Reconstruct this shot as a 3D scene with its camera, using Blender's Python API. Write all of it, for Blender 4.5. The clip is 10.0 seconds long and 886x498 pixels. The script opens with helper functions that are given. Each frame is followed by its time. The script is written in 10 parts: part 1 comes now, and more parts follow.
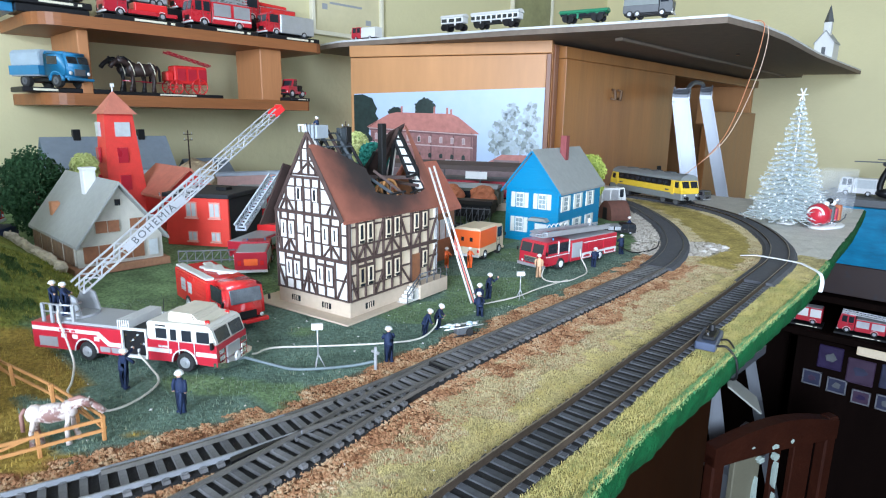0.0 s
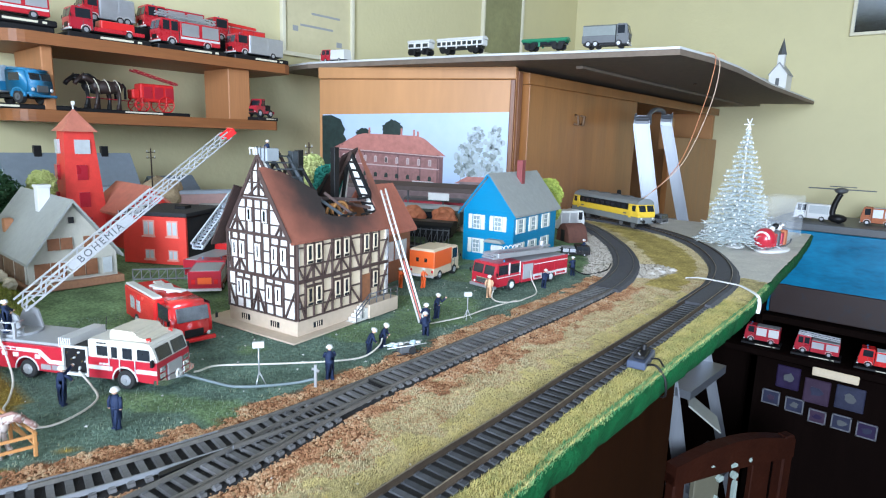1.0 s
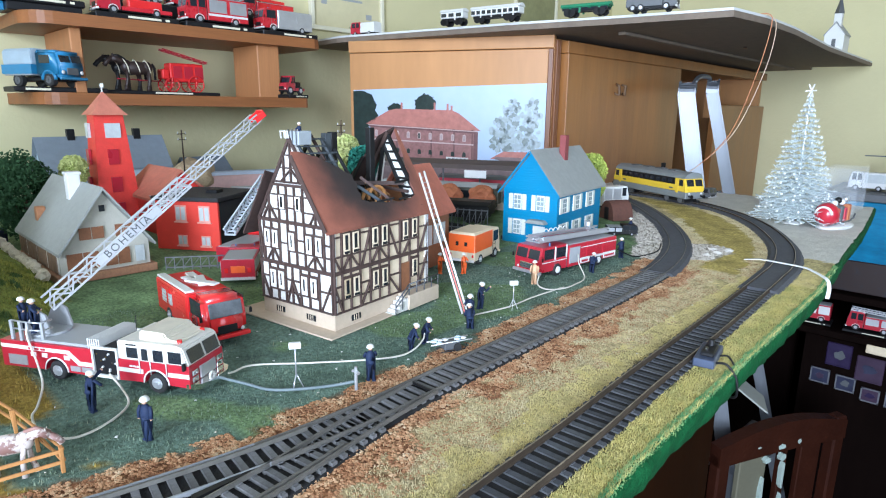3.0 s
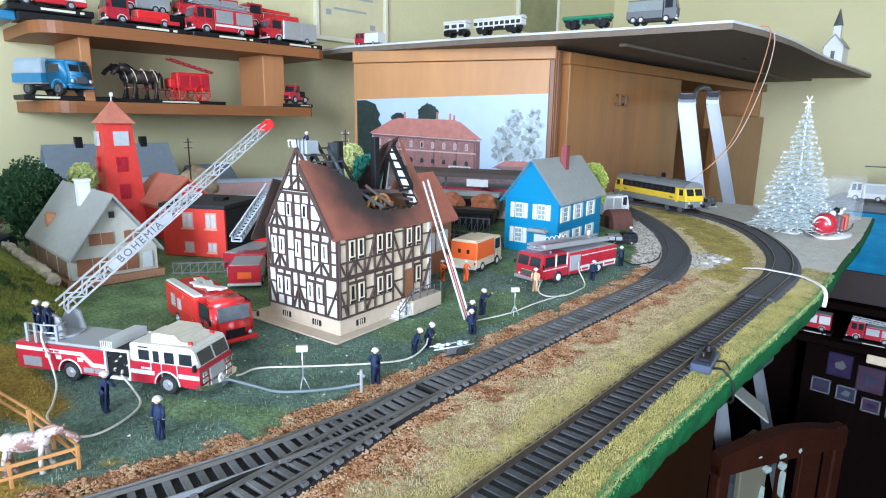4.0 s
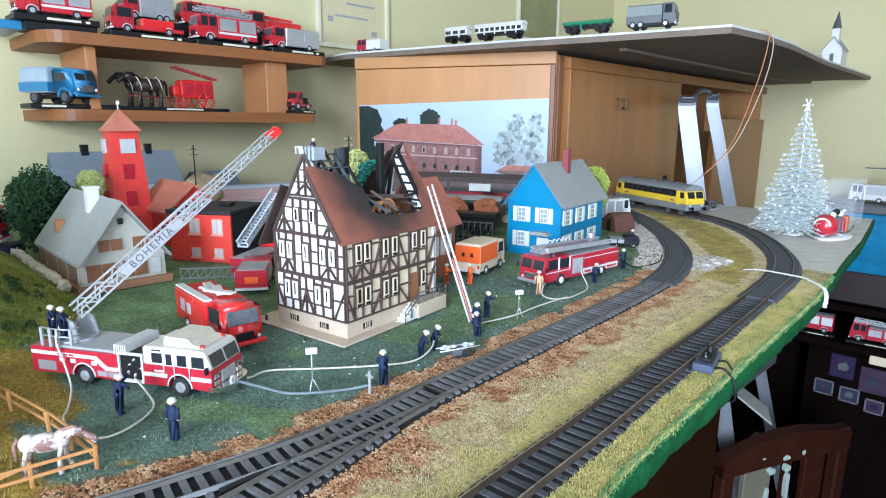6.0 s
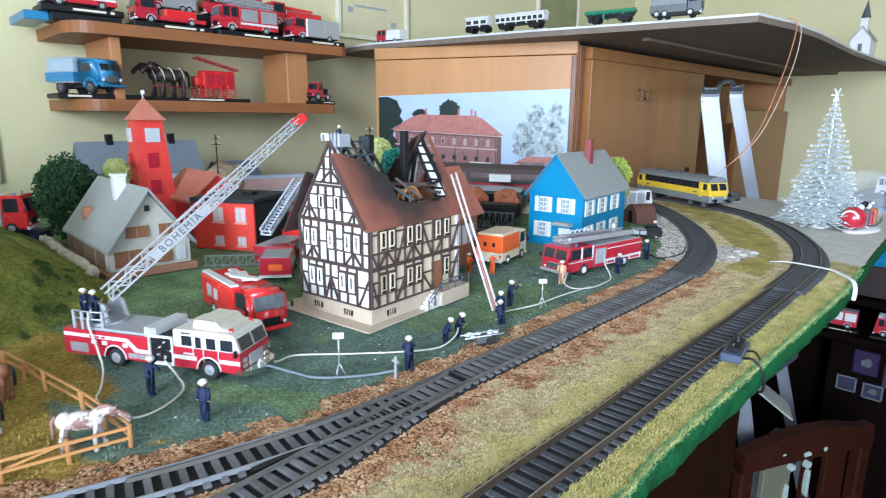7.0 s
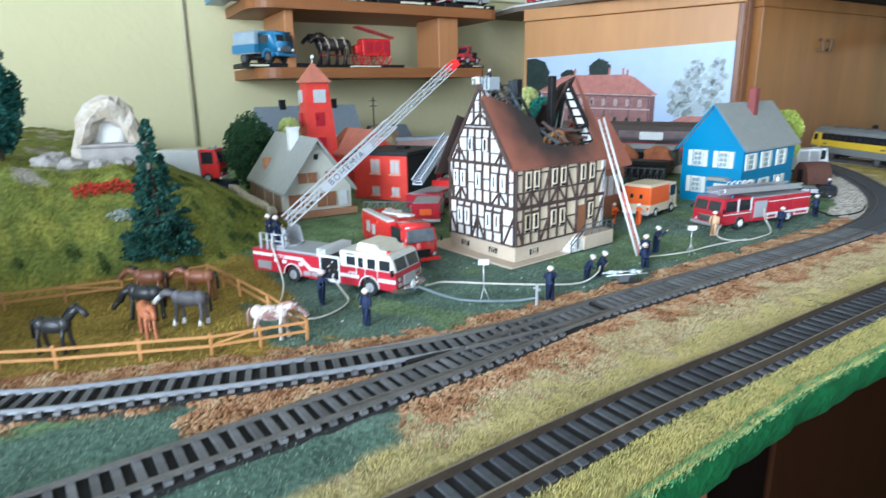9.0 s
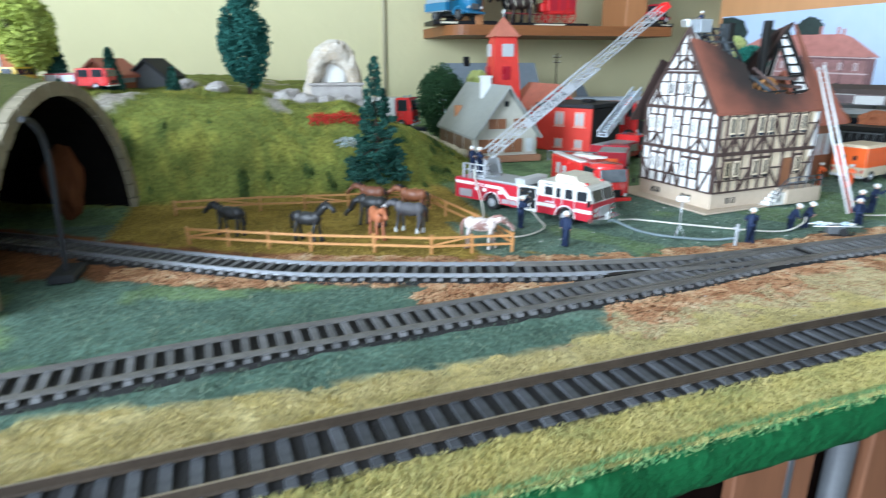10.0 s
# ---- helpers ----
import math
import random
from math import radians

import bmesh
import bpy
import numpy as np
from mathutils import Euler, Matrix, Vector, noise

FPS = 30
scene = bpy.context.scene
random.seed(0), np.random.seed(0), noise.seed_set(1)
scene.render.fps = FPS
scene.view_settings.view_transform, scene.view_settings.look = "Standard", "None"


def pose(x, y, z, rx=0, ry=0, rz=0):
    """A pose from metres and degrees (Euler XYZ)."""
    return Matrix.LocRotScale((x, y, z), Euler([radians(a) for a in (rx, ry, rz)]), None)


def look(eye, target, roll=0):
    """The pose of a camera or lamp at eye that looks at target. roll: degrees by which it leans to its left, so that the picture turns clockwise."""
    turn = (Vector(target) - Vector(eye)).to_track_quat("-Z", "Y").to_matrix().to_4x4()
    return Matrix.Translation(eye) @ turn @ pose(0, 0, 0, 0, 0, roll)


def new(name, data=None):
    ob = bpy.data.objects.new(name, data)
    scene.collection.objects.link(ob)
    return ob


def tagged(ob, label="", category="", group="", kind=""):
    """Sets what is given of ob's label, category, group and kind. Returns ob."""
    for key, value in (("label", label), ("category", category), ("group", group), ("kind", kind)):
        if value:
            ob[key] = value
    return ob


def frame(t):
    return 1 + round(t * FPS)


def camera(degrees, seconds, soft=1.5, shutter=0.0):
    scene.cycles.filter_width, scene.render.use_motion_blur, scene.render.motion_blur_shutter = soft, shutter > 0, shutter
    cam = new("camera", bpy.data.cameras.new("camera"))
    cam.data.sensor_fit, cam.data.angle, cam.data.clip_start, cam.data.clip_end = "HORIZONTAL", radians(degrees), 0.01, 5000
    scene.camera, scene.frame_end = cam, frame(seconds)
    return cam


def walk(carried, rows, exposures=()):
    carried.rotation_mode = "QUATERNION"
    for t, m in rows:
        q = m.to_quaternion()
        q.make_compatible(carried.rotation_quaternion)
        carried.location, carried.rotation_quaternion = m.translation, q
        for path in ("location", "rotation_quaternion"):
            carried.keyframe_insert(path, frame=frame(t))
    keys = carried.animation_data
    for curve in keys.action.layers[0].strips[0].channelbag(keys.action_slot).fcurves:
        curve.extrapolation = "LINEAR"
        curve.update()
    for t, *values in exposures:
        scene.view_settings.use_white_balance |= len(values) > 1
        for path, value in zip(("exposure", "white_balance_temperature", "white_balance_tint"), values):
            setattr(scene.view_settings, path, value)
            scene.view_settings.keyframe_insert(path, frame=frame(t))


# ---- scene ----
cam = camera(73.61, 10.0, soft=1.12, shutter=0.5)
PATH = [
    (0.0, 0.01742, 0.03598, 0.12998, 42.884, -12.39, 0.848),
    (0.5, 0.02635, 0.03666, 0.12438, 42.867, -12.065, 2.045),
    (1.0, 0.04041, 0.04026, 0.13431, 40.552, -10.476, 1.835),
    (1.5, 0.03575, 0.04733, 0.14111, 41.774, -11.417, 0.717),
    (2.0, 0.02186, 0.05286, 0.13788, 43.518, -12.863, 0.282),
    (2.5, 0.0136, 0.0576, 0.13781, 43.493, -13.364, 0.505),
    (4.0, 0.01979, 0.0493, 0.1388, 43.718, -12.288, 0.818),
    (4.5, 0.02228, 0.04602, 0.1396, 43.575, -12.242, 0.805),
    (5.0, 0.02135, 0.0474, 0.13998, 43.443, -12.155, 0.455),
    (6.5, 0.02298, 0.041, 0.13857, 44.202, -11.842, 0.573),
    (7.0, 0.01868, 0.03859, 0.13587, 45.398, -12.527, 0.469),
    (7.5, 0.01984, 0.02895, 0.13538, 48.997, -11.757, 0.042),
    (8.0, 0.02812, 0.02574, 0.12969, 53.324, -12.098, -0.378),
    (8.5, 0.03192, 0.02547, 0.12659, 55.952, -13.033, -0.549),
    (9.0, 0.03473, 0.02419, 0.11659, 59.485, -14.945, -1.079),
    (9.5, 0.04138, 0.00368, 0.10704, 66.08, -16.947, -0.129),
    (10.0, 0.05393, -0.01496, 0.09848, 74.522, -17.537, -0.206),
]


def aim(x, y, z, yaw, pitch, roll):
    a, b = radians(yaw), radians(pitch)
    way = Vector((-math.sin(a) * math.cos(b), math.cos(a) * math.cos(b), math.sin(b)))
    eye = Vector((x, y, z))
    return look(eye, eye + way, roll)


walk(cam, [(row[0], aim(*row[1:])) for row in PATH], exposures=[(0.0, -0.1, 5480, 12), (4.5, -0.06, 5480, 12), (6.5, -0.1, 5480, 12), (8.5, -0.22, 5480, 10), (9.0, -0.21, 5480, 8), (10.0, -0.15, 5480, 8)])

# ---- world and light ----
FLOOR_Z, CEIL_Z = -1.5, 1.12
WALL_W, WALL_N, WALL_E, WALL_S = -1.13, 2.14, 1.35, -1.35

world = bpy.data.worlds.new("sky")
scene.world = world
world.use_nodes = True
wn = world.node_tree.nodes
sky = wn.new("ShaderNodeTexSky")
sky.sky_type = "NISHITA"
sky.sun_disc = False
sky.sun_elevation, sky.sun_rotation = radians(38), radians(200)
world.node_tree.links.new(sky.outputs["Color"], wn["Background"].inputs["Color"])
wn["Background"].inputs["Strength"].default_value = 0.12


def window_light(name, x, y, z, sx, sy, target, power, colour):
    lamp = bpy.data.lights.new(name, "AREA")
    lamp.shape, lamp.size, lamp.size_y, lamp.energy, lamp.color = "RECTANGLE", sx, sy, power, colour
    ob = new(name, lamp)
    ob.matrix_world = look((x, y, z), target)
    return ob


# daylight that comes in at the windows of the south and east walls
window_light("window_daylight", 0.66, WALL_S - 0.02, 0.34, 0.95, 1.0, (0.60, 0, 0.34), 110, (0.90, 0.96, 1.0))
window_light("window_daylight", WALL_E + 0.02, -0.3, 0.3, 1.3, 1.2, (0, -0.3, 0.3), 21, (0.90, 0.96, 1.0))


# ---- materials ----
def mat(name, colour, rough=0.5, metal=0.0, vary=0.12, scale=150.0, bump=0.0, bump_scale=400.0, second=None, mix=0.5, spec=0.5, coat=0.0,
        stretch=(1, 1, 1), random=0.0, contrast=0.25):
    """A painted or natural surface: two scales of colour variation, roughness variation and fine relief."""
    m = bpy.data.materials.new(name)
    m.use_nodes = True
    nt = m.node_tree
    n, k = nt.nodes, nt.links
    b = n["Principled BSDF"]
    tc = n.new("ShaderNodeTexCoord")
    mp = n.new("ShaderNodeMapping")
    mp.inputs["Scale"].default_value = stretch
    k.new(tc.outputs["Object"], mp.inputs["Vector"])
    big = n.new("ShaderNodeTexNoise")
    big.inputs["Scale"].default_value, big.inputs["Detail"].default_value = scale, 5
    fine = n.new("ShaderNodeTexNoise")
    fine.inputs["Scale"].default_value, fine.inputs["Detail"].default_value = scale * 6.3, 3
    for t in (big, fine):
        k.new(mp.outputs["Vector"], t.inputs["Vector"])
    ramp = n.new("ShaderNodeValToRGB")
    lo = second or [max(0, c * (1 - vary)) for c in colour]
    hi = colour if second else [min(1, c * (1 + vary)) for c in colour]
    ramp.color_ramp.elements[0].color, ramp.color_ramp.elements[1].color = (*lo, 1), (*hi, 1)
    ramp.color_ramp.elements[0].position, ramp.color_ramp.elements[1].position = mix - contrast, mix + contrast
    add = n.new("ShaderNodeMath")
    add.operation = "MULTIPLY_ADD"
    add.inputs[1].default_value = 0.35
    k.new(fine.outputs["Fac"], add.inputs[0])
    mul = n.new("ShaderNodeMath")
    mul.operation = "MULTIPLY"
    mul.inputs[1].default_value = 0.65
    k.new(big.outputs["Fac"], mul.inputs[0])
    k.new(mul.outputs[0], add.inputs[2])
    k.new(add.outputs[0], ramp.inputs["Fac"])
    out = ramp.outputs["Color"]
    if random:
        info = n.new("ShaderNodeObjectInfo")
        hsv = n.new("ShaderNodeHueSaturation")
        rng = n.new("ShaderNodeMapRange")
        rng.inputs["To Min"].default_value, rng.inputs["To Max"].default_value = 1 - random, 1 + random
        k.new(info.outputs["Random"], rng.inputs["Value"])
        k.new(rng.outputs["Result"], hsv.inputs["Value"])
        k.new(out, hsv.inputs["Color"])
        out = hsv.outputs["Color"]
    k.new(out, b.inputs["Base Color"])
    rr = n.new("ShaderNodeMapRange")
    rr.inputs["To Min"].default_value, rr.inputs["To Max"].default_value = max(0.02, rough - 0.08), min(1, rough + 0.08)
    k.new(big.outputs["Fac"], rr.inputs["Value"])
    k.new(rr.outputs["Result"], b.inputs["Roughness"])
    b.inputs["Metallic"].default_value = metal
    b.inputs["Specular IOR Level"].default_value = spec
    b.inputs["Coat Weight"].default_value, b.inputs["Coat Roughness"].default_value = coat, 0.32 if scale < 20 else 0.1
    if bump:
        bn = n.new("ShaderNodeTexNoise")
        bn.inputs["Scale"].default_value, bn.inputs["Detail"].default_value = bump_scale, 4
        k.new(mp.outputs["Vector"], bn.inputs["Vector"])
        bp = n.new("ShaderNodeBump")
        bp.inputs["Strength"].default_value, bp.inputs["Distance"].default_value = bump, 0.6 / bump_scale
        k.new(bn.outputs["Fac"], bp.inputs["Height"])
        k.new(bp.outputs["Normal"], b.inputs["Normal"])
    return m


def glass(name, tint=(0.9, 0.95, 1.0), alpha=0.25, rough=0.05):
    m = bpy.data.materials.new(name)
    m.use_nodes = True
    n, k = m.node_tree.nodes, m.node_tree.links
    b = n["Principled BSDF"]
    b.inputs["Base Color"].default_value = (*tint, 1)
    b.inputs["Roughness"].default_value = rough
    b.inputs["Alpha"].default_value = alpha
    return m


def zoned(name, rough=0.95, bump=0.5, bump_scale=500):
    """Scenic ground: flocked colours laid in zones (a colour attribute), broken by noise at two scales."""
    m = bpy.data.materials.new(name)
    m.use_nodes = True
    n, k = m.node_tree.nodes, m.node_tree.links
    b = n["Principled BSDF"]
    at = n.new("ShaderNodeAttribute")
    at.attribute_name = "zone"
    tc = n.new("ShaderNodeTexCoord")
    a, c = n.new("ShaderNodeTexNoise"), n.new("ShaderNodeTexNoise")
    a.inputs["Scale"].default_value, a.inputs["Detail"].default_value = 45, 6
    c.inputs["Scale"].default_value, c.inputs["Detail"].default_value = 420, 4
    k.new(tc.outputs["Object"], a.inputs["Vector"])
    k.new(tc.outputs["Object"], c.inputs["Vector"])
    h = n.new("ShaderNodeHueSaturation")
    r1, r2 = n.new("ShaderNodeMapRange"), n.new("ShaderNodeMapRange")
    r1.inputs["From Min"].default_value, r1.inputs["From Max"].default_value = 0.3, 0.7
    r1.inputs["To Min"].default_value, r1.inputs["To Max"].default_value = 0.55, 1.4
    r2.inputs["From Min"].default_value, r2.inputs["From Max"].default_value = 0.3, 0.7
    r2.inputs["To Min"].default_value, r2.inputs["To Max"].default_value = 0.5, 1.5
    k.new(a.outputs["Fac"], r1.inputs["Value"])
    k.new(c.outputs["Fac"], r2.inputs["Value"])
    mu = n.new("ShaderNodeMath")
    mu.operation = "MULTIPLY"
    k.new(r1.outputs["Result"], mu.inputs[0])
    k.new(r2.outputs["Result"], mu.inputs[1])
    soft = n.new("ShaderNodeMix")
    soft.inputs[2].default_value = 1.0
    k.new(at.outputs["Alpha"], soft.inputs[0])
    k.new(mu.outputs[0], soft.inputs[3])
    k.new(soft.outputs[0], h.inputs["Value"])
    k.new(at.outputs["Color"], h.inputs["Color"])
    k.new(h.outputs["Color"], b.inputs["Base Color"])
    b.inputs["Roughness"].default_value = rough
    b.inputs["Specular IOR Level"].default_value = 0.15
    bn = n.new("ShaderNodeTexNoise")
    bn.inputs["Scale"].default_value, bn.inputs["Detail"].default_value = bump_scale, 5
    k.new(tc.outputs["Object"], bn.inputs["Vector"])
    bp = n.new("ShaderNodeBump")
    bp.inputs["Strength"].default_value, bp.inputs["Distance"].default_value = bump, 0.0015
    k.new(bn.outputs["Fac"], bp.inputs["Height"])
    k.new(bp.outputs["Normal"], b.inputs["Normal"])
    return m


def stained(name, colour, stain, centre, reach):
    """Paint with a soot stain spreading from one burnt place, its edge broken by noise."""
    m = mat(name, colour, 0.7, vary=0.16, scale=60, bump=0.25, bump_scale=900)
    n, k = m.node_tree.nodes, m.node_tree.links
    b = n["Principled BSDF"]
    base = b.inputs["Base Color"].links[0].from_socket
    tc = n.new("ShaderNodeTexCoord")
    d = n.new("ShaderNodeVectorMath")
    d.operation = "DISTANCE"
    d.inputs[1].default_value = centre
    no = n.new("ShaderNodeTexNoise")
    no.inputs["Scale"].default_value, no.inputs["Detail"].default_value = 70, 4
    k.new(tc.outputs["Object"], d.inputs[0])
    k.new(tc.outputs["Object"], no.inputs["Vector"])
    w = n.new("ShaderNodeMath")
    w.operation = "MULTIPLY_ADD"
    w.inputs[1].default_value = reach * 0.5
    k.new(no.outputs["Fac"], w.inputs[0])
    k.new(d.outputs["Value"], w.inputs[2])
    r = n.new("ShaderNodeMapRange")
    r.interpolation_type = "SMOOTHSTEP"
    r.inputs["From Min"].default_value, r.inputs["From Max"].default_value = reach * 0.75, reach * 1.65
    k.new(w.outputs[0], r.inputs["Value"])
    mx = n.new("ShaderNodeMix")
    mx.data_type = "RGBA"
    k.new(r.outputs["Result"], mx.inputs[0])
    k.new(base, mx.inputs[7])
    mx.inputs[6].default_value = (*stain, 1)
    k.new(mx.outputs[2], b.inputs["Base Color"])
    return m


def island_mat(name, colours, rough=0.9):
    """Loose bits: each island takes its own colour from a ramp."""
    m = bpy.data.materials.new(name)
    m.use_nodes = True
    n, k = m.node_tree.nodes, m.node_tree.links
    b = n["Principled BSDF"]
    g = n.new("ShaderNodeNewGeometry")
    r = n.new("ShaderNodeValToRGB")
    els = r.color_ramp.elements
    while len(els) < len(colours):
        els.new(0.5)
    for i, c in enumerate(colours):
        els[i].position = i / (len(colours) - 1)
        els[i].color = (*c, 1)
    tc, no = n.new("ShaderNodeTexCoord"), n.new("ShaderNodeTexNoise")
    no.inputs["Scale"].default_value, no.inputs["Detail"].default_value = 75, 4
    k.new(tc.outputs["Object"], no.inputs["Vector"])
    patch = n.new("ShaderNodeMapRange")
    patch.inputs["From Min"].default_value, patch.inputs["From Max"].default_value = 0.34, 0.66
    k.new(no.outputs["Fac"], patch.inputs["Value"])
    blend = n.new("ShaderNodeMix")
    blend.inputs[0].default_value = 0.45
    k.new(patch.outputs["Result"], blend.inputs[2])
    k.new(g.outputs["Random Per Island"], blend.inputs[3])
    k.new(blend.outputs[0], r.inputs["Fac"])
    k.new(r.outputs["Color"], b.inputs["Base Color"])
    b.inputs["Roughness"].default_value = rough
    b.inputs["Specular IOR Level"].default_value = 0.2
    return m


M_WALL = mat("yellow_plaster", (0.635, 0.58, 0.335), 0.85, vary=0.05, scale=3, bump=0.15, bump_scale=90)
# unseen ceiling and unseen east and south walls: dim colours that limit fill light
M_CEIL = mat("dim_unseen_ceiling", (0.36, 0.36, 0.34), 0.9, vary=0.04, scale=3)
M_WALL_UNSEEN = mat("dim_unseen_wall", (0.12, 0.11, 0.085), 0.85, vary=0.1, scale=6)
# floor colour lowered to reduce bounce under the layout
M_FLOOR = mat("floor_boards", (0.055, 0.03, 0.018), 0.5, vary=0.3, scale=4, stretch=(8, 1, 1))
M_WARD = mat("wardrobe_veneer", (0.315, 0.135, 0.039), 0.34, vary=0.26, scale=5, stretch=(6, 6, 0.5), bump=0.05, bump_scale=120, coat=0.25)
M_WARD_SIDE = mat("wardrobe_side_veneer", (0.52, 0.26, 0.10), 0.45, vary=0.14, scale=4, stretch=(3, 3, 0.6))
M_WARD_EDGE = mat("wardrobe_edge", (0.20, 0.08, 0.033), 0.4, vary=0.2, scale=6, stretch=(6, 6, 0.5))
M_CHIP = mat("chipboard", (0.18, 0.14, 0.104), 0.8, vary=0.25, scale=60, bump=0.2, bump_scale=300)
M_BOARD_TOP = mat("white_board", (0.62, 0.63, 0.62), 0.55, vary=0.1, scale=14)
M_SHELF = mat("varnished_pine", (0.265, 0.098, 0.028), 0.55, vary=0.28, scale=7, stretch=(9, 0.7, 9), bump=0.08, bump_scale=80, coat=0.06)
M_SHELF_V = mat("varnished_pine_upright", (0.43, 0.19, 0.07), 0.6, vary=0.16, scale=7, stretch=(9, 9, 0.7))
M_GREEN_EDGE = mat("green_painted_edge", (0.008, 0.070, 0.020), 0.75, spec=0.15, vary=0.4, scale=60, bump=0.6, bump_scale=260)
M_GROUND = zoned("scenic_ground")
M_RAIL = mat("weathered_rail", (0.058, 0.043, 0.030), 0.65, spec=0.15, metal=0.0, vary=0.35, scale=90)
M_RAIL_WORN = mat("worn_rail_top", (0.30, 0.25, 0.18), 0.4, metal=0.3, vary=0.3, scale=90)
M_RAIL_GREY = mat("dull_grey_rail", (0.145, 0.136, 0.120), 0.5, metal=0.2, vary=0.3, scale=90)
M_RAIL_PALE = mat("pale_grey_rail", (0.26, 0.27, 0.285), 0.45, metal=0.2, vary=0.2, scale=90)
M_SLEEPER = mat("dusty_grey_sleeper", (0.138, 0.136, 0.135), 0.8, spec=0.15, vary=0.35, scale=300, random=0.25)
M_SLEEPER_DK = mat("blue_grey_sleeper", (0.082, 0.085, 0.092), 0.75, spec=0.2, vary=0.35, scale=300, random=0.25)
M_BALLAST_DK = mat("dark_ballast_strip", (0.078, 0.080, 0.090), 0.9, vary=0.3, scale=250, bump=0.5, bump_scale=900)
# black strip under the track: deep shade of the sleeper gaps as colour
M_GAP_SHADE = mat("sleeper_gap_shade", (0.014, 0.013, 0.013), 0.9, vary=0.3, scale=250, bump=0.5, bump_scale=900)
M_WHITE = mat("white_plastic", (0.68, 0.68, 0.66), 0.4, vary=0.05, scale=200)
M_CREAM = mat("cream_plaster", (0.72, 0.60, 0.42), 0.7, vary=0.08, scale=200, bump=0.1)
M_PLASTER = mat("white_plaster_panel", (0.71, 0.695, 0.65), 0.7, vary=0.05, scale=250, bump=0.1)
M_BEAM = mat("dark_timber", (0.066, 0.040, 0.033), 0.65, vary=0.3, scale=300)
M_PLINTH = mat("stone_plinth", (0.53, 0.43, 0.32), 0.8, vary=0.1, scale=250, bump=0.15)
M_ROOF_SOOT = stained("sooted_brown_roof", (0.275, 0.095, 0.058), (0.026, 0.019, 0.017), (-0.020, 0.050, 0.098), 0.047)
M_ROOF_GREY = mat("grey_slate_roof", (0.29, 0.30, 0.28), 0.7, vary=0.12, scale=150, bump=0.25, bump_scale=900)
M_ROOF_BLUEGREY = mat("blue_grey_roof", (0.21, 0.245, 0.28), 0.65, vary=0.12, scale=120, bump=0.2, bump_scale=800)
M_ROOF_BLACK = mat("black_felt_roof", (0.02, 0.02, 0.023), 0.8, vary=0.3, scale=150, bump=0.2)
M_ROOF_RED = mat("red_tile_roof", (0.50, 0.17, 0.11), 0.7, vary=0.2, scale=120, bump=0.3, bump_scale=900)
M_RED_WALL = mat("red_painted_wall", (0.68, 0.048, 0.034), 0.5, vary=0.15, scale=120, bump=0.1)
M_BLUE_WALL = mat("bright_blue_wall", (0.006, 0.195, 0.375), 0.5, vary=0.08, scale=150, stretch=(0.2, 0.2, 6), bump=0.25, bump_scale=220)
M_COTTAGE = mat("grey_cottage_wall", (0.46, 0.44, 0.37), 0.75, vary=0.1, scale=160, bump=0.15)
M_WOOD_PANEL = mat("brown_shutter_wood", (0.24, 0.10, 0.045), 0.6, vary=0.25, scale=300)
M_BRICK = mat("orange_brick", (0.42, 0.14, 0.06), 0.8, vary=0.25, scale=400, bump=0.3)
M_RED = mat("fire_red_enamel", (0.66, 0.026, 0.026), 0.25, vary=0.1, scale=80, coat=0.4)
M_CRIMSON = mat("crimson_enamel", (0.50, 0.022, 0.032), 0.28, vary=0.2, scale=80, coat=0.3)
M_RED_DK = mat("dark_red_enamel", (0.42, 0.018, 0.034), 0.3, vary=0.12, scale=80, coat=0.3)
M_ORANGE = mat("orange_red_plastic", (0.85, 0.14, 0.025), 0.35, vary=0.06, scale=100)
M_BLUE = mat("mid_blue_enamel", (0.035, 0.20, 0.38), 0.35, vary=0.1, scale=80, coat=0.2)
M_GREY = mat("grey_plastic", (0.33, 0.34, 0.35), 0.45, vary=0.1, scale=150)
M_GREY_DK = mat("dark_grey_plastic", (0.10, 0.105, 0.11), 0.5, vary=0.15, scale=150)
M_SILVER = mat("silver_paint", (0.55, 0.56, 0.58), 0.35, metal=0.6, vary=0.1, scale=120)
M_CHROME = mat("chrome", (0.75, 0.75, 0.76), 0.15, metal=1.0, vary=0.05, scale=90)
M_ALU = mat("brushed_aluminium", (0.34, 0.36, 0.39), 0.52, metal=0.9, vary=0.08, scale=30, stretch=(8, 8, 0.3))
M_BLACK = mat("black_plastic", (0.01, 0.01, 0.011), 0.45, vary=0.3, scale=150, spec=0.3)
M_TYRE = mat("rubber_tyre", (0.02, 0.02, 0.02), 0.75, vary=0.2, scale=300)
M_WIN = mat("dark_window", (0.02, 0.024, 0.03), 0.1, vary=0.2, scale=60, spec=0.7)
M_WINLIGHT = mat("pale_window", (0.52, 0.55, 0.55), 0.25, vary=0.12, scale=200)
M_YELLOW = mat("yellow_enamel", (0.80, 0.55, 0.04), 0.3, vary=0.06, scale=60, coat=0.3)
M_LOCO_GREY = mat("loco_grey_roof", (0.20, 0.215, 0.215), 0.45, vary=0.12, scale=90)
M_NAVY = mat("navy_cloth_paint", (0.016, 0.026, 0.062), 0.7, spec=0.25, vary=0.2, scale=400)
M_SKIN = mat("matt_flesh_paint", (0.55, 0.33, 0.22), 0.6, vary=0.08, scale=400)
M_FENCE = mat("ochre_fence_plastic", (0.46, 0.22, 0.07), 0.5, vary=0.15, scale=300)
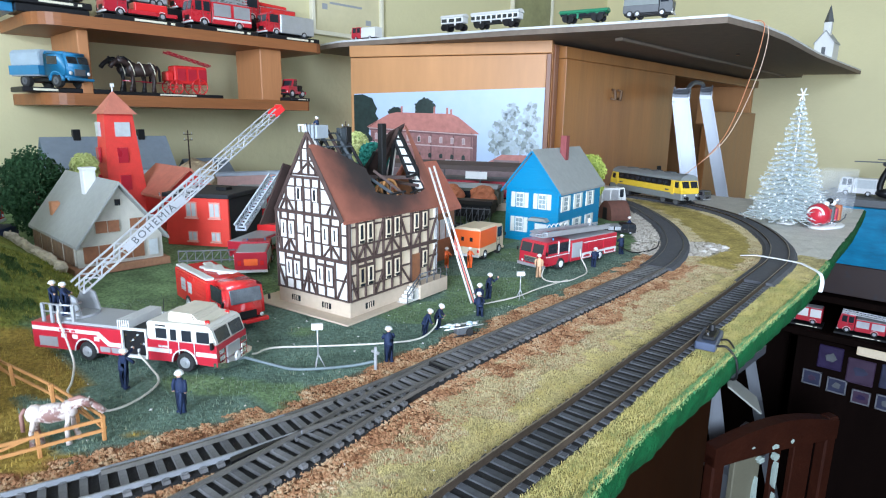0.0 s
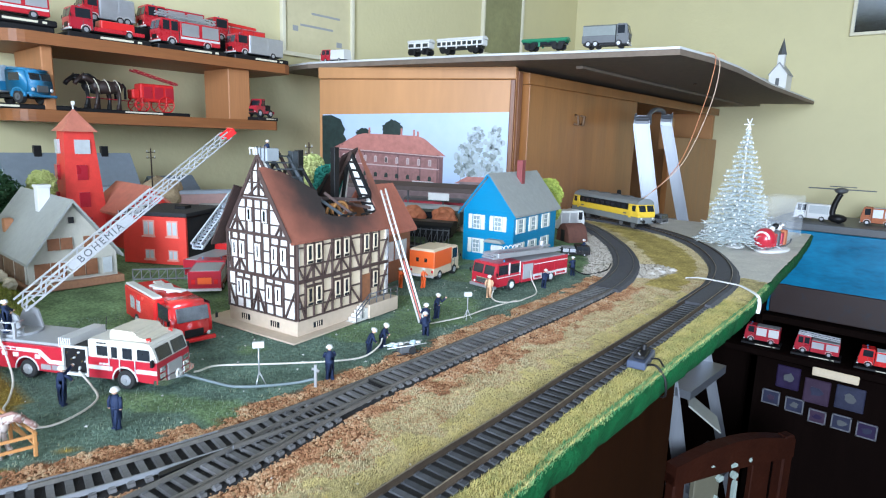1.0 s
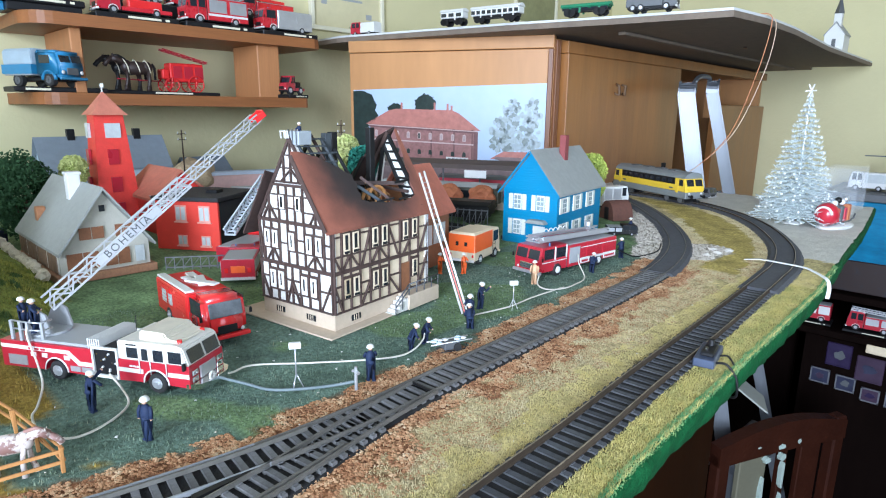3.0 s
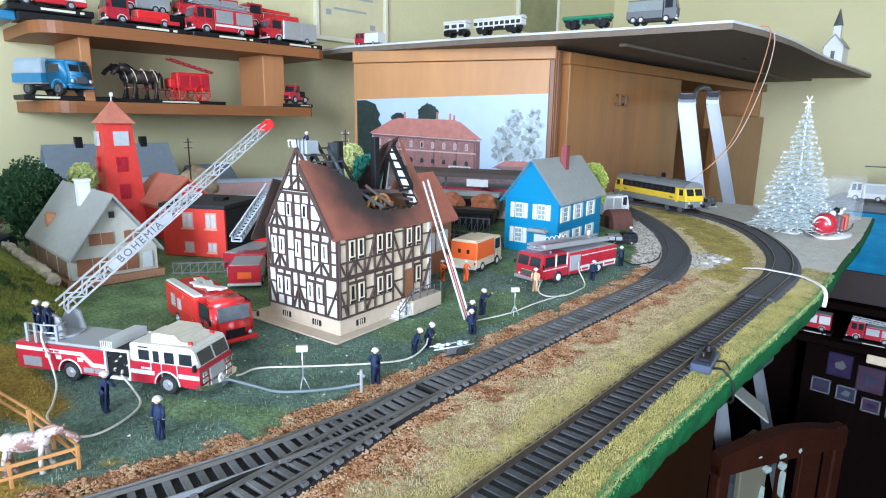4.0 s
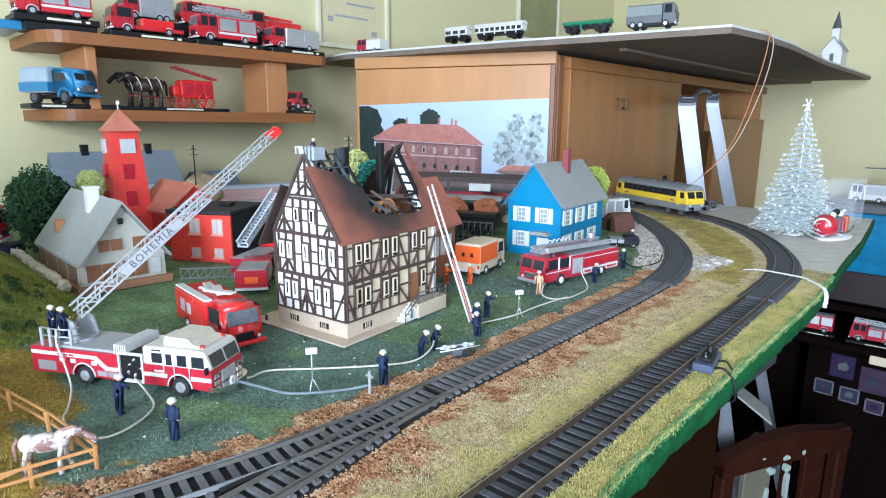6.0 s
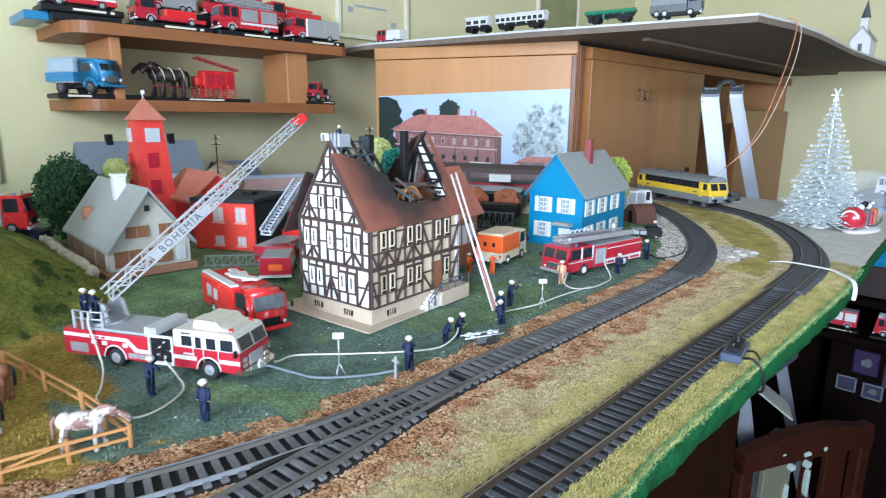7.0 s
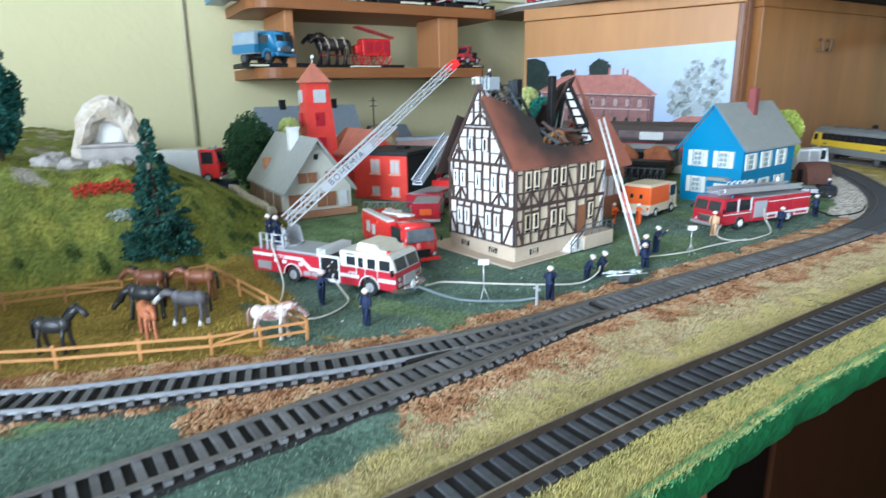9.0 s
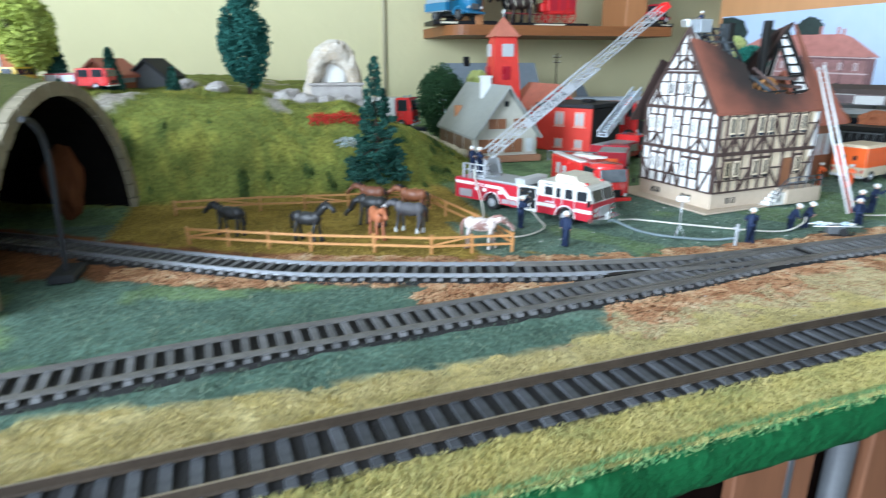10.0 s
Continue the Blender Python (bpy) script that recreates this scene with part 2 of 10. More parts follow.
M_HOSE = mat("cream_hose", (0.62, 0.60, 0.52), 0.6, vary=0.1, scale=300)
M_HOSE_GREY = mat("grey_hose", (0.16, 0.20, 0.21), 0.6, vary=0.1, scale=300)
M_GLASS = glass("clear_glass", alpha=0.06)
M_PALE = mat("pale_paper", (0.70, 0.66, 0.50), 0.8, vary=0.06, scale=20)


# ---- mesh helpers ----
def part(name, bm, material, parent=None, label="", smooth=False):
    """Links a bmesh as one mesh object under a thing or under a part."""
    me = bpy.data.meshes.new(name)
    bm.normal_update()
    bm.to_mesh(me)
    bm.free()
    for m in (material if isinstance(material, (list, tuple)) else [material]):
        me.materials.append(m)
    if smooth:
        me.shade_smooth()
    ob = new(name, me)
    ob.parent = parent
    if label:
        ob["label"] = label
    return ob


def thing(name, label, category, m=None, group="", kind=""):
    ob = new(name)
    ob.empty_display_size = 0.01
    ob.matrix_basis = m or Matrix.Identity(4)
    return tagged(ob, label, category, group, kind)


def B():
    return bmesh.new()


def box(bm, x0, x1, y0, y1, z0, z1, bevel=0.0, m=None, mi=0, seg=1):
    vs = [bm.verts.new((x, y, z)) for x in (x0, x1) for y in (y0, y1) for z in (z0, z1)]
    quads = ((0, 1, 3, 2), (4, 6, 7, 5), (0, 4, 5, 1), (2, 3, 7, 6), (0, 2, 6, 4), (1, 5, 7, 3))
    fs = [bm.faces.new([vs[i] for i in q]) for q in quads]
    for f in fs:
        f.material_index = mi
    if bevel:
        es = list({e for f in fs for e in f.edges})
        r = bmesh.ops.bevel(bm, geom=es, offset=bevel, segments=seg, affect="EDGES", profile=0.6)
        for f in r["faces"]:
            f.material_index = mi
        vs = list({v for f in r["faces"] for v in f.verts} | {v for f in fs if f.is_valid for v in f.verts})
    if m is not None:
        bmesh.ops.transform(bm, matrix=m, verts=[v for v in vs if v.is_valid])
    return bm


def prism(bm, pts, a, b, axis="y", mi=0):
    """A flat outline swept along an axis from a to b. Outline points are (x, z) for y, (y, z) for x, (x, y) for z."""
    def at(p, s):
        return {"y": (p[0], s, p[1]), "x": (s, p[0], p[1]), "z": (p[0], p[1], s)}[axis]
    lo, hi = [bm.verts.new(at(p, a)) for p in pts], [bm.verts.new(at(p, b)) for p in pts]
    fs = [bm.faces.new(lo), bm.faces.new(hi[::-1])]
    for i in range(len(pts)):
        j = (i + 1) % len(pts)
        fs.append(bm.faces.new((lo[i], hi[i], hi[j], lo[j])))
    for f in fs:
        f.material_index = mi
    bmesh.ops.recalc_face_normals(bm, faces=fs)
    return bm


def cyl(bm, p0, p1, r0, r1=None, seg=10, mi=0, caps=True):
    p0, p1 = Vector(p0), Vector(p1)
    r1 = r0 if r1 is None else r1
    q = (p1 - p0).to_track_quat("Z", "Y").to_matrix()
    rings = []
    for p, r in ((p0, r0), (p1, r1)):
        rings.append([bm.verts.new(p + q @ Vector((r * math.cos(2 * math.pi * i / seg), r * math.sin(2 * math.pi * i / seg), 0))) for i in range(seg)])
    fs = [bm.faces.new((rings[0][i], rings[0][(i + 1) % seg], rings[1][(i + 1) % seg], rings[1][i])) for i in range(seg)]
    if caps:
        fs.append(bm.faces.new(rings[0][::-1]))
        fs.append(bm.faces.new(rings[1]))
    for f in fs:
        f.material_index = mi
    return bm


def tube(bm, pts, r, seg=6, mi=0):
    pts = [Vector(p) for p in pts]
    rings = []
    for i, p in enumerate(pts):
        d = pts[min(i + 1, len(pts) - 1)] - pts[max(i - 1, 0)]
        q = d.to_track_quat("Z", "Y").to_matrix()
        rings.append([bm.verts.new(p + q @ Vector((r * math.cos(2 * math.pi * j / seg), r * math.sin(2 * math.pi * j / seg), 0))) for j in range(seg)])
    for a, b in zip(rings, rings[1:]):
        s = min(range(seg), key=lambda k: sum((a[j].co - b[(j + k) % seg].co).length for j in range(seg)))
        for j in range(seg):
            f = bm.faces.new((a[j], a[(j + 1) % seg], b[(j + 1 + s) % seg], b[(j + s) % seg]))
            f.material_index, f.smooth = mi, True
    for ring in (rings[0][::-1], rings[-1]):
        bm.faces.new(ring).material_index = mi
    return bm


def ball(bm, c, r, mi=0, sub=1, squash=(1, 1, 1)):
    m = Matrix.Translation(c) @ Matrix.Diagonal((*squash, 1))
    g = bmesh.ops.create_icosphere(bm, subdivisions=sub, radius=r, matrix=m)
    for v in g["verts"]:
        for f in v.link_faces:
            f.material_index, f.smooth = mi, True
    return bm


def bar(bm, p0, p1, w, h, mi=0, up=(0, 0, 1)):
    """A square bar from p0 to p1, w wide and h high."""
    p0, p1 = Vector(p0), Vector(p1)
    d = (p1 - p0).normalized()
    side = d.cross(Vector(up))
    side = side.normalized() if side.length > 1e-6 else Vector((1, 0, 0))
    top = side.cross(d).normalized()
    vs = []
    for p in (p0, p1):
        for a, b in ((-1, -1), (1, -1), (1, 1), (-1, 1)):
            vs.append(bm.verts.new(p + side * (a * w / 2) + top * (b * h / 2)))
    for q in ((0, 3, 2, 1), (4, 5, 6, 7), (0, 1, 5, 4), (1, 2, 6, 5), (2, 3, 7, 6), (3, 0, 4, 7)):
        bm.faces.new([vs[i] for i in q]).material_index = mi
    return bm


def spline(pts, n=8):
    """A smooth line through points (Catmull-Rom)."""
    pts = [Vector(p) for p in pts]
    out = []
    for i in range(len(pts) - 1):
        a, b, c, d = pts[max(i - 1, 0)], pts[i], pts[i + 1], pts[min(i + 2, len(pts) - 1)]
        for k in range(n):
            t = k / n
            out.append(0.5 * ((2 * b) + (c - a) * t + (2 * a - 5 * b + 4 * c - d) * t * t + (3 * b - a - 3 * c + d) * t ** 3))
    return out + [pts[-1]]


def text_part(name, body, size, material, parent, m, label=""):
    """Raised lettering as a mesh, in the built-in font."""
    cu = bpy.data.curves.new(name, "FONT")
    cu.body, cu.size, cu.align_x, cu.align_y, cu.extrude = body, size, "CENTER", "CENTER", size * 0.03
    cu.space_character = 1.3
    tmp = new(name, cu)
    me = bpy.data.meshes.new_from_object(tmp.evaluated_get(bpy.context.evaluated_depsgraph_get()))
    bpy.data.objects.remove(tmp)
    me.materials.append(material)
    ob = new(name, me)
    ob.parent, ob.matrix_basis = parent, m
    if label:
        ob["label"] = label
    return ob


# ---- the room ----
def structure(name, bm, material, label):
    return tagged(part(name, bm, material), label, name.split("_")[0], kind="structure")


def room():
    th = 0.2
    bm = B()
    box(bm, WALL_W - th, WALL_W, WALL_S - th, WALL_N + th, FLOOR_Z, CEIL_Z)
    structure("wall_west", bm, M_WALL, "pale yellow plastered wall behind the shelves")
    bm = B()
    box(bm, WALL_W, WALL_E, WALL_N, WALL_N + th, FLOOR_Z, CEIL_Z)
    structure("wall_north", bm, M_WALL, "pale yellow plastered wall behind the wardrobe")
    # east wall with a window opening
    bm = B()
    box(bm, WALL_E, WALL_E + th, WALL_S - th, -0.95, FLOOR_Z, CEIL_Z)
    box(bm, WALL_E, WALL_E + th, 0.35, WALL_N + th, FLOOR_Z, CEIL_Z)
    box(bm, WALL_E, WALL_E + th, -0.95, 0.35, FLOOR_Z, -0.3)
    box(bm, WALL_E, WALL_E + th, -0.95, 0.35, 0.9, CEIL_Z)
    structure("wall_east", bm, M_WALL_UNSEEN, "unseen wall with a window opening, dark to cut bounced light")
    bm = B()
    box(bm, WALL_W, 0.185, WALL_S - th, WALL_S, FLOOR_Z, CEIL_Z)
    box(bm, 1.135, WALL_E, WALL_S - th, WALL_S, FLOOR_Z, CEIL_Z)
    box(bm, 0.185, 1.135, WALL_S - th, WALL_S, FLOOR_Z, -0.16)
    box(bm, 0.185, 1.135, WALL_S - th, WALL_S, 0.84, CEIL_Z)
    structure("wall_south", bm, M_WALL_UNSEEN, "unseen wall with a wide window opening, dark to cut bounced light")
    bm = B()
    box(bm, WALL_W - th, WALL_E + th, WALL_S - th, WALL_N + th, FLOOR_Z - 0.1, FLOOR_Z)
    structure("floor", bm, M_FLOOR, "dark brown wooden floor boards")
    bm = B()
    box(bm, WALL_W - th, WALL_E + th, WALL_S - th, WALL_N + th, CEIL_Z, CEIL_Z + 0.1)
    structure("ceiling", bm, M_CEIL, "unseen ceiling, grey to cut bounced light")


room()


# ---- the layout board ----
EDGE = [(-0.75, -0.03), (-0.3, -0.038), (0.03, -0.056), (0.09, -0.061), (0.16, -0.067), (0.26, -0.0765), (0.37, -0.0785), (0.60, -0.082), (0.79, -0.097), (0.95, -0.107), (1.17, -0.128)]
FRONT = [(-0.045, -0.45), (-0.0545, -0.33), (-0.0645, -0.21), (-0.0765, -0.085), (-0.087, 0.02), (-0.0945, 0.11), (-0.1007, 0.195), (-0.103, 0.265), (-0.107, 0.34), (-0.111, 0.45), (-0.1185, 0.60), (-0.1245, 0.665), (-0.147, 0.75),
         (-0.192, 0.845), (-0.243, 0.918), (-0.305, 0.975), (-0.37, 1.01), (-0.4446, 1.03), (-0.56, 1.035)]
BACK = [(-0.375, -0.26), (-0.33, -0.175), (-0.287, -0.108), (-0.2334, -0.02), (-0.214, 0.0355), (-0.2, 0.083), (-0.1905, 0.125), (-0.184, 0.171), (-0.1822, 0.218), (-0.1833, 0.26), (-0.1852, 0.314),
        (-0.1878, 0.3825), (-0.1911, 0.47), (-0.199, 0.57), (-0.2254, 0.666), (-0.276, 0.764), (-0.3354, 0.847), (-0.3946, 0.917), (-0.47, 0.985)]
MID = [(-0.095, -0.45), (-0.107, -0.36), (-0.119, -0.27), (-0.131, -0.18), (-0.1395, -0.105), (-0.149, -0.038), (-0.158, 0.05), (-0.1625, 0.105), (-0.1685, 0.16), (-0.176, 0.205), (-0.1815, 0.25)]


def edge_x(y):
    return float(np.interp(y, [p[0] for p in EDGE], [p[1] for p in EDGE]))


def line_x(line, y):
    return float(np.interp(y, [p[1] for p in line], [p[0] for p in line]))


def hill(x, y):
    """Height of the grassy bank that runs along the back left, and of its plateau."""
    foot = -0.378 - 0.5 * max(0, y - 0.09)
    rise = min(1, max(0, (foot - x) / 0.085))
    rise = rise * rise * (3 - 2 * rise)
    along = min(1, max(0, (0.172 - y) / 0.13)) ** 0.8
    top = 0.066 + 0.012 * min(1, max(0, (0.0 - y) / 0.1))
    bumps = 0.006 * noise.noise((x * 22, y * 22, 3))
    return max(0.0, rise * along * (top + bumps))


def warp(x, y, s=60, a=0.006):
    return a * noise.noise((x * s, y * s, 0.3)) + a * 0.6 * noise.noise((x * s * 3.1, y * s * 3.1, 5.3))


Z_GREEN, Z_DGREEN, Z_TEAL = (0.155, 0.230, 0.110), (0.128, 0.188, 0.145), (0.105, 0.170, 0.130)
Z_YELLOW, Z_BEIGE, Z_BROWN = (0.50, 0.425, 0.205), (0.52, 0.43, 0.235), (0.20, 0.090, 0.042)
Z_OCHRE, Z_SNOW, Z_OLIVE, Z_STONE = (0.275, 0.195, 0.042), (0.62, 0.60, 0.54), (0.180, 0.205, 0.046), (0.40, 0.36, 0.30)
Z_BANK_LIGHT, Z_BANK_DARK = (0.275, 0.275, 0.056), (0.12, 0.16, 0.04)
Z_VERGE = (0.42, 0.36, 0.135)
Z_YARD = (0.03, 0.03, 0.034)
# ground below the tracks, blackened like the shaded sleeper gaps
Z_GAP_SHADE = (0.016, 0.015, 0.015)


def zone(x, y):
    w = warp(x, y)
    xf, xb, xm = line_x(FRONT, y), line_x(BACK, y), line_x(MID, y) if y < 0.25 else line_x(BACK, y)
    u = x + w
    h = hill(x, y)
    if y < 0.66 and (abs(x - xf) < 0.0120 + 0.25 * w or (abs(x - xb) < 0.0100 and y > -0.11) or (y < 0.25 and abs(x - xm) < 0.0105)):
        return Z_GAP_SHADE
    if h > 0.004:
        if h > 0.06:
            return Z_STONE if noise.noise((x * 30, y * 30, 9)) > 0.28 else Z_OLIVE
        n = 0.7 * noise.noise((x * 20, y * 30, 2)) + 0.8 * noise.noise((x * 70, y * 110, 8))
        return Z_BANK_LIGHT if n > 0.20 else (Z_BANK_DARK if n < -0.34 else Z_OLIVE)
    if y > 0.60:
        dfr = min(math.hypot(x - p[0], y - p[1]) for p in FRONT_FINE) + w * 0.7
        inside = x < line_x(FRONT, min(y, 1.0)) and point_inside(x, y)
        if not inside:
            return Z_SNOW if y + w * 2 > 0.715 else (Z_YELLOW if u > xf else Z_BEIGE)
        dbk = min(math.hypot(x - p[0], y - p[1]) for p in BACK_FINE) + w
        left = x < line_x(BACK, y)
        if left:
            return Z_STONE if dbk < 0.042 else Z_GREEN
        if math.hypot((x + 0.205) / 0.027, (y - 0.668) / 0.042) + w * 30 < 1:
            return Z_STONE
        return Z_BEIGE if dbk < 0.03 or dfr < 0.028 else (0.44, 0.35, 0.11)
    if x < -0.41 and 0.44 < y + w:
        return Z_YARD
    if x > xf and y < 0.66:
        return Z_VERGE
    if u > xf - 0.0235:
        return Z_YELLOW
    if y + w * 3 < 0.105 and x > xm and u < -0.1185 - 0.05 * max(0, y):
        return Z_TEAL if noise.noise((x * 30, y * 30, 6)) < 0.35 else Z_DGREEN
    if y < 0.07 and x > xm:
        return Z_YELLOW
    u += 1.6 * w
    if u > xm + 0.0275 + 0.010 * noise.noise((y * 9, 1, 1)):
        return Z_BEIGE if u < xf - 0.029 else Z_YELLOW
    if x > xm:
        return Z_BROWN
    if x > xb - 0.0175 - 0.012 and x <= xb and u > xb - 0.030:
        return Z_BROWN
    if x > xb and y < 0.17:
        if y + w * 2 < 0.04 and xb + 0.016 + 0.2 * max(0, 0.02 - y) + w * 1.5 < x:
            return Z_TEAL if noise.noise((x * 25, y * 25, 4)) < 0.2 else Z_GREEN
        return Z_BROWN
    if x <= xb and -0.12 < y < 0.115 and x > -0.40:
        if u > xb - 0.030:
            return Z_BROWN if u > xb - 0.024 else Z_OCHRE
        if u > -0.30 + (0.09 - y) * -0.6 and y > 0.085:
            return Z_DGREEN
        return Z_OCHRE
    return Z_DGREEN if noise.noise((x * 14, y * 14, 7)) < 0.12 + 3.0 * max(0.0, x + 0.29) and x > -0.36 else Z_GREEN


FRONT_FINE = [(p.x, p.y) for p in spline([(*p, 0) for p in FRONT], 5)]
BACK_FINE = [(p.x, p.y) for p in spline([(*p, 0) for p in BACK], 5)]


def point_inside(x, y):
    """Whether a place lies inside the front track's curve."""
    if y < 0.66:
        return x < line_x(FRONT, y)
    return y < float(np.interp(-x, [-p[0] for p in FRONT[11:]], [p[1] for p in FRONT[11:]]))


def in_board(x, y):
    if x > edge_x(y) or y > 1.17:
        return False
    return x > -0.60 or y < 0.955 + (x + 0.60) * 0.44


def layout():
    base = thing("model_railway_layout", "scenic model railway baseboard with grass, gravel and a green painted edge", "model railway", kind="structure")
    ys = sorted(set([round(-0.3 + 0.006 * i, 4) for i in range(0, 246)] + [-0.75 + 0.03 * i for i in range(15)]))
    cols = [-1.12 + 0.02 * i for i in range(33)] + [-0.46 + 0.0055 * i for i in range(0, 50)]
    nx = len(cols) + 24
    bm = B()
    col = bm.loops.layers.float_color.new("zone")
    grid, tint = [], {}
    for y in ys:
        ex = edge_x(y) + 0.0015 * noise.noise((y * 60, 0, 0)) + 0.0012 * noise.noise((y * 210, 3, 0))
        xs = cols + [cols[-1] + (ex - cols[-1]) * (i + 1) / 24 for i in range(24)]
        row = []
        for x in xs:
            z = hill(x, y)
            rough = 0.0011 if z < 0.004 else 0.0028
            z += rough * noise.noise((x * 110, y * 110, 1)) - 0.0006
            v = bm.verts.new((x, y, z))
            tint[v] = zone(x, y)
            row.append(v)
        grid.append(row)
    for j in range(len(ys) - 1):
        for i in range(nx - 1):
            q = (grid[j][i], grid[j][i + 1], grid[j + 1][i + 1], grid[j + 1][i])
            c = sum((v.co for v in q), Vector()) / 4
            if in_board(c.x - 0.002, c.y):
                f = bm.faces.new(q)
                f.smooth = True
                for lp in f.loops:
                    lp[col] = (*tint[lp.vert], 0.18 if tint[lp.vert] == Z_SNOW else 0.75)
    bmesh.ops.delete(bm, geom=[v for v in bm.verts if not v.link_faces], context="VERTS")
    part("scenic_ground", bm, M_GROUND, base, "flocked grass, ochre paddock and brown gravel")
    # the painted front edge, a rough plaster skirt
    bm = B()
    rows = []
    n = 330
    for i in range(n + 1):
        y = -0.74 + i * (1.17 + 0.74) / n
        ex = edge_x(y) + 0.0015 * noise.noise((y * 60, 0, 0)) + 0.0012 * noise.noise((y * 210, 3, 0))
        prof = ((-0.004, -0.0022), (0.0008, -0.0012), (0.003, -0.0035), (0.0026, -0.009), (0.0012, -0.015), (-0.003, -0.0205), (-0.05, -0.0225))
        rows.append([bm.verts.new((ex + dx + 0.0014 * noise.noise((y * 90, dz * 200, 2)), y, dz + 0.0012 * noise.noise((y * 120, dz * 90, 8)))) for dx, dz in prof])
    for a, b in zip(rows, rows[1:]):
        for k in range(len(a) - 1):
            bm.faces.new((a[k], a[k + 1], b[k + 1], b[k])).smooth = True
    bmesh.ops.recalc_face_normals(bm, faces=bm.faces)
    part("front_edge", bm, M_GREEN_EDGE, base, "rough green painted edge")
    bm = B()
    prism(bm, [(-1.12, -0.74), (-0.06, -0.74), (-0.088, 0.0), (-0.11, 0.5), (-0.158, 1.165), (-0.58, 1.165), (-0.60, 0.94), (-1.12, 0.70)], -0.03, -0.006, "z")
    part("baseboard", bm, M_CHIP, base, "brown chipboard slab")
    return base


LAYOUT = layout()


# ---- tracks ----
def offset_line(pts, d):
    out = []
    for i, p in enumerate(pts):
        t = (pts[min(i + 1, len(pts) - 1)] - pts[max(i - 1, 0)]).normalized()
        out.append(p + Vector((t.y, -t.x, 0)) * d)
    return out


def sweep(bm, pts, prof, mi=0):
    """Sweeps a closed profile (across, up) along a level line."""
    rings = []
    for i, p in enumerate(pts):
        t = (pts[min(i + 1, len(pts) - 1)] - pts[max(i - 1, 0)]).normalized()
        s = Vector((t.y, -t.x, 0))
        rings.append([bm.verts.new(p + s * a + Vector((0, 0, b))) for a, b in prof])
    k = len(prof)
    for a, b in zip(rings, rings[1:]):
        for i in range(k):
            bm.faces.new((a[i], a[(i + 1) % k], b[(i + 1) % k], b[i])).material_index = mi
    bm.faces.new(rings[0][::-1])
    bm.faces.new(rings[-1])
    bmesh.ops.recalc_face_normals(bm, faces=bm.faces)


RAIL = [(-0.0006, 0.0015), (-0.0005, 0.0018), (-0.0003, 0.0020), (-0.0003, 0.0028), (-0.0004, 0.0029), (-0.0004, 0.0034), (0.0004, 0.0034), (0.0004, 0.0029), (0.0003, 0.0028), (0.0003, 0.0020), (0.0005, 0.0018), (0.0006, 0.0015)]


TALL_RAIL = [(-0.0007, 0.0008), (-0.0006, 0.0011), (-0.0003, 0.0015), (-0.0003, 0.0033), (-0.00045, 0.0034), (-0.00045, 0.0040), (0.00045, 0.0040), (0.00045, 0.0034), (0.0003, 0.0033), (0.0003, 0.0015), (0.0006, 0.0011), (0.0007, 0.0008)]


def sleeper_mesh(w, l, material, top=0.0018):
    bm = B()
    prism(bm, [(-w, 0.0), (w, 0.0), (w * 0.93, top), (-w * 0.93, top)], -l, l, "y")
    for s in (-1, 1):
        for k in (-1, 1):
            box(bm, -w * 0.7, w * 0.7, s * 0.00825 + k * 0.0011 - 0.0003, s * 0.00825 + k * 0.0011 + 0.0003, top, top + 0.0004)
    me = bpy.data.meshes.new("sleeper")
    bm.to_mesh(me)
    bm.free()
    me.materials.append(material)
    return me


SLEEPER = sleeper_mesh(0.0014, 0.0109, M_SLEEPER)
BROAD_SLEEPER = sleeper_mesh(0.0017, 0.0124, M_SLEEPER_DK, 0.0009)


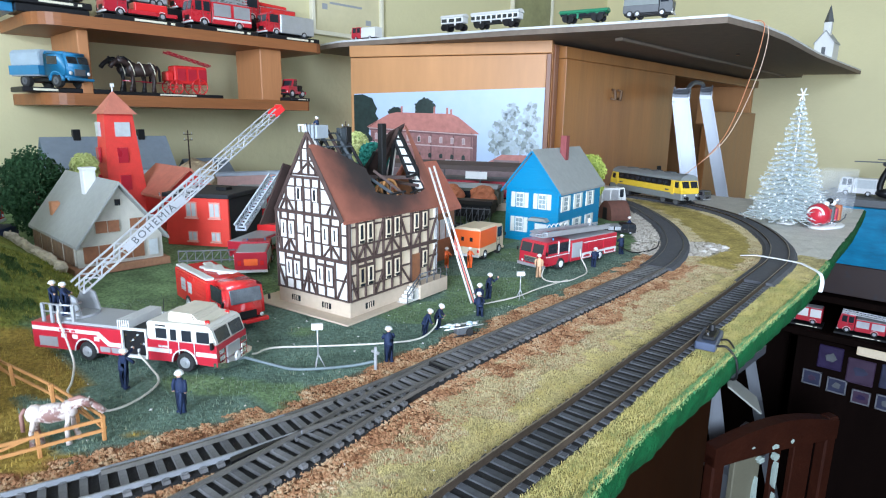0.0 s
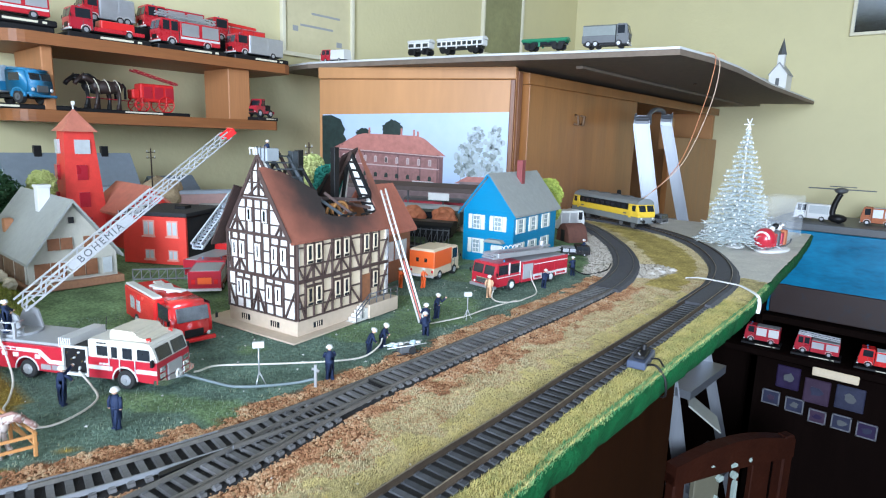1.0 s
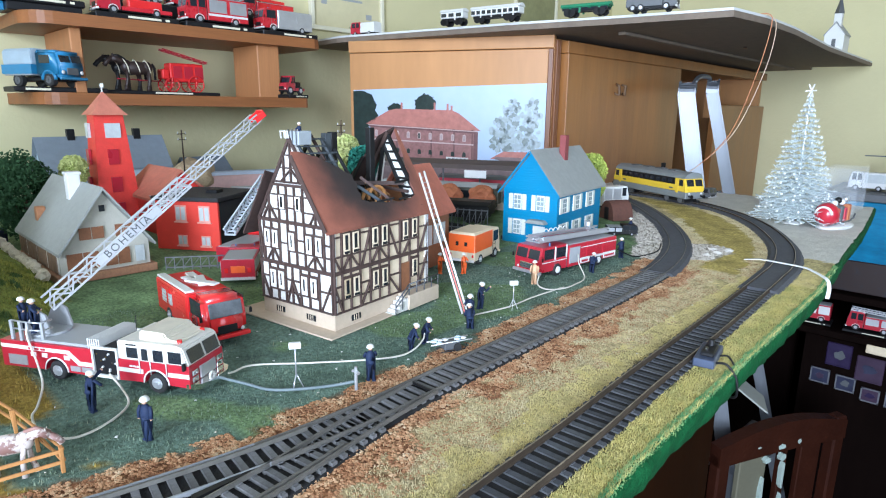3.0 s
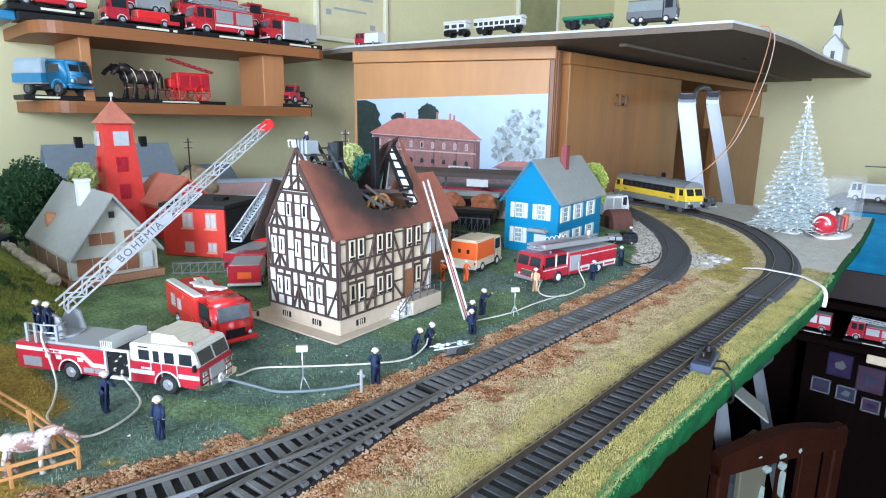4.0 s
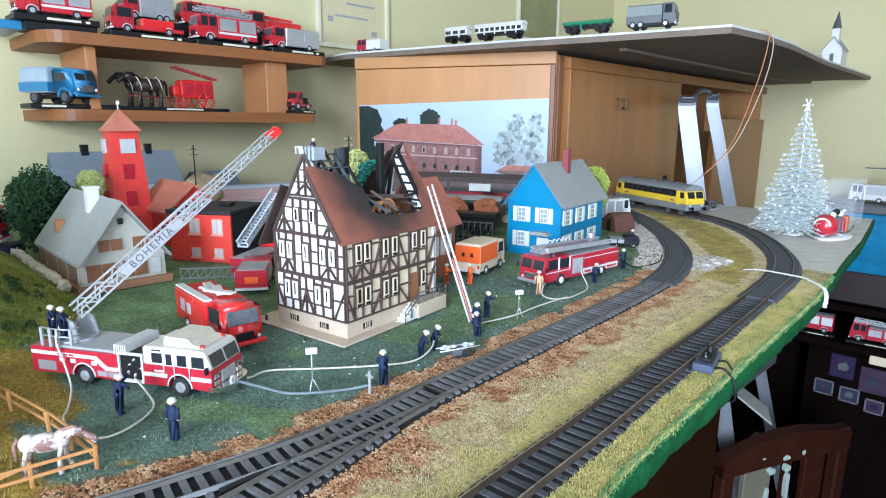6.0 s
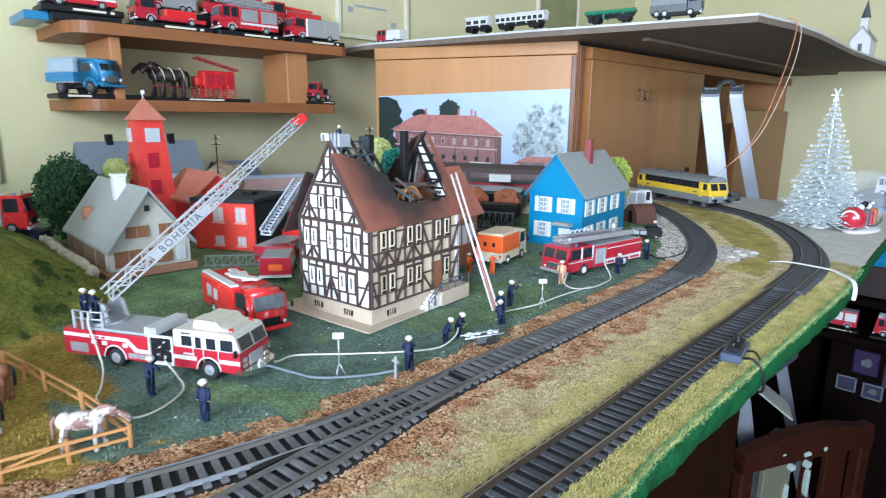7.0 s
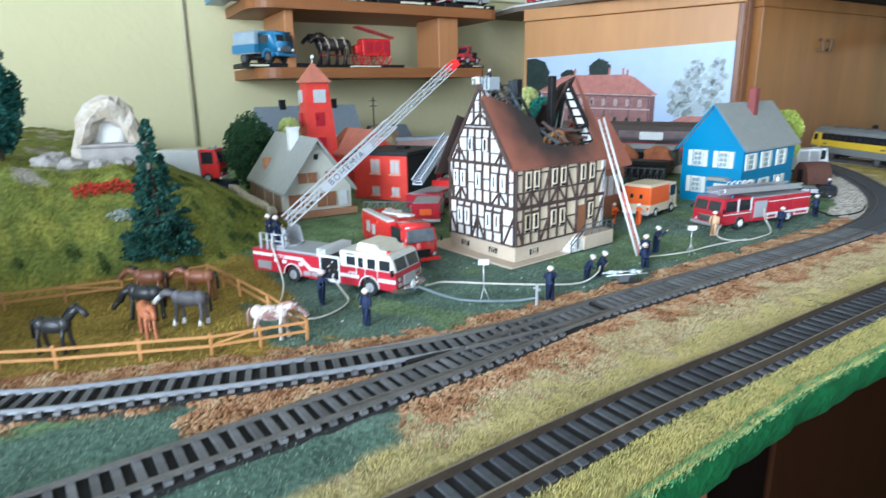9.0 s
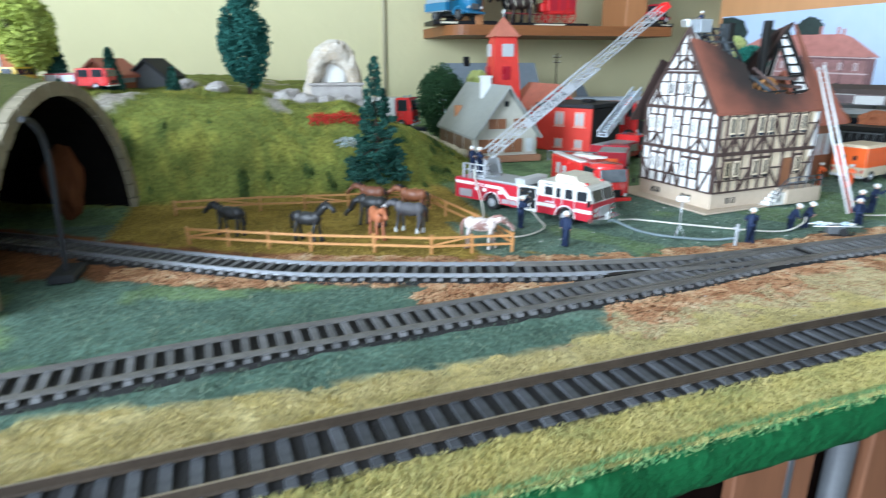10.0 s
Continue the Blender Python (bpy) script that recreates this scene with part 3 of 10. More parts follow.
def track(label, line, y_from, y_to, pitch, sleeper, n_spline=10, bed=(), rail=None, main=None, profile=RAIL):
    t = thing("railway_track", label, "railway track", group="model railway tracks")
    fine = spline([(*p, 0) for p in line], n_spline)
    for s in (-1, 1):
        side = offset_line(fine, s * 0.00825)
        if rail:
            cut = next(i for i, p in enumerate(side) if p.y > 0.16)
            runs = ((side[:cut + 1], rail), (side[cut:], main))
        else:
            runs = ((side, main or M_RAIL),)
        for pts, m in runs:
            bm = B()
            sweep(bm, pts, profile)
            r = part("rail", bm, m, t)
            if profile is TALL_RAIL:
                bm = B()
                sweep(bm, pts, [(-0.0003, 0.0039), (-0.0003, 0.00412), (0.0003, 0.00412), (0.0003, 0.0039)])
                part("running_surface", bm, M_RAIL_WORN, r, "worn tan running surface")
    run, last, count = 0.0, None, 0
    for a, b in zip(fine, fine[1:]):
        d = (b - a).length
        while run <= d:
            p = a.lerp(b, run / d)
            if y_from <= p.y <= y_to:
                o = new("sleeper", sleeper)
                o.parent = t
                ang = math.degrees(math.atan2(b.y - a.y, b.x - a.x))
                o.matrix_basis = pose(p.x, p.y, -0.0001, 0, 0, ang + random.uniform(-1.2, 1.2))
                count += 1
            run += pitch
        run -= d
    if bed:
        bm = B()
        pts = [p for p in fine if bed[0] <= p.y <= min(0.56, bed[1])]
        sweep(bm, pts, [(-0.0140, -0.0012), (-0.0115, bed[2]), (0.0115, bed[2]), (0.0140, -0.0012)])
        pts = [p for p in fine if 0.545 <= p.y <= bed[1]]
        part("ballast_bed", bm, M_GAP_SHADE, t, "black strip for the deep shade between the sleepers")
        bm = B()
        if len(pts) > 1:
            sweep(bm, pts, [(-0.0165, -0.0012), (-0.0128, 0.0025), (0.0128, 0.0025), (0.0165, -0.0012)])
        part("ballast_bed", bm, M_BALLAST_DK, t, "dark grey ballast strip")
    return t


track("dark weathered model track along the front edge", FRONT, -0.36, 1.05, 0.0072, BROAD_SLEEPER, bed=(-0.36, 1.05, 0.0001), profile=TALL_RAIL)
track("weathered model track curving towards the tunnel", BACK, -0.26, 0.985, 0.0062, SLEEPER, bed=(-0.12, 0.99, 0.0003), rail=M_RAIL_PALE, main=M_RAIL_GREY)
track("weathered model track branching off at the turnout", MID, -0.36, 0.212, 0.0062, SLEEPER, bed=(-0.36, 0.21, 0.0002), main=M_RAIL_GREY)


def turnout():
    """Point blades, frog, check rails and tie bar of the turnout."""
    t = thing("turnout", "black metal turnout blades and frog between the rails", "turnout")
    bm = B()
    fine = spline([(*p, 0) for p in MID], 10)
    pts = [p for p in offset_line(fine, 0.0061) if 0.09 < p.y < 0.19]
    sweep(bm, pts, [(-0.0006, 0.0018), (-0.0005, 0.0035), (0.0005, 0.0035), (0.0006, 0.0018)])
    part("check_rail", bm, M_RAIL_GREY, t)
    bm = B()
    fine = spline([(*p, 0) for p in BACK], 10)
    pts = [p for p in offset_line(fine, -0.0061) if 0.09 < p.y < 0.19]
    sweep(bm, pts, [(-0.0006, 0.0018), (-0.0005, 0.0035), (0.0005, 0.0035), (0.0006, 0.0018)])
    part("check_rail", bm, M_RAIL_GREY, t)
    bm = B()
    prism(bm, [(-0.1788, 0.130), (-0.1758, 0.129), (-0.1768, 0.170), (-0.1780, 0.170)], 0.0012, 0.0032, "z")
    part("frog", bm, M_BLACK, t)
    bm = B()
    box(bm, -0.1915, -0.1735, 0.2490, 0.2505, 0.0012, 0.0024, 0.0003)
    part("tie_bar", bm, M_BLACK, t)


turnout()


# ---- loose gravel and grass fibres ----
def scatter_stones(name, label, count, where, sizes, colours):
    rng = random.Random(name)
    verts, faces = [], []
    while count:
        p = where(rng)
        if p is None:
            continue
        x, y, z = p
        r = rng.uniform(*sizes)
        k = len(verts)
        a0 = rng.uniform(0, 6.3)
        for i in range(4):
            a = a0 + i * math.pi / 2 + rng.uniform(-0.3, 0.3)
            verts.append((x + r * math.cos(a), y + r * math.sin(a), z + rng.uniform(-0.1, 0.35) * r))
        verts.append((x + rng.uniform(-0.3, 0.3) * r, y + rng.uniform(-0.3, 0.3) * r, z + r * rng.uniform(0.35, 0.7)))
        for i in range(4):
            faces.append((k + i, k + (i + 1) % 4, k + 4))
        count -= 1
    me = bpy.data.meshes.new(name)
    me.from_pydata(verts, [], faces)
    me.materials.append(island_mat(name, colours))
    return tagged(new(name, me), label, "gravel", kind="stuff")


def scatter_fibres(name, label, count, where, length, colours, width=0.00035):
    rng = random.Random(name)
    verts, faces = [], []
    while count:
        p = where(rng)
        if p is None:
            continue
        x, y, z = p
        l = rng.uniform(*length)
        a, lean = rng.uniform(0, 6.3), rng.uniform(0.2, 1.0)
        dx, dy = math.cos(a), math.sin(a)
        k = len(verts)
        verts += [(x - dy * width, y + dx * width, z - 0.0003), (x + dy * width, y - dx * width, z - 0.0003),
                  (x + dx * l * lean, y + dy * l * lean, z + l * math.sqrt(max(0.05, 1 - lean * lean * 0.9)))]
        faces.append((k, k + 1, k + 2))
        count -= 1
    me = bpy.data.meshes.new(name)
    me.from_pydata(verts, [], faces)
    me.materials.append(island_mat(name, colours))
    return tagged(new(name, me), label, "grass", kind="stuff")


def in_zone(targets, x0, x1, y0, y1, clear=0.0, tufts=0):
    def where(rng):
        x, y = rng.uniform(x0, x1), rng.uniform(y0, y1)
        if x > edge_x(y) + 0.0016 or zone(x, y) not in targets:
            return None
        if clear and abs(x - line_x(FRONT, y)) < clear:
            return None
        if tufts and tufts * (noise.noise((x * 95, y * 60, 3)) + 0.35 * rng.gauss(0, 1)) < 0:
            return None
        return x, y, hill(x, y) - 0.0004
    return where


scatter_stones("brown_gravel", "loose orange-brown gravel between the tracks", 25000, in_zone([Z_BROWN], -0.26, -0.11, -0.1, 0.62, 0.0),
               (0.0004, 0.0013), [(0.13, 0.058, 0.03), (0.27, 0.125, 0.06), (0.38, 0.195, 0.095), (0.46, 0.265, 0.14), (0.55, 0.38, 0.22), (0.60, 0.49, 0.33)])
scatter_stones("strewn_gravel", "orange-brown gravel strewn into the dry grass", 3500, in_zone([Z_BEIGE], -0.26, -0.10, -0.05, 0.66, 0.0126),
               (0.0003, 0.0008), [(0.25, 0.10, 0.045), (0.42, 0.24, 0.12), (0.50, 0.36, 0.20)])
scatter_stones("grey_rubble", "pale grey rubble beside the curved track", 2600, in_zone([Z_STONE], -0.36, -0.13, 0.55, 1.0),
               (0.0008, 0.0026), [(0.42, 0.38, 0.32), (0.55, 0.5, 0.43), (0.3, 0.26, 0.2)])
scatter_stones("pale_flecks", "pale paper flecks scattered on the grass and gravel", 160, in_zone([Z_BROWN, Z_GREEN, Z_DGREEN, Z_YELLOW], -0.34, -0.06, 0.05, 0.62),
               (0.0004, 0.0010), [(0.62, 0.62, 0.58), (0.70, 0.70, 0.70), (0.55, 0.50, 0.38)])
scatter_fibres("yellow_grass", "dry straw-yellow scale grass along the front track", 46000, in_zone([Z_YELLOW], -0.14, -0.03, -0.2, 0.66, 0.0122, 1), (0.0005, 0.0013),
               [(0.54, 0.44, 0.155), (0.60, 0.50, 0.20), (0.64, 0.55, 0.26), (0.58, 0.48, 0.25)], 0.0002)
scatter_fibres("dull_yellow_grass", "dull olive-yellow scale grass along the front track", 40000, in_zone([Z_YELLOW], -0.14, -0.03, -0.2, 0.66, 0.0122, -1), (0.0004, 0.0011),
               [(0.36, 0.32, 0.14), (0.46, 0.39, 0.17), (0.52, 0.44, 0.21)], 0.00018)
scatter_fibres("verge_grass", "bright yellow scale grass between the front track and the edge", 38000, in_zone([Z_VERGE], -0.14, -0.03, -0.25, 0.66, 0.0122, 1), (0.0006, 0.0018),
               [(0.48, 0.41, 0.13), (0.56, 0.48, 0.17), (0.62, 0.54, 0.24)], 0.00023)
scatter_fibres("dull_verge_grass", "olive-yellow scale grass between the front track and the edge", 34000, in_zone([Z_VERGE], -0.14, -0.03, -0.25, 0.66, 0.0122, -1), (0.0005, 0.0014),
               [(0.29, 0.30, 0.11), (0.38, 0.36, 0.13), (0.45, 0.39, 0.15)], 0.0002)


def on_edge(rng):
    y = rng.uniform(-0.25, 0.70)
    n = 0.5 + 0.5 * noise.noise((y * 85, 4, 0))
    d = rng.uniform(0, 0.007) * n
    x = edge_x(y) + 0.0022 - rng.uniform(0.0, 0.0052) ** 1.0 * (0.4 + 0.6 * n)
    d = d if x > edge_x(y) + 0.0004 else 0.0
    return x, y, 0.0002 - d


scatter_fibres("edge_grass", "greenish yellow scale grass along the front edge", 22000, on_edge, (0.0006, 0.0016), [(0.03, 0.17, 0.065), (0.09, 0.23, 0.09), (0.22, 0.32, 0.12), (0.42, 0.41, 0.16)], 0.00022)
scatter_fibres("beige_grass", "beige dry scale grass", 46000, in_zone([Z_BEIGE], -0.3, -0.09, -0.1, 0.95, 0.0126), (0.0005, 0.0012),
               [(0.387, 0.290, 0.160), (0.475, 0.387, 0.207), (0.554, 0.475, 0.282), (0.598, 0.528, 0.357)], 0.00022)
scatter_fibres("strewn_grass", "beige scale grass strewn on the gravel", 8000, in_zone([Z_BROWN], -0.26, -0.10, -0.05, 0.62, 0.0126), (0.0005, 0.0012),
               [(0.405, 0.315, 0.162), (0.486, 0.405, 0.237), (0.324, 0.216, 0.114)], 0.00022)
scatter_fibres("green_grass", "dark green scale grass on the meadow", 40000, in_zone([Z_GREEN, Z_DGREEN, Z_TEAL], -0.42, -0.11, -0.15, 0.62), (0.0006, 0.0017),
               [(0.080, 0.122, 0.092), (0.120, 0.172, 0.126), (0.168, 0.222, 0.150), (0.26, 0.27, 0.175)], 0.00026)
scatter_fibres("ochre_grass", "ochre scale grass in the paddock", 9000, in_zone([Z_OCHRE], -0.40, -0.2, -0.12, 0.12), (0.001, 0.0022),
               [(0.23, 0.18, 0.035), (0.33, 0.235, 0.045), (0.42, 0.31, 0.08)], 0.0003)
scatter_fibres("bank_grass", "olive green scale grass on the bank", 30000, in_zone([Z_OLIVE, Z_BANK_LIGHT], -0.56, -0.375, -0.17, 0.17), (0.0012, 0.003),
               [(0.10, 0.14, 0.032), (0.18, 0.205, 0.042), (0.29, 0.285, 0.056), (0.41, 0.36, 0.085)], 0.00035)
scatter_fibres("shaded_bank_grass", "dark green scale grass on the bank", 7000, in_zone([Z_BANK_DARK], -0.56, -0.375, -0.17, 0.17), (0.0012, 0.003),
               [(0.03, 0.06, 0.02), (0.06, 0.10, 0.03), (0.10, 0.15, 0.04), (0.05, 0.11, 0.06)], 0.00035)


# ---- wardrobe, top board, shelves ----
WARD = Vector((-0.591, 0.968, 0.0))
WARD_TOP = 0.262
PANEL_DIR = Vector((-0.915, -0.403, 0)).normalized()


def wardrobe():
    t = thing("wardrobe", "tall brown veneered wardrobe with a glossy front and an open door", "wardrobe", pose(WARD.x, WARD.y, FLOOR_Z))
    h = WARD_TOP - FLOOR_Z
    d, w = 0.53, 1.165
    for nm, a in (("side_panel", (-d, 0, 0.0, 0.018)), ("side_panel", (-d, 0, w - 0.018, w))):
        bm = B()
        box(bm, *a, 0, h, 0.001)
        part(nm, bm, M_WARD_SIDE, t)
    bm = B()
    box(bm, -d, 0, 0.018, w - 0.018, h - 0.018, h, 0.001)
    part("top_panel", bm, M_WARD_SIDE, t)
    bm = B()
    box(bm, -d, -d + 0.006, 0.018, w - 0.018, 0.05, h - 0.018)
    part("back_panel", bm, M_WARD_EDGE, t)
    bm = B()
    box(bm, -d, -0.02, 0.018, w - 0.018, 0.0, 0.05)
    part("plinth", bm, M_WARD_EDGE, t)
    bm = B()
    box(bm, 0.001, 0.006, 0.0, 0.013, 0.05, h - 0.002, 0.001)
    part("corner_post", bm, M_WARD_EDGE, t, "darker reddish corner strip")
    bm = B()
    box(bm, 0.0, 0.018, 0.019, 0.5, 0.06, h - 0.024, 0.001)
    door = part("door", bm, M_WARD, t, "glossy brown door")
    bm = B()
    for dy in (-0.016, 0.016):
        tube(bm, [(0.018, 0.206 + dy, 1.675), (0.026, 0.206 + dy * 0.6, 1.672), (0.026, 0.206 + dy * 0.9, 1.69), (0.018, 0.206 + dy * 0.7, 1.692)], 0.0028)
    part("handle", bm, mat("dull_bronze", (0.14, 0.08, 0.04), 0.6), door, "small curved metal handle")
    bm = B()
    box(bm, 0.0, 0.018, 0.745, 1.15, 0.06, h - 0.1, 0.002)
    part("door", bm, M_WARD, t, "glossy brown door")
    bm = B()
    box(bm, 0.0, 0.024, 0.70, 0.742, h - 0.135, h - 0.05, 0.002)
    part("batten", bm, M_WARD_SIDE, t, "pale wooden batten")
    bm = B()
    box(bm, 0.0, 0.0165, 0.019, 1.15, h - 0.0235, h - 0.003, 0.001)
    part("cornice_strip", bm, M_WARD, t, "brown wooden top strip")


wardrobe()


def along(s, off=0.0):
    p = WARD + PANEL_DIR * s + Vector((PANEL_DIR.y, -PANEL_DIR.x, 0)) * off
    return p


PANEL_ANG = math.degrees(math.atan2(-PANEL_DIR.y, -PANEL_DIR.x))
PANEL_M = Matrix.Translation(WARD) @ pose(0, 0, 0, 0, 0, PANEL_ANG)
# in the panel's own frame x runs from 0 at the wardrobe to -0.40 at the wall, and -y faces the room


def backdrop_panel():
    t = thing("backdrop_panel", "light brown wooden panel closing the corner above the layout", "panel", PANEL_M)
    bm = B()
    box(bm, -0.40, -0.0092, 0.0, 0.012, -0.03, 0.2455, 0.001)
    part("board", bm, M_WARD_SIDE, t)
    bm = B()
    box(bm, -0.40, 0.0, -0.004, 0.016, 0.2465, 0.268, 0.001)
    part("rail", bm, M_WARD_SIDE, t)
    bm = B()
    box(bm, -0.0090, 0.0, -0.005, 0.016, -0.03, 0.2455, 0.001)
    part("post", bm, M_WARD_EDGE, t, "reddish brown post")


backdrop_panel()

M_PH_SKY = mat("printed_sky", (0.52, 0.61, 0.75), 0.4, second=(0.42, 0.54, 0.75), vary=0.1, scale=9)
M_PH_ROOF = mat("printed_roof", (0.46, 0.185, 0.15), 0.35, vary=0.25, scale=110)
M_PH_WALL_DK = mat("printed_dark_brick", (0.17, 0.085, 0.085), 0.35, vary=0.3, scale=160)
M_PH_BIRCH_DK = mat("printed_birch_shade", (0.24, 0.28, 0.27), 0.35, vary=0.3, scale=160)
M_PH_GLASS = mat("printed_window", (0.42, 0.33, 0.33), 0.35, vary=0.3, scale=160)
M_PH_WALL = mat("printed_brick", (0.30, 0.15, 0.14), 0.35, vary=0.35, scale=200)
M_PH_TREE = mat("printed_foliage", (0.02, 0.035, 0.03), 0.35, vary=0.5, scale=120)
M_PH_BIRCH = mat("printed_birch", (0.34, 0.39, 0.38), 0.35, second=(0.44, 0.51, 0.57), mix=0.5, contrast=0.15, scale=160)
M_PH_PALE = mat("printed_pale", (0.55, 0.42, 0.40), 0.35, vary=0.08, scale=90)
M_PH_PLAT = mat("printed_platform", (0.22, 0.16, 0.16), 0.35, vary=0.3, scale=90)


def photo_backdrop():
    """A printed photograph of a station, mounted flat on the panel; its picture lies in thin printed layers."""
    t = thing("station_photo", "printed photo poster of a red-roofed railway station under a blue sky", "poster", PANEL_M)
    z0, z1, x0, x1 = -0.02, 0.1795, -0.392, -0.0098

    def shape(name, pts, m, layer, label=""):
        bm = B()
        prism(bm, pts, -0.0016 - 0.0004 * layer, -0.0004, "y")
        return part(name, bm, m, t, label)

    shape("sky", [(x0, z0), (x1, z0), (x1, z1 + 0.008), (x0, z1 - 0.003)], M_PH_SKY, 0)
    rng = random.Random(5)

    def blob(cx, cz, rx, rz, n=34, j=0.22, ph=0.0):
        return [(cx + rx * math.cos(a) * (1 + rng.uniform(-j, j)), cz + rz * math.sin(a) * (1 + rng.uniform(-j, j))) for a in [ph + 2 * math.pi * i / n for i in range(n)]]

    shape("tree", blob(-0.240, 0.150, 0.021, 0.019, j=0.13), M_PH_TREE, 1, "dark tree behind the roof")
    shape("tree", blob(-0.302, 0.142, 0.016, 0.009, j=0.15), M_PH_TREE, 1)
    edge = [(x0, z0), (x0 + 0.036, z0)] + [(x0 + 0.034 + rng.uniform(0.0, 0.018) + 0.006 * math.sin(i), 0.06 + 0.0098 * i) for i in range(12)] + [(x0 + 0.02, z1 - 0.004), (x0, z1 - 0.005)]
    shape("tree", edge, M_PH_TREE, 3, "dark tree at the edge")
    for cx, cz, rx, rz, n in ((-0.070, 0.112, 0.024, 0.046, 90), (-0.034, 0.122, 0.015, 0.042, 60), (-0.098, 0.094, 0.014, 0.030, 40), (-0.052, 0.080, 0.036, 0.024, 60)):
        for i in range(n):
            a, q = rng.uniform(0, 6.28), rng.uniform(0.02, 1.0) ** 0.55
            x = min(cx + rx * q * math.cos(a), x1 - 0.006)
            shape("tree_foliage", blob(x, cz + rz * q * math.sin(a), rng.uniform(0.0026, 0.0058), rng.uniform(0.003, 0.0065), 11, 0.45), (M_PH_BIRCH, M_PH_BIRCH_DK, M_PH_BIRCH)[i % 3], 1 + (i % 5) * 0.15, "pale silvery foliage")
        shape("tree_trunk", [(cx - 0.0006, 0.03), (cx + 0.0006, 0.03), (cx + 0.0003, cz), (cx - 0.0003, cz)], M_PH_BIRCH_DK, 1)
    shape("facade", [(-0.356, z0), (-0.142, z0), (-0.142, 0.103), (-0.356, 0.112)], M_PH_WALL, 2, "brick facade")
    shape("facade", [(-0.142, z0), (-0.134, z0), (-0.134, 0.100), (-0.142, 0.103)], M_PH_WALL_DK, 2, "shaded side of the building")
    shape("low_roof", [(-0.11, 0.052), (x1, 0.052), (x1, 0.066), (-0.085, 0.066)], M_PH_ROOF, 2.5, "low red roof beside the station")
    shape("roof", [(-0.366, 0.112), (-0.129, 0.1025), (-0.172, 0.134), (-0.186, 0.1395), (-0.300, 0.1415), (-0.316, 0.138)], M_PH_ROOF, 3, "red tiled roof")
    for x, h in ((-0.290, 0.153), (-0.222, 0.153), (-0.196, 0.151), (-0.188, 0.148)):
        shape("chimney", [(x, 0.136), (x + 0.0035, 0.136), (x + 0.0035, h), (x, h)], M_PH_ROOF, 4)
    shape("eaves_shadow", [(-0.358, 0.1062), (-0.137, 0.0972), (-0.137, 0.1010), (-0.358, 0.1105)], M_PH_WALL_DK, 4)
    shape("cornice", [(-0.360, 0.1098), (-0.133, 0.1002), (-0.133, 0.1016), (-0.360, 0.1114)], M_PH_PALE, 4.5)
    for i in range(9):
        x = -0.346 + i * 0.0228
        z = 0.0885 - 0.0008 * i
        shape("window", [(x, z), (x + 0.0062, z), (x + 0.0062, z + 0.0115), (x + 0.003, z + 0.013), (x, z + 0.0115)], M_PH_PALE, 4)
        shape("window_glass", [(x + 0.0013, z + 0.001), (x + 0.0049, z + 0.001), (x + 0.0049, z + 0.0105), (x + 0.0013, z + 0.0105)], M_PH_TREE if i in (1, 4) else M_PH_GLASS, 5)
        z = 0.0600 - 0.0008 * i
        shape("window", [(x, z), (x + 0.0066, z), (x + 0.0066, z + 0.0055)] + [(x + 0.0033 + 0.0033 * math.cos(a), z + 0.0055 + 0.0035 * math.sin(a)) for a in (0.7, 1.57, 2.44)] + [(x, z + 0.0055)], M_PH_TREE, 4)
    for x in (-0.352, -0.300, -0.228, -0.182, -0.146):
        shape("pilaster", [(x, 0.05), (x + 0.0028, 0.05), (x + 0.0028, 0.104), (x, 0.105)], M_PH_WALL_DK, 3.5)
    shape("band", [(-0.356, 0.082), (-0.142, 0.0755), (-0.142, 0.0778), (-0.356, 0.0842)], M_PH_PALE, 4)
    shape("signboard", [(-0.196, 0.045), (-0.152, 0.044), (-0.152, 0.052), (-0.196, 0.053)], M_WHITE, 5, "white signboard")
    for i in range(5):
        x = -0.192 + 0.0078 * i
        shape("lettering_bar", [(x, 0.047), (x + 0.0055, 0.0468), (x + 0.0055, 0.0505), (x, 0.0507)], M_GREY_DK, 6)
    shape("platform_roof", [(x0, 0.040), (x1, 0.028), (x1, 0.046), (-0.1, 0.052), (-0.1, 0.056), (-0.05, 0.056), (-0.05, 0.048), (-0.2, 0.044), (x0, 0.056)], M_PH_PLAT, 5)
    shape("platform", [(x0, z0), (x1, z0), (x1, 0.028), (x0, 0.04)], M_PH_PLAT, 6, "dark platform")


photo_backdrop()


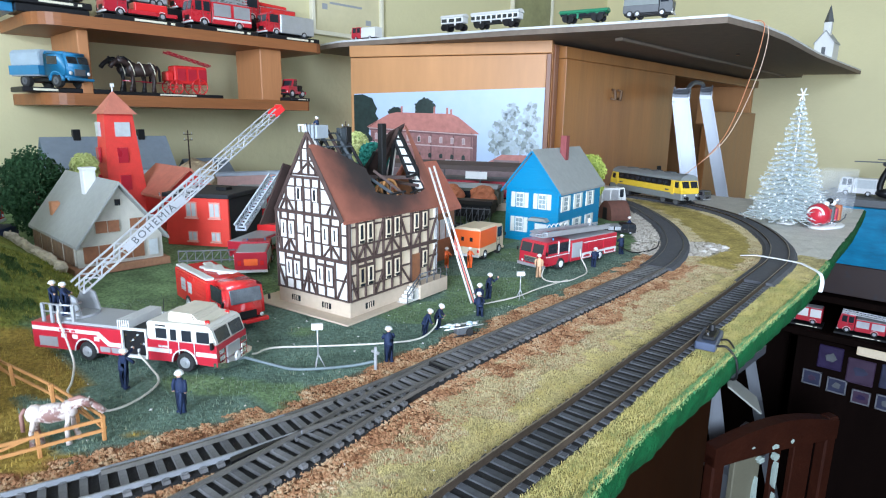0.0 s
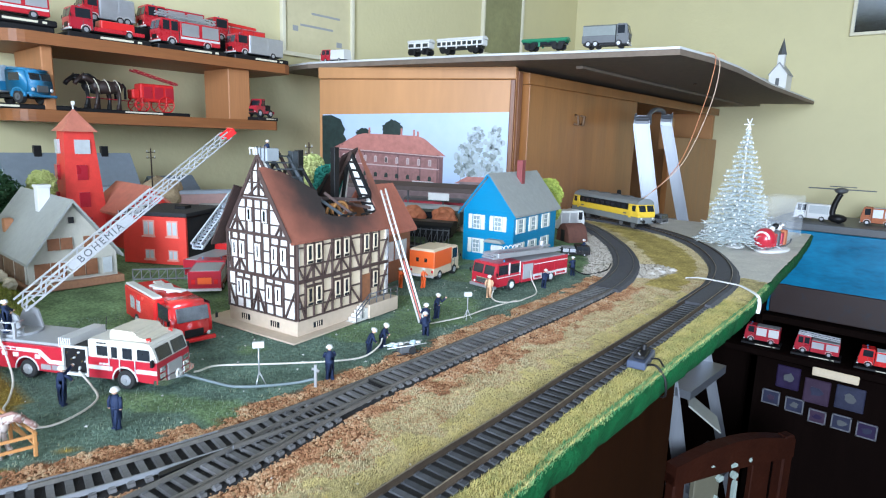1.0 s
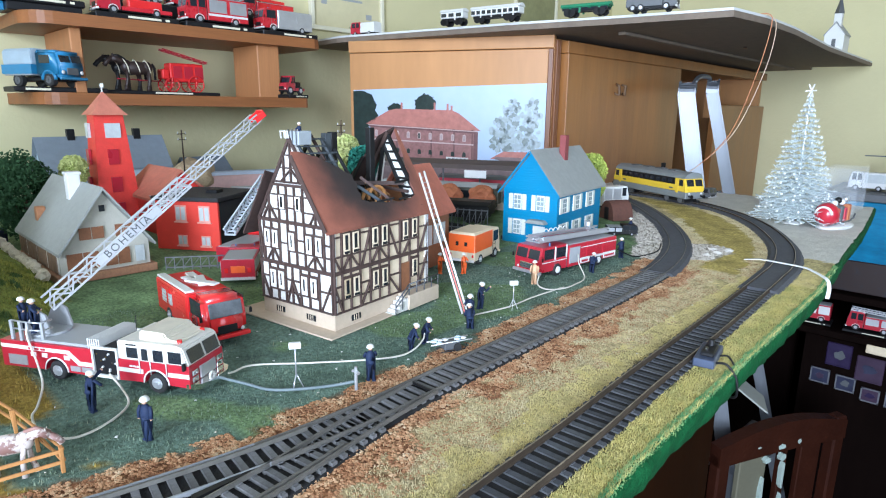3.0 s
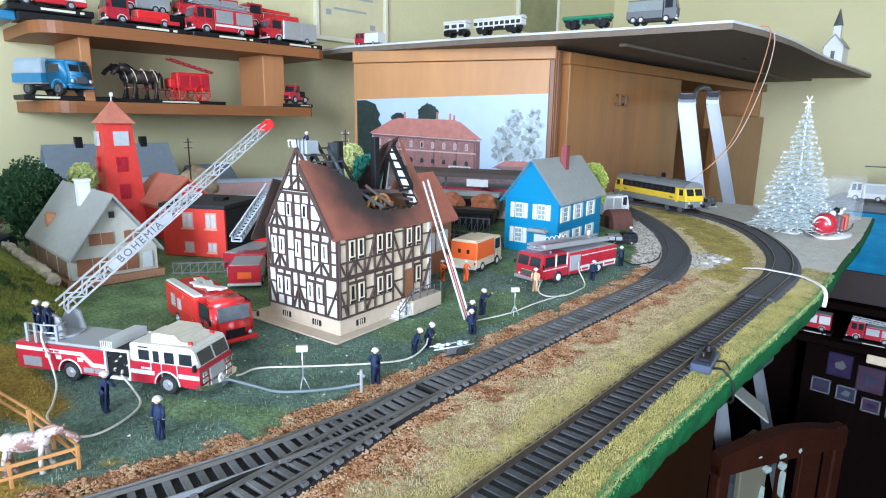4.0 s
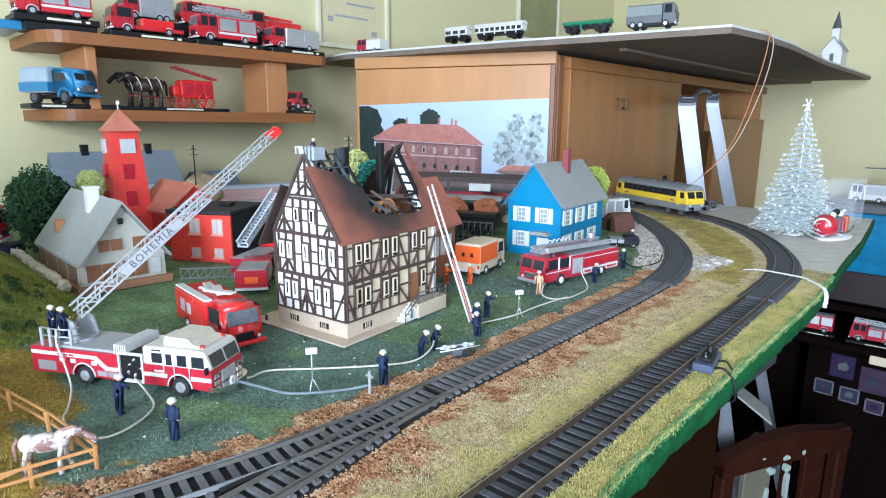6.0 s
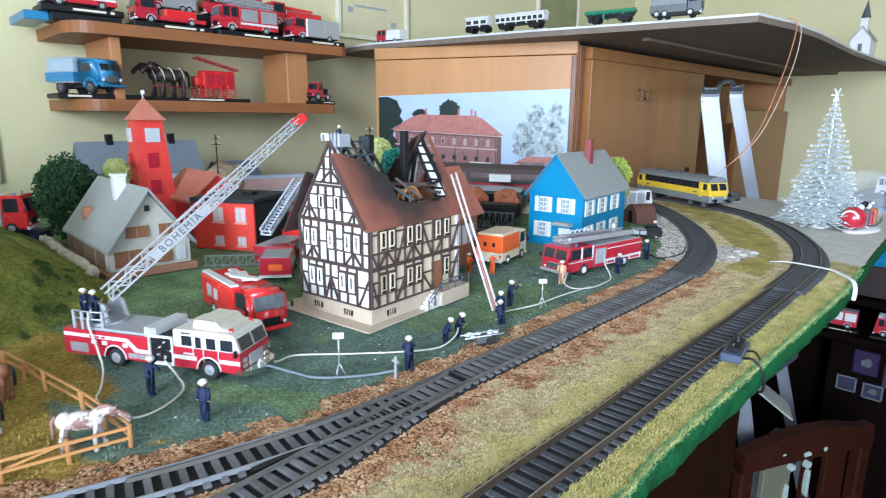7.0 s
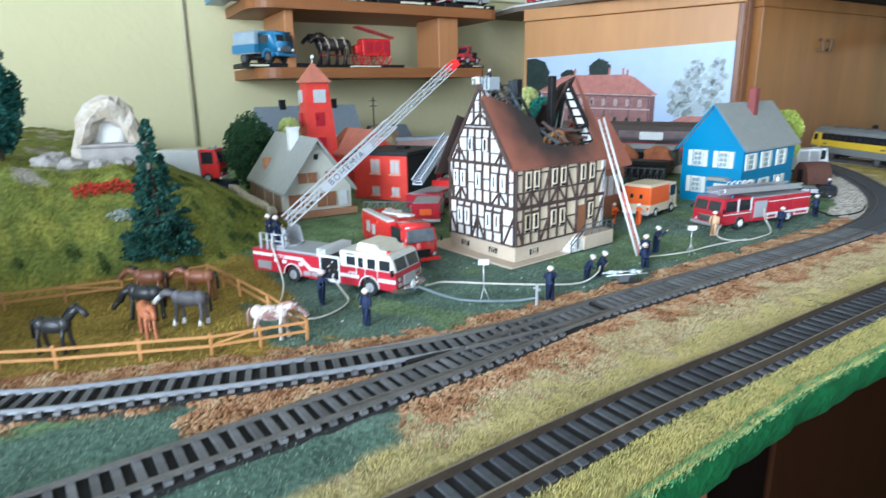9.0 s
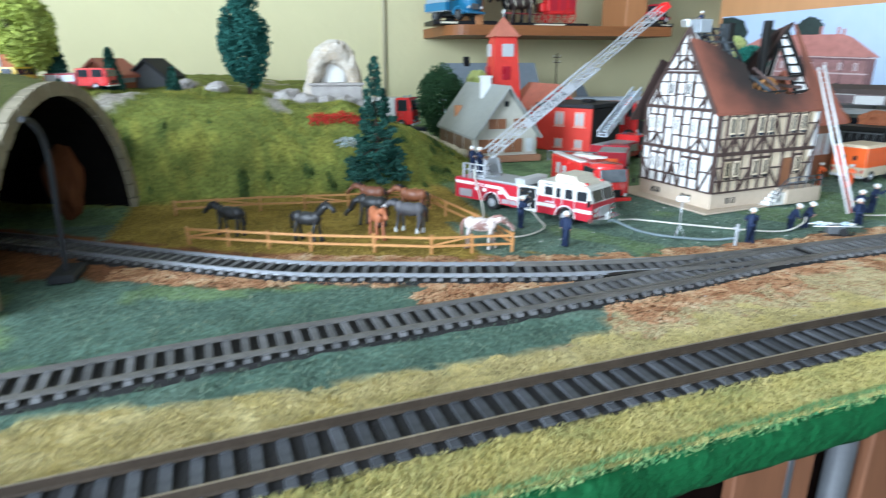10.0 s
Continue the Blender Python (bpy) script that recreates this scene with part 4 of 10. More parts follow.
def top_board():
    t = thing("top_board", "chipboard sheet with a white top lying on the wardrobe", "board", pose(0, 0, WARD_TOP + 0.0062))
    pts = [(-1.12, 0.822), (-0.994, 0.806), (-0.62, 0.878), (-0.455, 0.922), (-0.295, 0.956), (-0.283, 1.06), (-0.283, 1.22), (-0.302, 1.55), (-0.305, 2.08), (-0.44, 2.02), (-0.46, 2.135), (-1.12, 2.135)]
    bm = B()
    prism(bm, pts, 0.0, 0.0085, "z")
    part("sheet", bm, M_CHIP, t, "brown chipboard underside")
    bm = B()
    prism(bm, [(x + (0.004 if x < -0.9 else -0.001), y + 0.0015) for x, y in pts], 0.009, 0.0125, "z")
    part("top_layer", bm, M_BOARD_TOP, t, "scuffed white top layer")
    bm = B()
    box(bm, -0.49, -0.476, 1.0, 2.02, -0.006, -0.0005, 0.001)
    part("batten", bm, M_CHIP, t, "wooden batten underneath")
    bm = B()
    cyl(bm, (-0.405, 1.36, -0.004), (-0.405, 1.36, -0.0002), 0.004, 0.003, 10)
    part("screw_head", bm, M_CHROME, t, "bright screw head")


top_board()

SH_LO, SH_UP = 0.1415, 0.2475     # undersides of the two shelf boards
SH_X0, SH_X1 = WALL_W + 0.001, -0.95
SH_TH = 0.0165


def wall_shelf():
    t = thing("wall_shelf", "varnished pine wall shelf with two boards and broad uprights", "shelf")

    def plank(z, y0, y1, cut0, cut1):
        bm = B()
        pts = [(SH_X0, y0 - 0.0), (SH_X1 - cut0 * 0.9, y0)]
        for i in range(7):
            a = math.pi / 2 * i / 6
            pts.append((SH_X1 - cut0 * 0.9 + cut0 * 0.9 * math.sin(a), y0 + cut0 * (1 - math.cos(a)) * 0.7))
        pts += [(SH_X1, y1 - cut1), (SH_X1 - cut1 * 0.4, y1 - cut1 * 0.3), (SH_X1 - cut1, y1), (SH_X0, y1)]
        prism(bm, pts, z, z + SH_TH, "z")
        bmesh.ops.remove_doubles(bm, verts=bm.verts, dist=1e-5)
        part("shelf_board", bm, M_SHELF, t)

    plank(SH_UP, 0.270, 0.742, 0.05, 0.02)
    plank(SH_LO, 0.275, 0.705, 0.05, 0.006)
    for y0, y1, dx in ((0.328, 0.343, 0.03), (0.617, 0.66, 0.07)):
        bm = B()
        box(bm, SH_X0 + dx, SH_X1 - 0.022, y0, y1, SH_LO + SH_TH, SH_UP, 0.0015)
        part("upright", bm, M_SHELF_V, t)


wall_shelf()


# ---- buildings ----
def beam_set(parent, segs, frame_m, w, depth=0.0016, material=None):
    """Timbers on a wall. Segments are ((s, z), (s, z)) in the wall's own plane; frame_m takes (s, 0, z) into the house, -y outwards."""
    for (s0, z0), (s1, z1) in segs:
        bm = B()
        bar(bm, (s0, -depth * 0.25, z0), (s1, -depth * 0.25, z1), depth, w, up=(1, 0, 0) if abs(s1 - s0) < 1e-6 else (0, 0, 1))
        bmesh.ops.transform(bm, matrix=frame_m, verts=bm.verts)
        part("timber", bm, material or M_BEAM, parent)


M_ARCH = mat("scorched_ochre_timber", (0.46, 0.22, 0.07), 0.7, vary=0.3, scale=200)
M_SHUT = mat("beige_shutter", (0.46, 0.37, 0.23), 0.6, vary=0.2, scale=250)
M_CHAR = mat("charred_brown_roof", (0.045, 0.025, 0.020), 0.8, vary=0.4, scale=90, bump=0.3, bump_scale=900)
M_RUBBLE = mat("burnt_rubble", (0.20, 0.11, 0.055), 0.9, second=(0.05, 0.03, 0.02), scale=90, bump=0.4)


def sash(parent, frame_m, s, z, w, h, pale, slots):
    """A tall casement: dark surround, pale sashes and narrow dark openings between them."""
    def slab(name, a, y0, y1, m, up):
        bm = B()
        box(bm, a[0], a[1], y0, y1, a[2], a[3])
        bmesh.ops.transform(bm, matrix=frame_m, verts=bm.verts)
        return part(name, bm, m, up)

    win = slab("window", (s - w / 2, s + w / 2, z - h / 2, z + h / 2), -0.0011, 0.0004, M_BEAM, parent)
    f = 0.0005
    slab("sash_panel", (s - w / 2 + f, s + w / 2 - f, z - h / 2 + f, z + h / 2 - f), -0.0014, -0.0008, pale, win)
    for c, ww, z0, z1 in slots:
        slab("pane", (s + (c - ww / 2) * w, s + (c + ww / 2) * w, z - h / 2 + z0 * h, z - h / 2 + z1 * h), -0.0016, -0.0012, M_WIN, win)


def half_timbered_house():
    W, L, P, E, A = 0.0695, 0.096, 0.0120, 0.0670, 0.1215
    t = thing("half_timbered_house", "white half-timbered house with a burnt-out brown roof", "house", pose(-0.2776, 0.2654, 0, 0, 0, 8))
    # local frame: x from -W to 0, y from 0 to L; the gable faces -y, the long side faces +x
    bm = B()
    box(bm, -W - 0.018, 0.0075, -0.0105, L + 0.002, 0.0, 0.0012, 0.0003)
    part("paved_base", bm, M_PLINTH, t, "pale paved base plate")
    bm = B()
    box(bm, -W, 0, 0, L, 0.0012, P, 0.0004)
    part("plinth", bm, M_PLINTH, t, "pale stone plinth")
    for fm, s in ((pose(-W, 0, 0), 0.018), (pose(-W, 0, 0), 0.048), (pose(0, 0, 0, 0, 0, 90), 0.019)):
        bm = B()
        box(bm, s - 0.0042, s + 0.0042, -0.0004, 0.0006, 0.0042, 0.0082)
        bmesh.ops.transform(bm, matrix=fm, verts=bm.verts)
        cw = part("cellar_window", bm, M_WIN, t, "dark barred cellar window")
        for k in (-1, 0, 1):
            bm = B()
            box(bm, s + k * 0.002 - 0.0002, s + k * 0.002 + 0.0002, -0.0008, -0.0004, 0.0042, 0.0082)
            bmesh.ops.transform(bm, matrix=fm, verts=bm.verts)
            part("bar", bm, M_PLINTH, cw)
    # plaster walls: the whole front gable, the far gable burnt down to its eastern rake, two long sides
    for nm, y, g in (("gable_wall", 0.0008, [(-W, P), (0, P), (0, E), (-W / 2, A), (-W, E)]), ("gable_wall", L - 0.0028, [(-W, P), (0, P), (0, E), (-W, E)]),
                     ("gable_stub", L - 0.0028, [(-0.013, E), (-0.0005, E), (-W / 2 - 0.0006, A - 0.001), (-W / 2 - 0.0058, A - 0.0085)]),
                     ("gable_stub", L - 0.0028, [(-W * 0.80, E), (-W * 0.66, E), (-W * 0.555, A - 0.012), (-W * 0.615, A - 0.019)])):
        bm = B()
        prism(bm, g, y, y + 0.002, "y")
        part(nm, bm, M_PLASTER, t, "white plastered gable" if nm == "gable_wall" else "scorched remnant of the far gable")
    for x in (-0.0028, -W + 0.0008):
        bm = B()
        box(bm, x, x + 0.002, 0.0028, L - 0.0028, P, E)
        part("side_wall", bm, M_CREAM, t, "cream plastered side wall")
    bm = B()
    box(bm, -W + 0.003, -0.003, 0.003, L - 0.003, 0.052, 0.0535)
    part("attic_floor", bm, M_BEAM, t)
    mid = 0.0385
    b = 0.0008
    slope = (A - E) / (W / 2)

    def band(length, z, k=1.0):
        return [((0, z + q * b * 0.85 * k), (length, z + q * b * 0.85 * k)) for q in (-1, 0, 1)]

    # gable timbers, storey by storey
    fm = pose(-W, 0, 0)
    segs = [((0, P + b / 2), (W, P + b / 2))] + band(W, mid) + band(W, E)
    h = mid - P
    for s in (0.012, 0.13, 0.25, 0.36, 0.455, 0.57, 0.69, 0.82, 0.988):
        segs.append(((W * s, P), (W * s, mid)))
    for s0, s1, f in ((0, 0.13, 0.60), (0.13, 0.36, 0.84), (0.13, 0.36, 0.30), (0.36, 0.57, 0.62), (0.57, 0.82, 0.84), (0.57, 0.82, 0.30), (0.82, 1, 0.52), (0.36, 0.57, 0.30)):
        segs.append(((W * s0, P + f * h), (W * s1, P + f * h)))
    segs += [((W * 0.02, P + 0.60 * h), (W * 0.13, P)), ((W * 0.98, P + 0.75 * h), (W * 0.84, P)), ((W * 0.455, P + 0.62 * h), (W * 0.37, P)), ((W * 0.455, P + 0.62 * h), (W * 0.56, P))]
    h = E - mid
    for s in (0.012, 0.075, 0.185, 0.30, 0.42, 0.535, 0.65, 0.775, 0.90, 0.988):
        segs.append(((W * s, mid), (W * s, E)))
    for s0, s1, f in ((0.075, 0.30, 0.80), (0.0, 0.30, 0.34), (0.30, 0.42, 0.50), (0.42, 0.535, 0.80), (0.42, 0.65, 0.34), (0.535, 0.65, 0.62), (0.65, 0.90, 0.80), (0.65, 1.0, 0.34), (0.90, 1.0, 0.62)):
        segs.append(((W * s0, mid + f * h), (W * s1, mid + f * h)))
    segs += [((W * 0.20, mid + 0.34 * h), (W * 0.10, mid)), ((W * 0.20, mid + 0.34 * h), (W * 0.30, mid)), ((W * 0.78, mid + 0.34 * h), (W * 0.66, mid)), ((W * 0.78, mid + 0.34 * h), (W * 0.90, mid)), ((W * 0.012, mid + 0.8 * h), (W * 0.07, mid))]
    z1, z2, z3 = E + 0.0235, E + 0.0262, E + 0.040
    for z in (z1, z1 + b, z2, z2 - b * 0.4):
        half = (A - z) / slope
        segs.append(((W / 2 - half, z), (W / 2 + half, z)))
    for s in (0.17, 0.31, 0.42, 0.53, 0.64, 0.80):
        segs.append(((W * s, E), (W * s, min(A - abs(s - 0.5) * W * slope - 0.001, z1))))
    for s0, s1, f in ((0.07, 0.31, 0.33), (0.69, 0.93, 0.33), (0.31, 0.42, 0.40), (0.42, 0.53, 0.40), (0.53, 0.64, 0.40), (0.20, 0.80, 0.74), (0.64, 0.69, 0.33)):
        segs.append(((W * s0, E + f * 0.0235), (W * s1, E + f * 0.0235)))
    segs += [((W * 0.17, E + 0.0105), (W * 0.07, E)), ((W * 0.17, E + 0.0105), (W * 0.28, E)), ((W * 0.82, E + 0.0105), (W * 0.72, E)), ((W * 0.82, E + 0.0105), (W * 0.93, E))]
    for s in (0.405, 0.5, 0.595):
        segs.append(((W * s, z2), (W * s, A - abs(s - 0.5) * W * slope - 0.001)))
    segs += [((W * 0.36, z3 - 0.005), (W * 0.64, z3 - 0.005)), ((W * 0.41, z3 + 0.003), (W * 0.59, z3 + 0.003)), ((W * 0.5, z2 + 0.008), (W * 0.36, z2)), ((W * 0.5, z2 + 0.008), (W * 0.64, z2))]
    segs += [((0, E), (W / 2, A)), ((W, E), (W / 2, A)), ((0.001, E - 0.0006), (W / 2, A - 0.0015)), ((W - 0.001, E - 0.0006), (W / 2, A - 0.0015))]
    beam_set(t, segs, fm, b)
    slot = ((0.0, 0.17, 0.24, 0.84),)
    for s in (0.19, 0.305, 0.63, 0.755):
        sash(t, fm, W * s, P + 0.57 * (mid - P), 0.0064, 0.0132, M_PLASTER, slot)
    for s in (0.130, 0.2425, 0.4775, 0.7125, 0.8375):
        sash(t, fm, W * s, mid + 0.57 * (E - mid), 0.0062, 0.0126, M_PLASTER, slot)
    for s in (0.365, 0.585):
        sash(t, fm, W * s, E + 0.0130, 0.0056, 0.0100, M_PLASTER, ((0.0, 0.34, 0.15, 0.85),))
    # long side timbers
    fm = pose(0, 0, 0, 0, 0, 90)
    segs = [((0, P + b / 2), (L, P + b / 2)), ((0, E - b / 2), (L, E - b / 2))] + band(L, mid, 1.1)
    lo, hi = P, mid
    h = hi - lo
    posts = (0.006, 0.075, 0.155, 0.245, 0.345, 0.44, 0.54, 0.665, 0.775, 0.88, 0.994)
    for s in posts:
        segs.append(((L * s, lo), (L * s, hi)))
    for s0, s1, f in ((0, 0.075, 0.66), (0.075, 0.245, 0.86), (0.075, 0.245, 0.32), (0.245, 0.345, 0.60), (0.345, 0.54, 0.86), (0.345, 0.54, 0.32), (0.54, 0.665, 0.55), (0.88, 1, 0.6), (0.775, 0.88, 0.86), (0, 0.075, 0.32), (0.245, 0.345, 0.30)):
        segs.append(((L * s0, lo + f * h), (L * s1, lo + f * h)))
    segs += [((L * 0.01, lo + 0.66 * h), (L * 0.075, lo)), ((L * 0.345, lo + 0.60 * h), (L * 0.25, lo)), ((L * 0.54, lo + 0.55 * h), (L * 0.66, lo)), ((L * 0.99, lo + 0.9 * h), (L * 0.89, lo))]
    lo, hi = mid, E
    h = hi - lo
    for s in posts:
        segs.append(((L * s, lo), (L * s, hi)))
    for s0, s1, f in ((0, 0.075, 0.80), (0.0, 0.245, 0.36), (0.245, 0.345, 0.80), (0.245, 0.345, 0.36), (0.345, 0.54, 0.36), (0.54, 0.665, 0.82), (0.665, 0.88, 0.36), (0.88, 1, 0.62), (0.54, 0.665, 0.36)):
        segs.append(((L * s0, lo + f * h), (L * s1, lo + f * h)))
    segs += [((L * 0.01, lo + 0.36 * h), (L * 0.07, lo)), ((L * 0.155, lo + 0.40 * h), (L * 0.08, lo)), ((L * 0.155, lo + 0.40 * h), (L * 0.24, lo)), ((L * 0.345, lo + 0.8 * h), (L * 0.26, lo)), ((L * 0.44, lo + 0.40 * h), (L * 0.36, lo)),
             ((L * 0.44, lo + 0.40 * h), (L * 0.53, lo)), ((L * 0.545, lo + 0.8 * h), (L * 0.65, lo)), ((L * 0.775, lo + 0.36 * h), (L * 0.70, lo)), ((L * 0.99, lo + 0.7 * h), (L * 0.90, lo))]
    beam_set(t, segs, fm, b)
    slots = ((-0.02, 0.36, 0.24, 0.90), (0.0, 0.70, 0.05, 0.17))
    for s in (0.115, 0.20, 0.392, 0.49, 0.72, 0.8275):
        sash(t, fm, L * s, mid + (E - mid) * 0.63, 0.0066, 0.0142, M_CREAM, slots)
    for s in (0.115, 0.20, 0.392, 0.49, 0.83):
        sash(t, fm, L * s, P + (mid - P) * 0.58, 0.0066, 0.0136, M_SHUT if s < 0.15 else M_CREAM, slots)
    bm = B()
    box(bm, -0.0004, 0.0009, L * 0.672, L * 0.768, P, P + 0.0205)
    part("door", bm, M_WOOD_PANEL, t, "dark wooden entrance door")
    # terrace with steps and railing
    bm = B()
    box(bm, 0.0004, 0.011, L * 0.64, L * 1.0, 0.0012, P, 0.0003)
    part("terrace", bm, M_PLINTH, t)
    for i in range(5):
        bm = B()
        box(bm, 0.0008, 0.0095, L * 0.64 - 0.0030 * (i + 1), L * 0.64 - 0.0030 * i, 0.0012, P - 0.0021 * (i + 1), 0.0002)
        part("step", bm, M_PLASTER, t)
    rail = []
    for s in (0.64, 0.73, 0.82, 0.91, 0.995):
        rail.append(((0.0104, L * s, P), (0.0104, L * s, P + 0.008)))
    rail += [((0.0104, L * 0.64, P + 0.008), (0.0104, L * 0.995, P + 0.008)), ((0.0104, L * 0.64, P + 0.0045), (0.0104, L * 0.995, P + 0.0045)),
             ((0.0104, L * 0.64, P + 0.008), (0.0104, L * 0.49, 0.0095)), ((0.0104, L * 0.49, 0.0095), (0.0104, L * 0.49, 0.0012)), ((0.0104, L * 0.64, P + 0.0045), (0.0104, L * 0.49, 0.006)),
             ((0.0104, L * 0.565, 0.0035), (0.0104, L * 0.565, 0.0145))]
    for a, c in rail:
        bm = B()
        tube(bm, [a, c], 0.0005, 5)
        part("railing", bm, M_GREY_DK, t)
    bm = B()
    tube(bm, [(0.0008, L - 0.0006, P), (0.0008, L - 0.0006, E)], 0.0005, 6)
    part("downpipe", bm, M_GREY, t, "pale grey downpipe")
    # roof: the east slope with a burnt hole, and the charred west slope
    ex, th = 0.006, 0.0020

    def slope_sheet(sign, outline, ov):
        el = E - ov * slope
        bm = B()
        vs = []
        for lift in (0, th):
            for s, y in outline:      # s: 0 at the eaves, 1 at the ridge
                x = -W / 2 + sign * (W / 2 + ov) * (1 - s)
                z = el + (A + 0.0012 - el) * s + lift
                vs.append(bm.verts.new((x, y, z)))
        k = len(outline)
        bm.faces.new(vs[:k])
        bm.faces.new(vs[k:][::-1])
        for i in range(k):
            j = (i + 1) % k
            bm.faces.new((vs[i], vs[k + i], vs[k + j], vs[j]))
        bmesh.ops.recalc_face_normals(bm, faces=bm.faces)
        return bm

    east = [(0, -ex), (0.80, -ex), (0.795, 0.000), (0.76, 0.006), (0.73, 0.013), (0.67, 0.019), (0.61, 0.026), (0.555, 0.031), (0.51, 0.036), (0.46, 0.035), (0.42, 0.037), (0.36, 0.0345), (0.30, 0.036), (0.25, 0.0345), (0.215, 0.041), (0.20, 0.048),
            (0.175, 0.055), (0.185, 0.062), (0.165, 0.069), (0.17, 0.078), (0.20, 0.087), (0.28, 0.0905), (0.36, 0.0895), (0.46, 0.0935), (0.60, 0.0945), (0.72, 0.0975), (0.86, 0.0985), (1.0, 0.1003), (1.0, L + ex), (0, L + ex)]
    part("roof_slope", slope_sheet(1, east, 0.0017), M_ROOF_SOOT, t, "brown roof slope with a large burnt hole")
    for y in (-ex - 0.0004,):
        bm = B()
        bar(bm, (0.0010, y, E - 0.0010), (-W * 0.395, y, E + (A - E) * 0.79), 0.0008, 0.0030, up=(0, 0, 1))
        part("barge_board", bm, M_BEAM, t, "dark barge board")
    west = [(0.0, -ex), (0.62, -ex), (0.58, 0.004), (0.50, 0.014), (0.40, 0.03), (0.34, 0.05), (0.42, 0.075), (0.90, 0.088), (1.0, L + ex), (0, L + ex)]
    bm = slope_sheet(-1, west, 0.0085)
    bmesh.ops.translate(bm, vec=(-0.0016, 0, 0.0016), verts=bm.verts)
    part("roof_slope", bm, M_CHAR, t, "charred roof slope with a ragged upper edge")
    # attic floor with burnt rubble
    bm = B()
    for q in range(90):
        c = Vector((random.uniform(-W * 0.9, -W * 0.1), random.uniform(0.012, 0.09), E + random.uniform(0.002, 0.009)))
        box(bm, -0.003, 0.003, -0.0012, 0.0012, -0.0004, 0.0004, 0, Matrix.Translation(c) @ Matrix.Rotation(random.uniform(0, 3), 4, "Z") @ Matrix.Rotation(random.uniform(-0.5, 0.5), 4, "X"))
    part("rubble", bm, M_RUBBLE, t, "brown burnt rubble on the attic floor")
    bm = B()
    box(bm, -W + 0.004, -0.004, 0.008, L - 0.004, E - 0.004, E + 0.002)
    part("attic_floor", bm, M_RUBBLE, t, "brown attic floor boards")

    def on_slope(s, y, lift=0.0):
        return Vector((-W / 2 + (W / 2) * (1 - s), y, E + (A - E) * s + lift))

    def timber(name, a, c, w, hh, m, label=""):
        bm = B()
        bar(bm, a, c, w, hh)
        part(name, bm, m, t, label)

    rng = random.Random(11)
    blue_char = mat("blue_grey_charred_wood", (0.050, 0.060, 0.068), 0.7, vary=0.4, scale=250)
    # bare rafters by the front gable, tied by charred battens
    for i, (y, s0, s1) in enumerate(((0.004, 0.70, 1.02), (0.0115, 0.68, 1.0), (0.019, 0.62, 1.04), (0.0265, 0.55, 0.99), (0.034, 0.44, 0.86))):
        timber("rafter", on_slope(s0, y + 0.002, -0.001), on_slope(s1, y - 0.001, -0.001), 0.0014, 0.0019, (blue_char, M_BLACK, M_CHAR)[i % 3], "charred rafter")
    for s, y0, y1 in ((0.96, 0.001, 0.030), (0.88, 0.002, 0.026), (0.80, 0.006, 0.033), (0.70, 0.014, 0.030)):
        timber("batten", on_slope(s, y0, 0.0006), on_slope(s - 0.01, y1, 0.0006), 0.0009, 0.0010, blue_char, "charred batten")
    for y, s1 in ((0.016, 0.95), (0.030, 0.8), (0.044, 0.55), (0.060, 0.5), (0.076, 0.72)):
        p = [(-W / 2 - (W / 2) * (1 - s), y, E + (A - E) * s - 0.0015) for s in (0.02, s1)]
        timber("rafter", p[0], p[1], 0.0016, 0.0022, M_BLACK, "charred rafter")
    # what stands of the far gable: black rails and rafters round the scorched panels
    g = L - 0.0042
    timber("rafter", (-0.0005, g, E), (-W / 2, g, A), 0.0022, 0.0024, M_BLACK, "charred rafter")
    timber("rafter", (-0.0135, g, E), (-W / 2 - 0.004, g, A - 0.008), 0.0018, 0.0020, M_BLACK, "charred rafter")
    timber("rafter", (-W + 0.004, g, E + 0.004), (-W / 2 + 0.001, g, A + 0.001), 0.0024, 0.0026, M_CHAR, "charred rafter")
    timber("rafter", (-W * 0.655, g - 0.001, E), (-W * 0.55, g - 0.001, A - 0.011), 0.0020, 0.0022, M_BLACK, "charred rafter")
    for k in range(8):
        f = 0.06 + 0.115 * k
        x, z = -0.0005 - (W / 2) * f, E + (A - E) * f
        timber("gable_rail", (x + 0.0012, g - 0.0006, z + 0.0004), (x - 0.0125 + 0.0075 * f, g - 0.0006, z + 0.0004), 0.0016, 0.0015, M_BLACK)
    timber("tie_beam", (-W * 0.88, g - 0.0012, E + 0.016), (-W * 0.20, g - 0.0012, E + 0.013), 0.0018, 0.0022, M_BEAM)
    timber("charred_beam", on_slope(0.50, 0.036, -0.003), on_slope(0.22, 0.058, -0.004), 0.0015, 0.0020, blue_char, "fallen grey beam")
    timber("charred_beam", on_slope(0.53, 0.045, -0.002), on_slope(0.20, 0.064, -0.001), 0.0014, 0.0018, M_BEAM, "fallen brown beam")
    timber("charred_beam", on_slope(0.19, 0.049, 0.0005), on_slope(0.19, 0.066, 0.0012), 0.0012, 0.0012, M_BLACK)
    timber("charred_beam", on_slope(0.17, 0.071, 0.0008), on_slope(0.19, 0.089, 0.0012), 0.0012, 0.0012, M_BLACK)
    timber("charred_beam", on_slope(0.40, 0.076, -0.001), on_slope(0.40, 0.095, 0.0), 0.0013, 0.0016, M_BLACK)
    timber("charred_beam", (-W * 0.70, 0.045, E + 0.021), (-W * 0.25, 0.090, E + 0.019), 0.0016, 0.0026, M_BEAM)
    for i in range(16):
        c = Vector((rng.uniform(-W * 0.72, -W * 0.15), rng.uniform(0.040, 0.086), rng.uniform(E + 0.004, E + 0.015)))
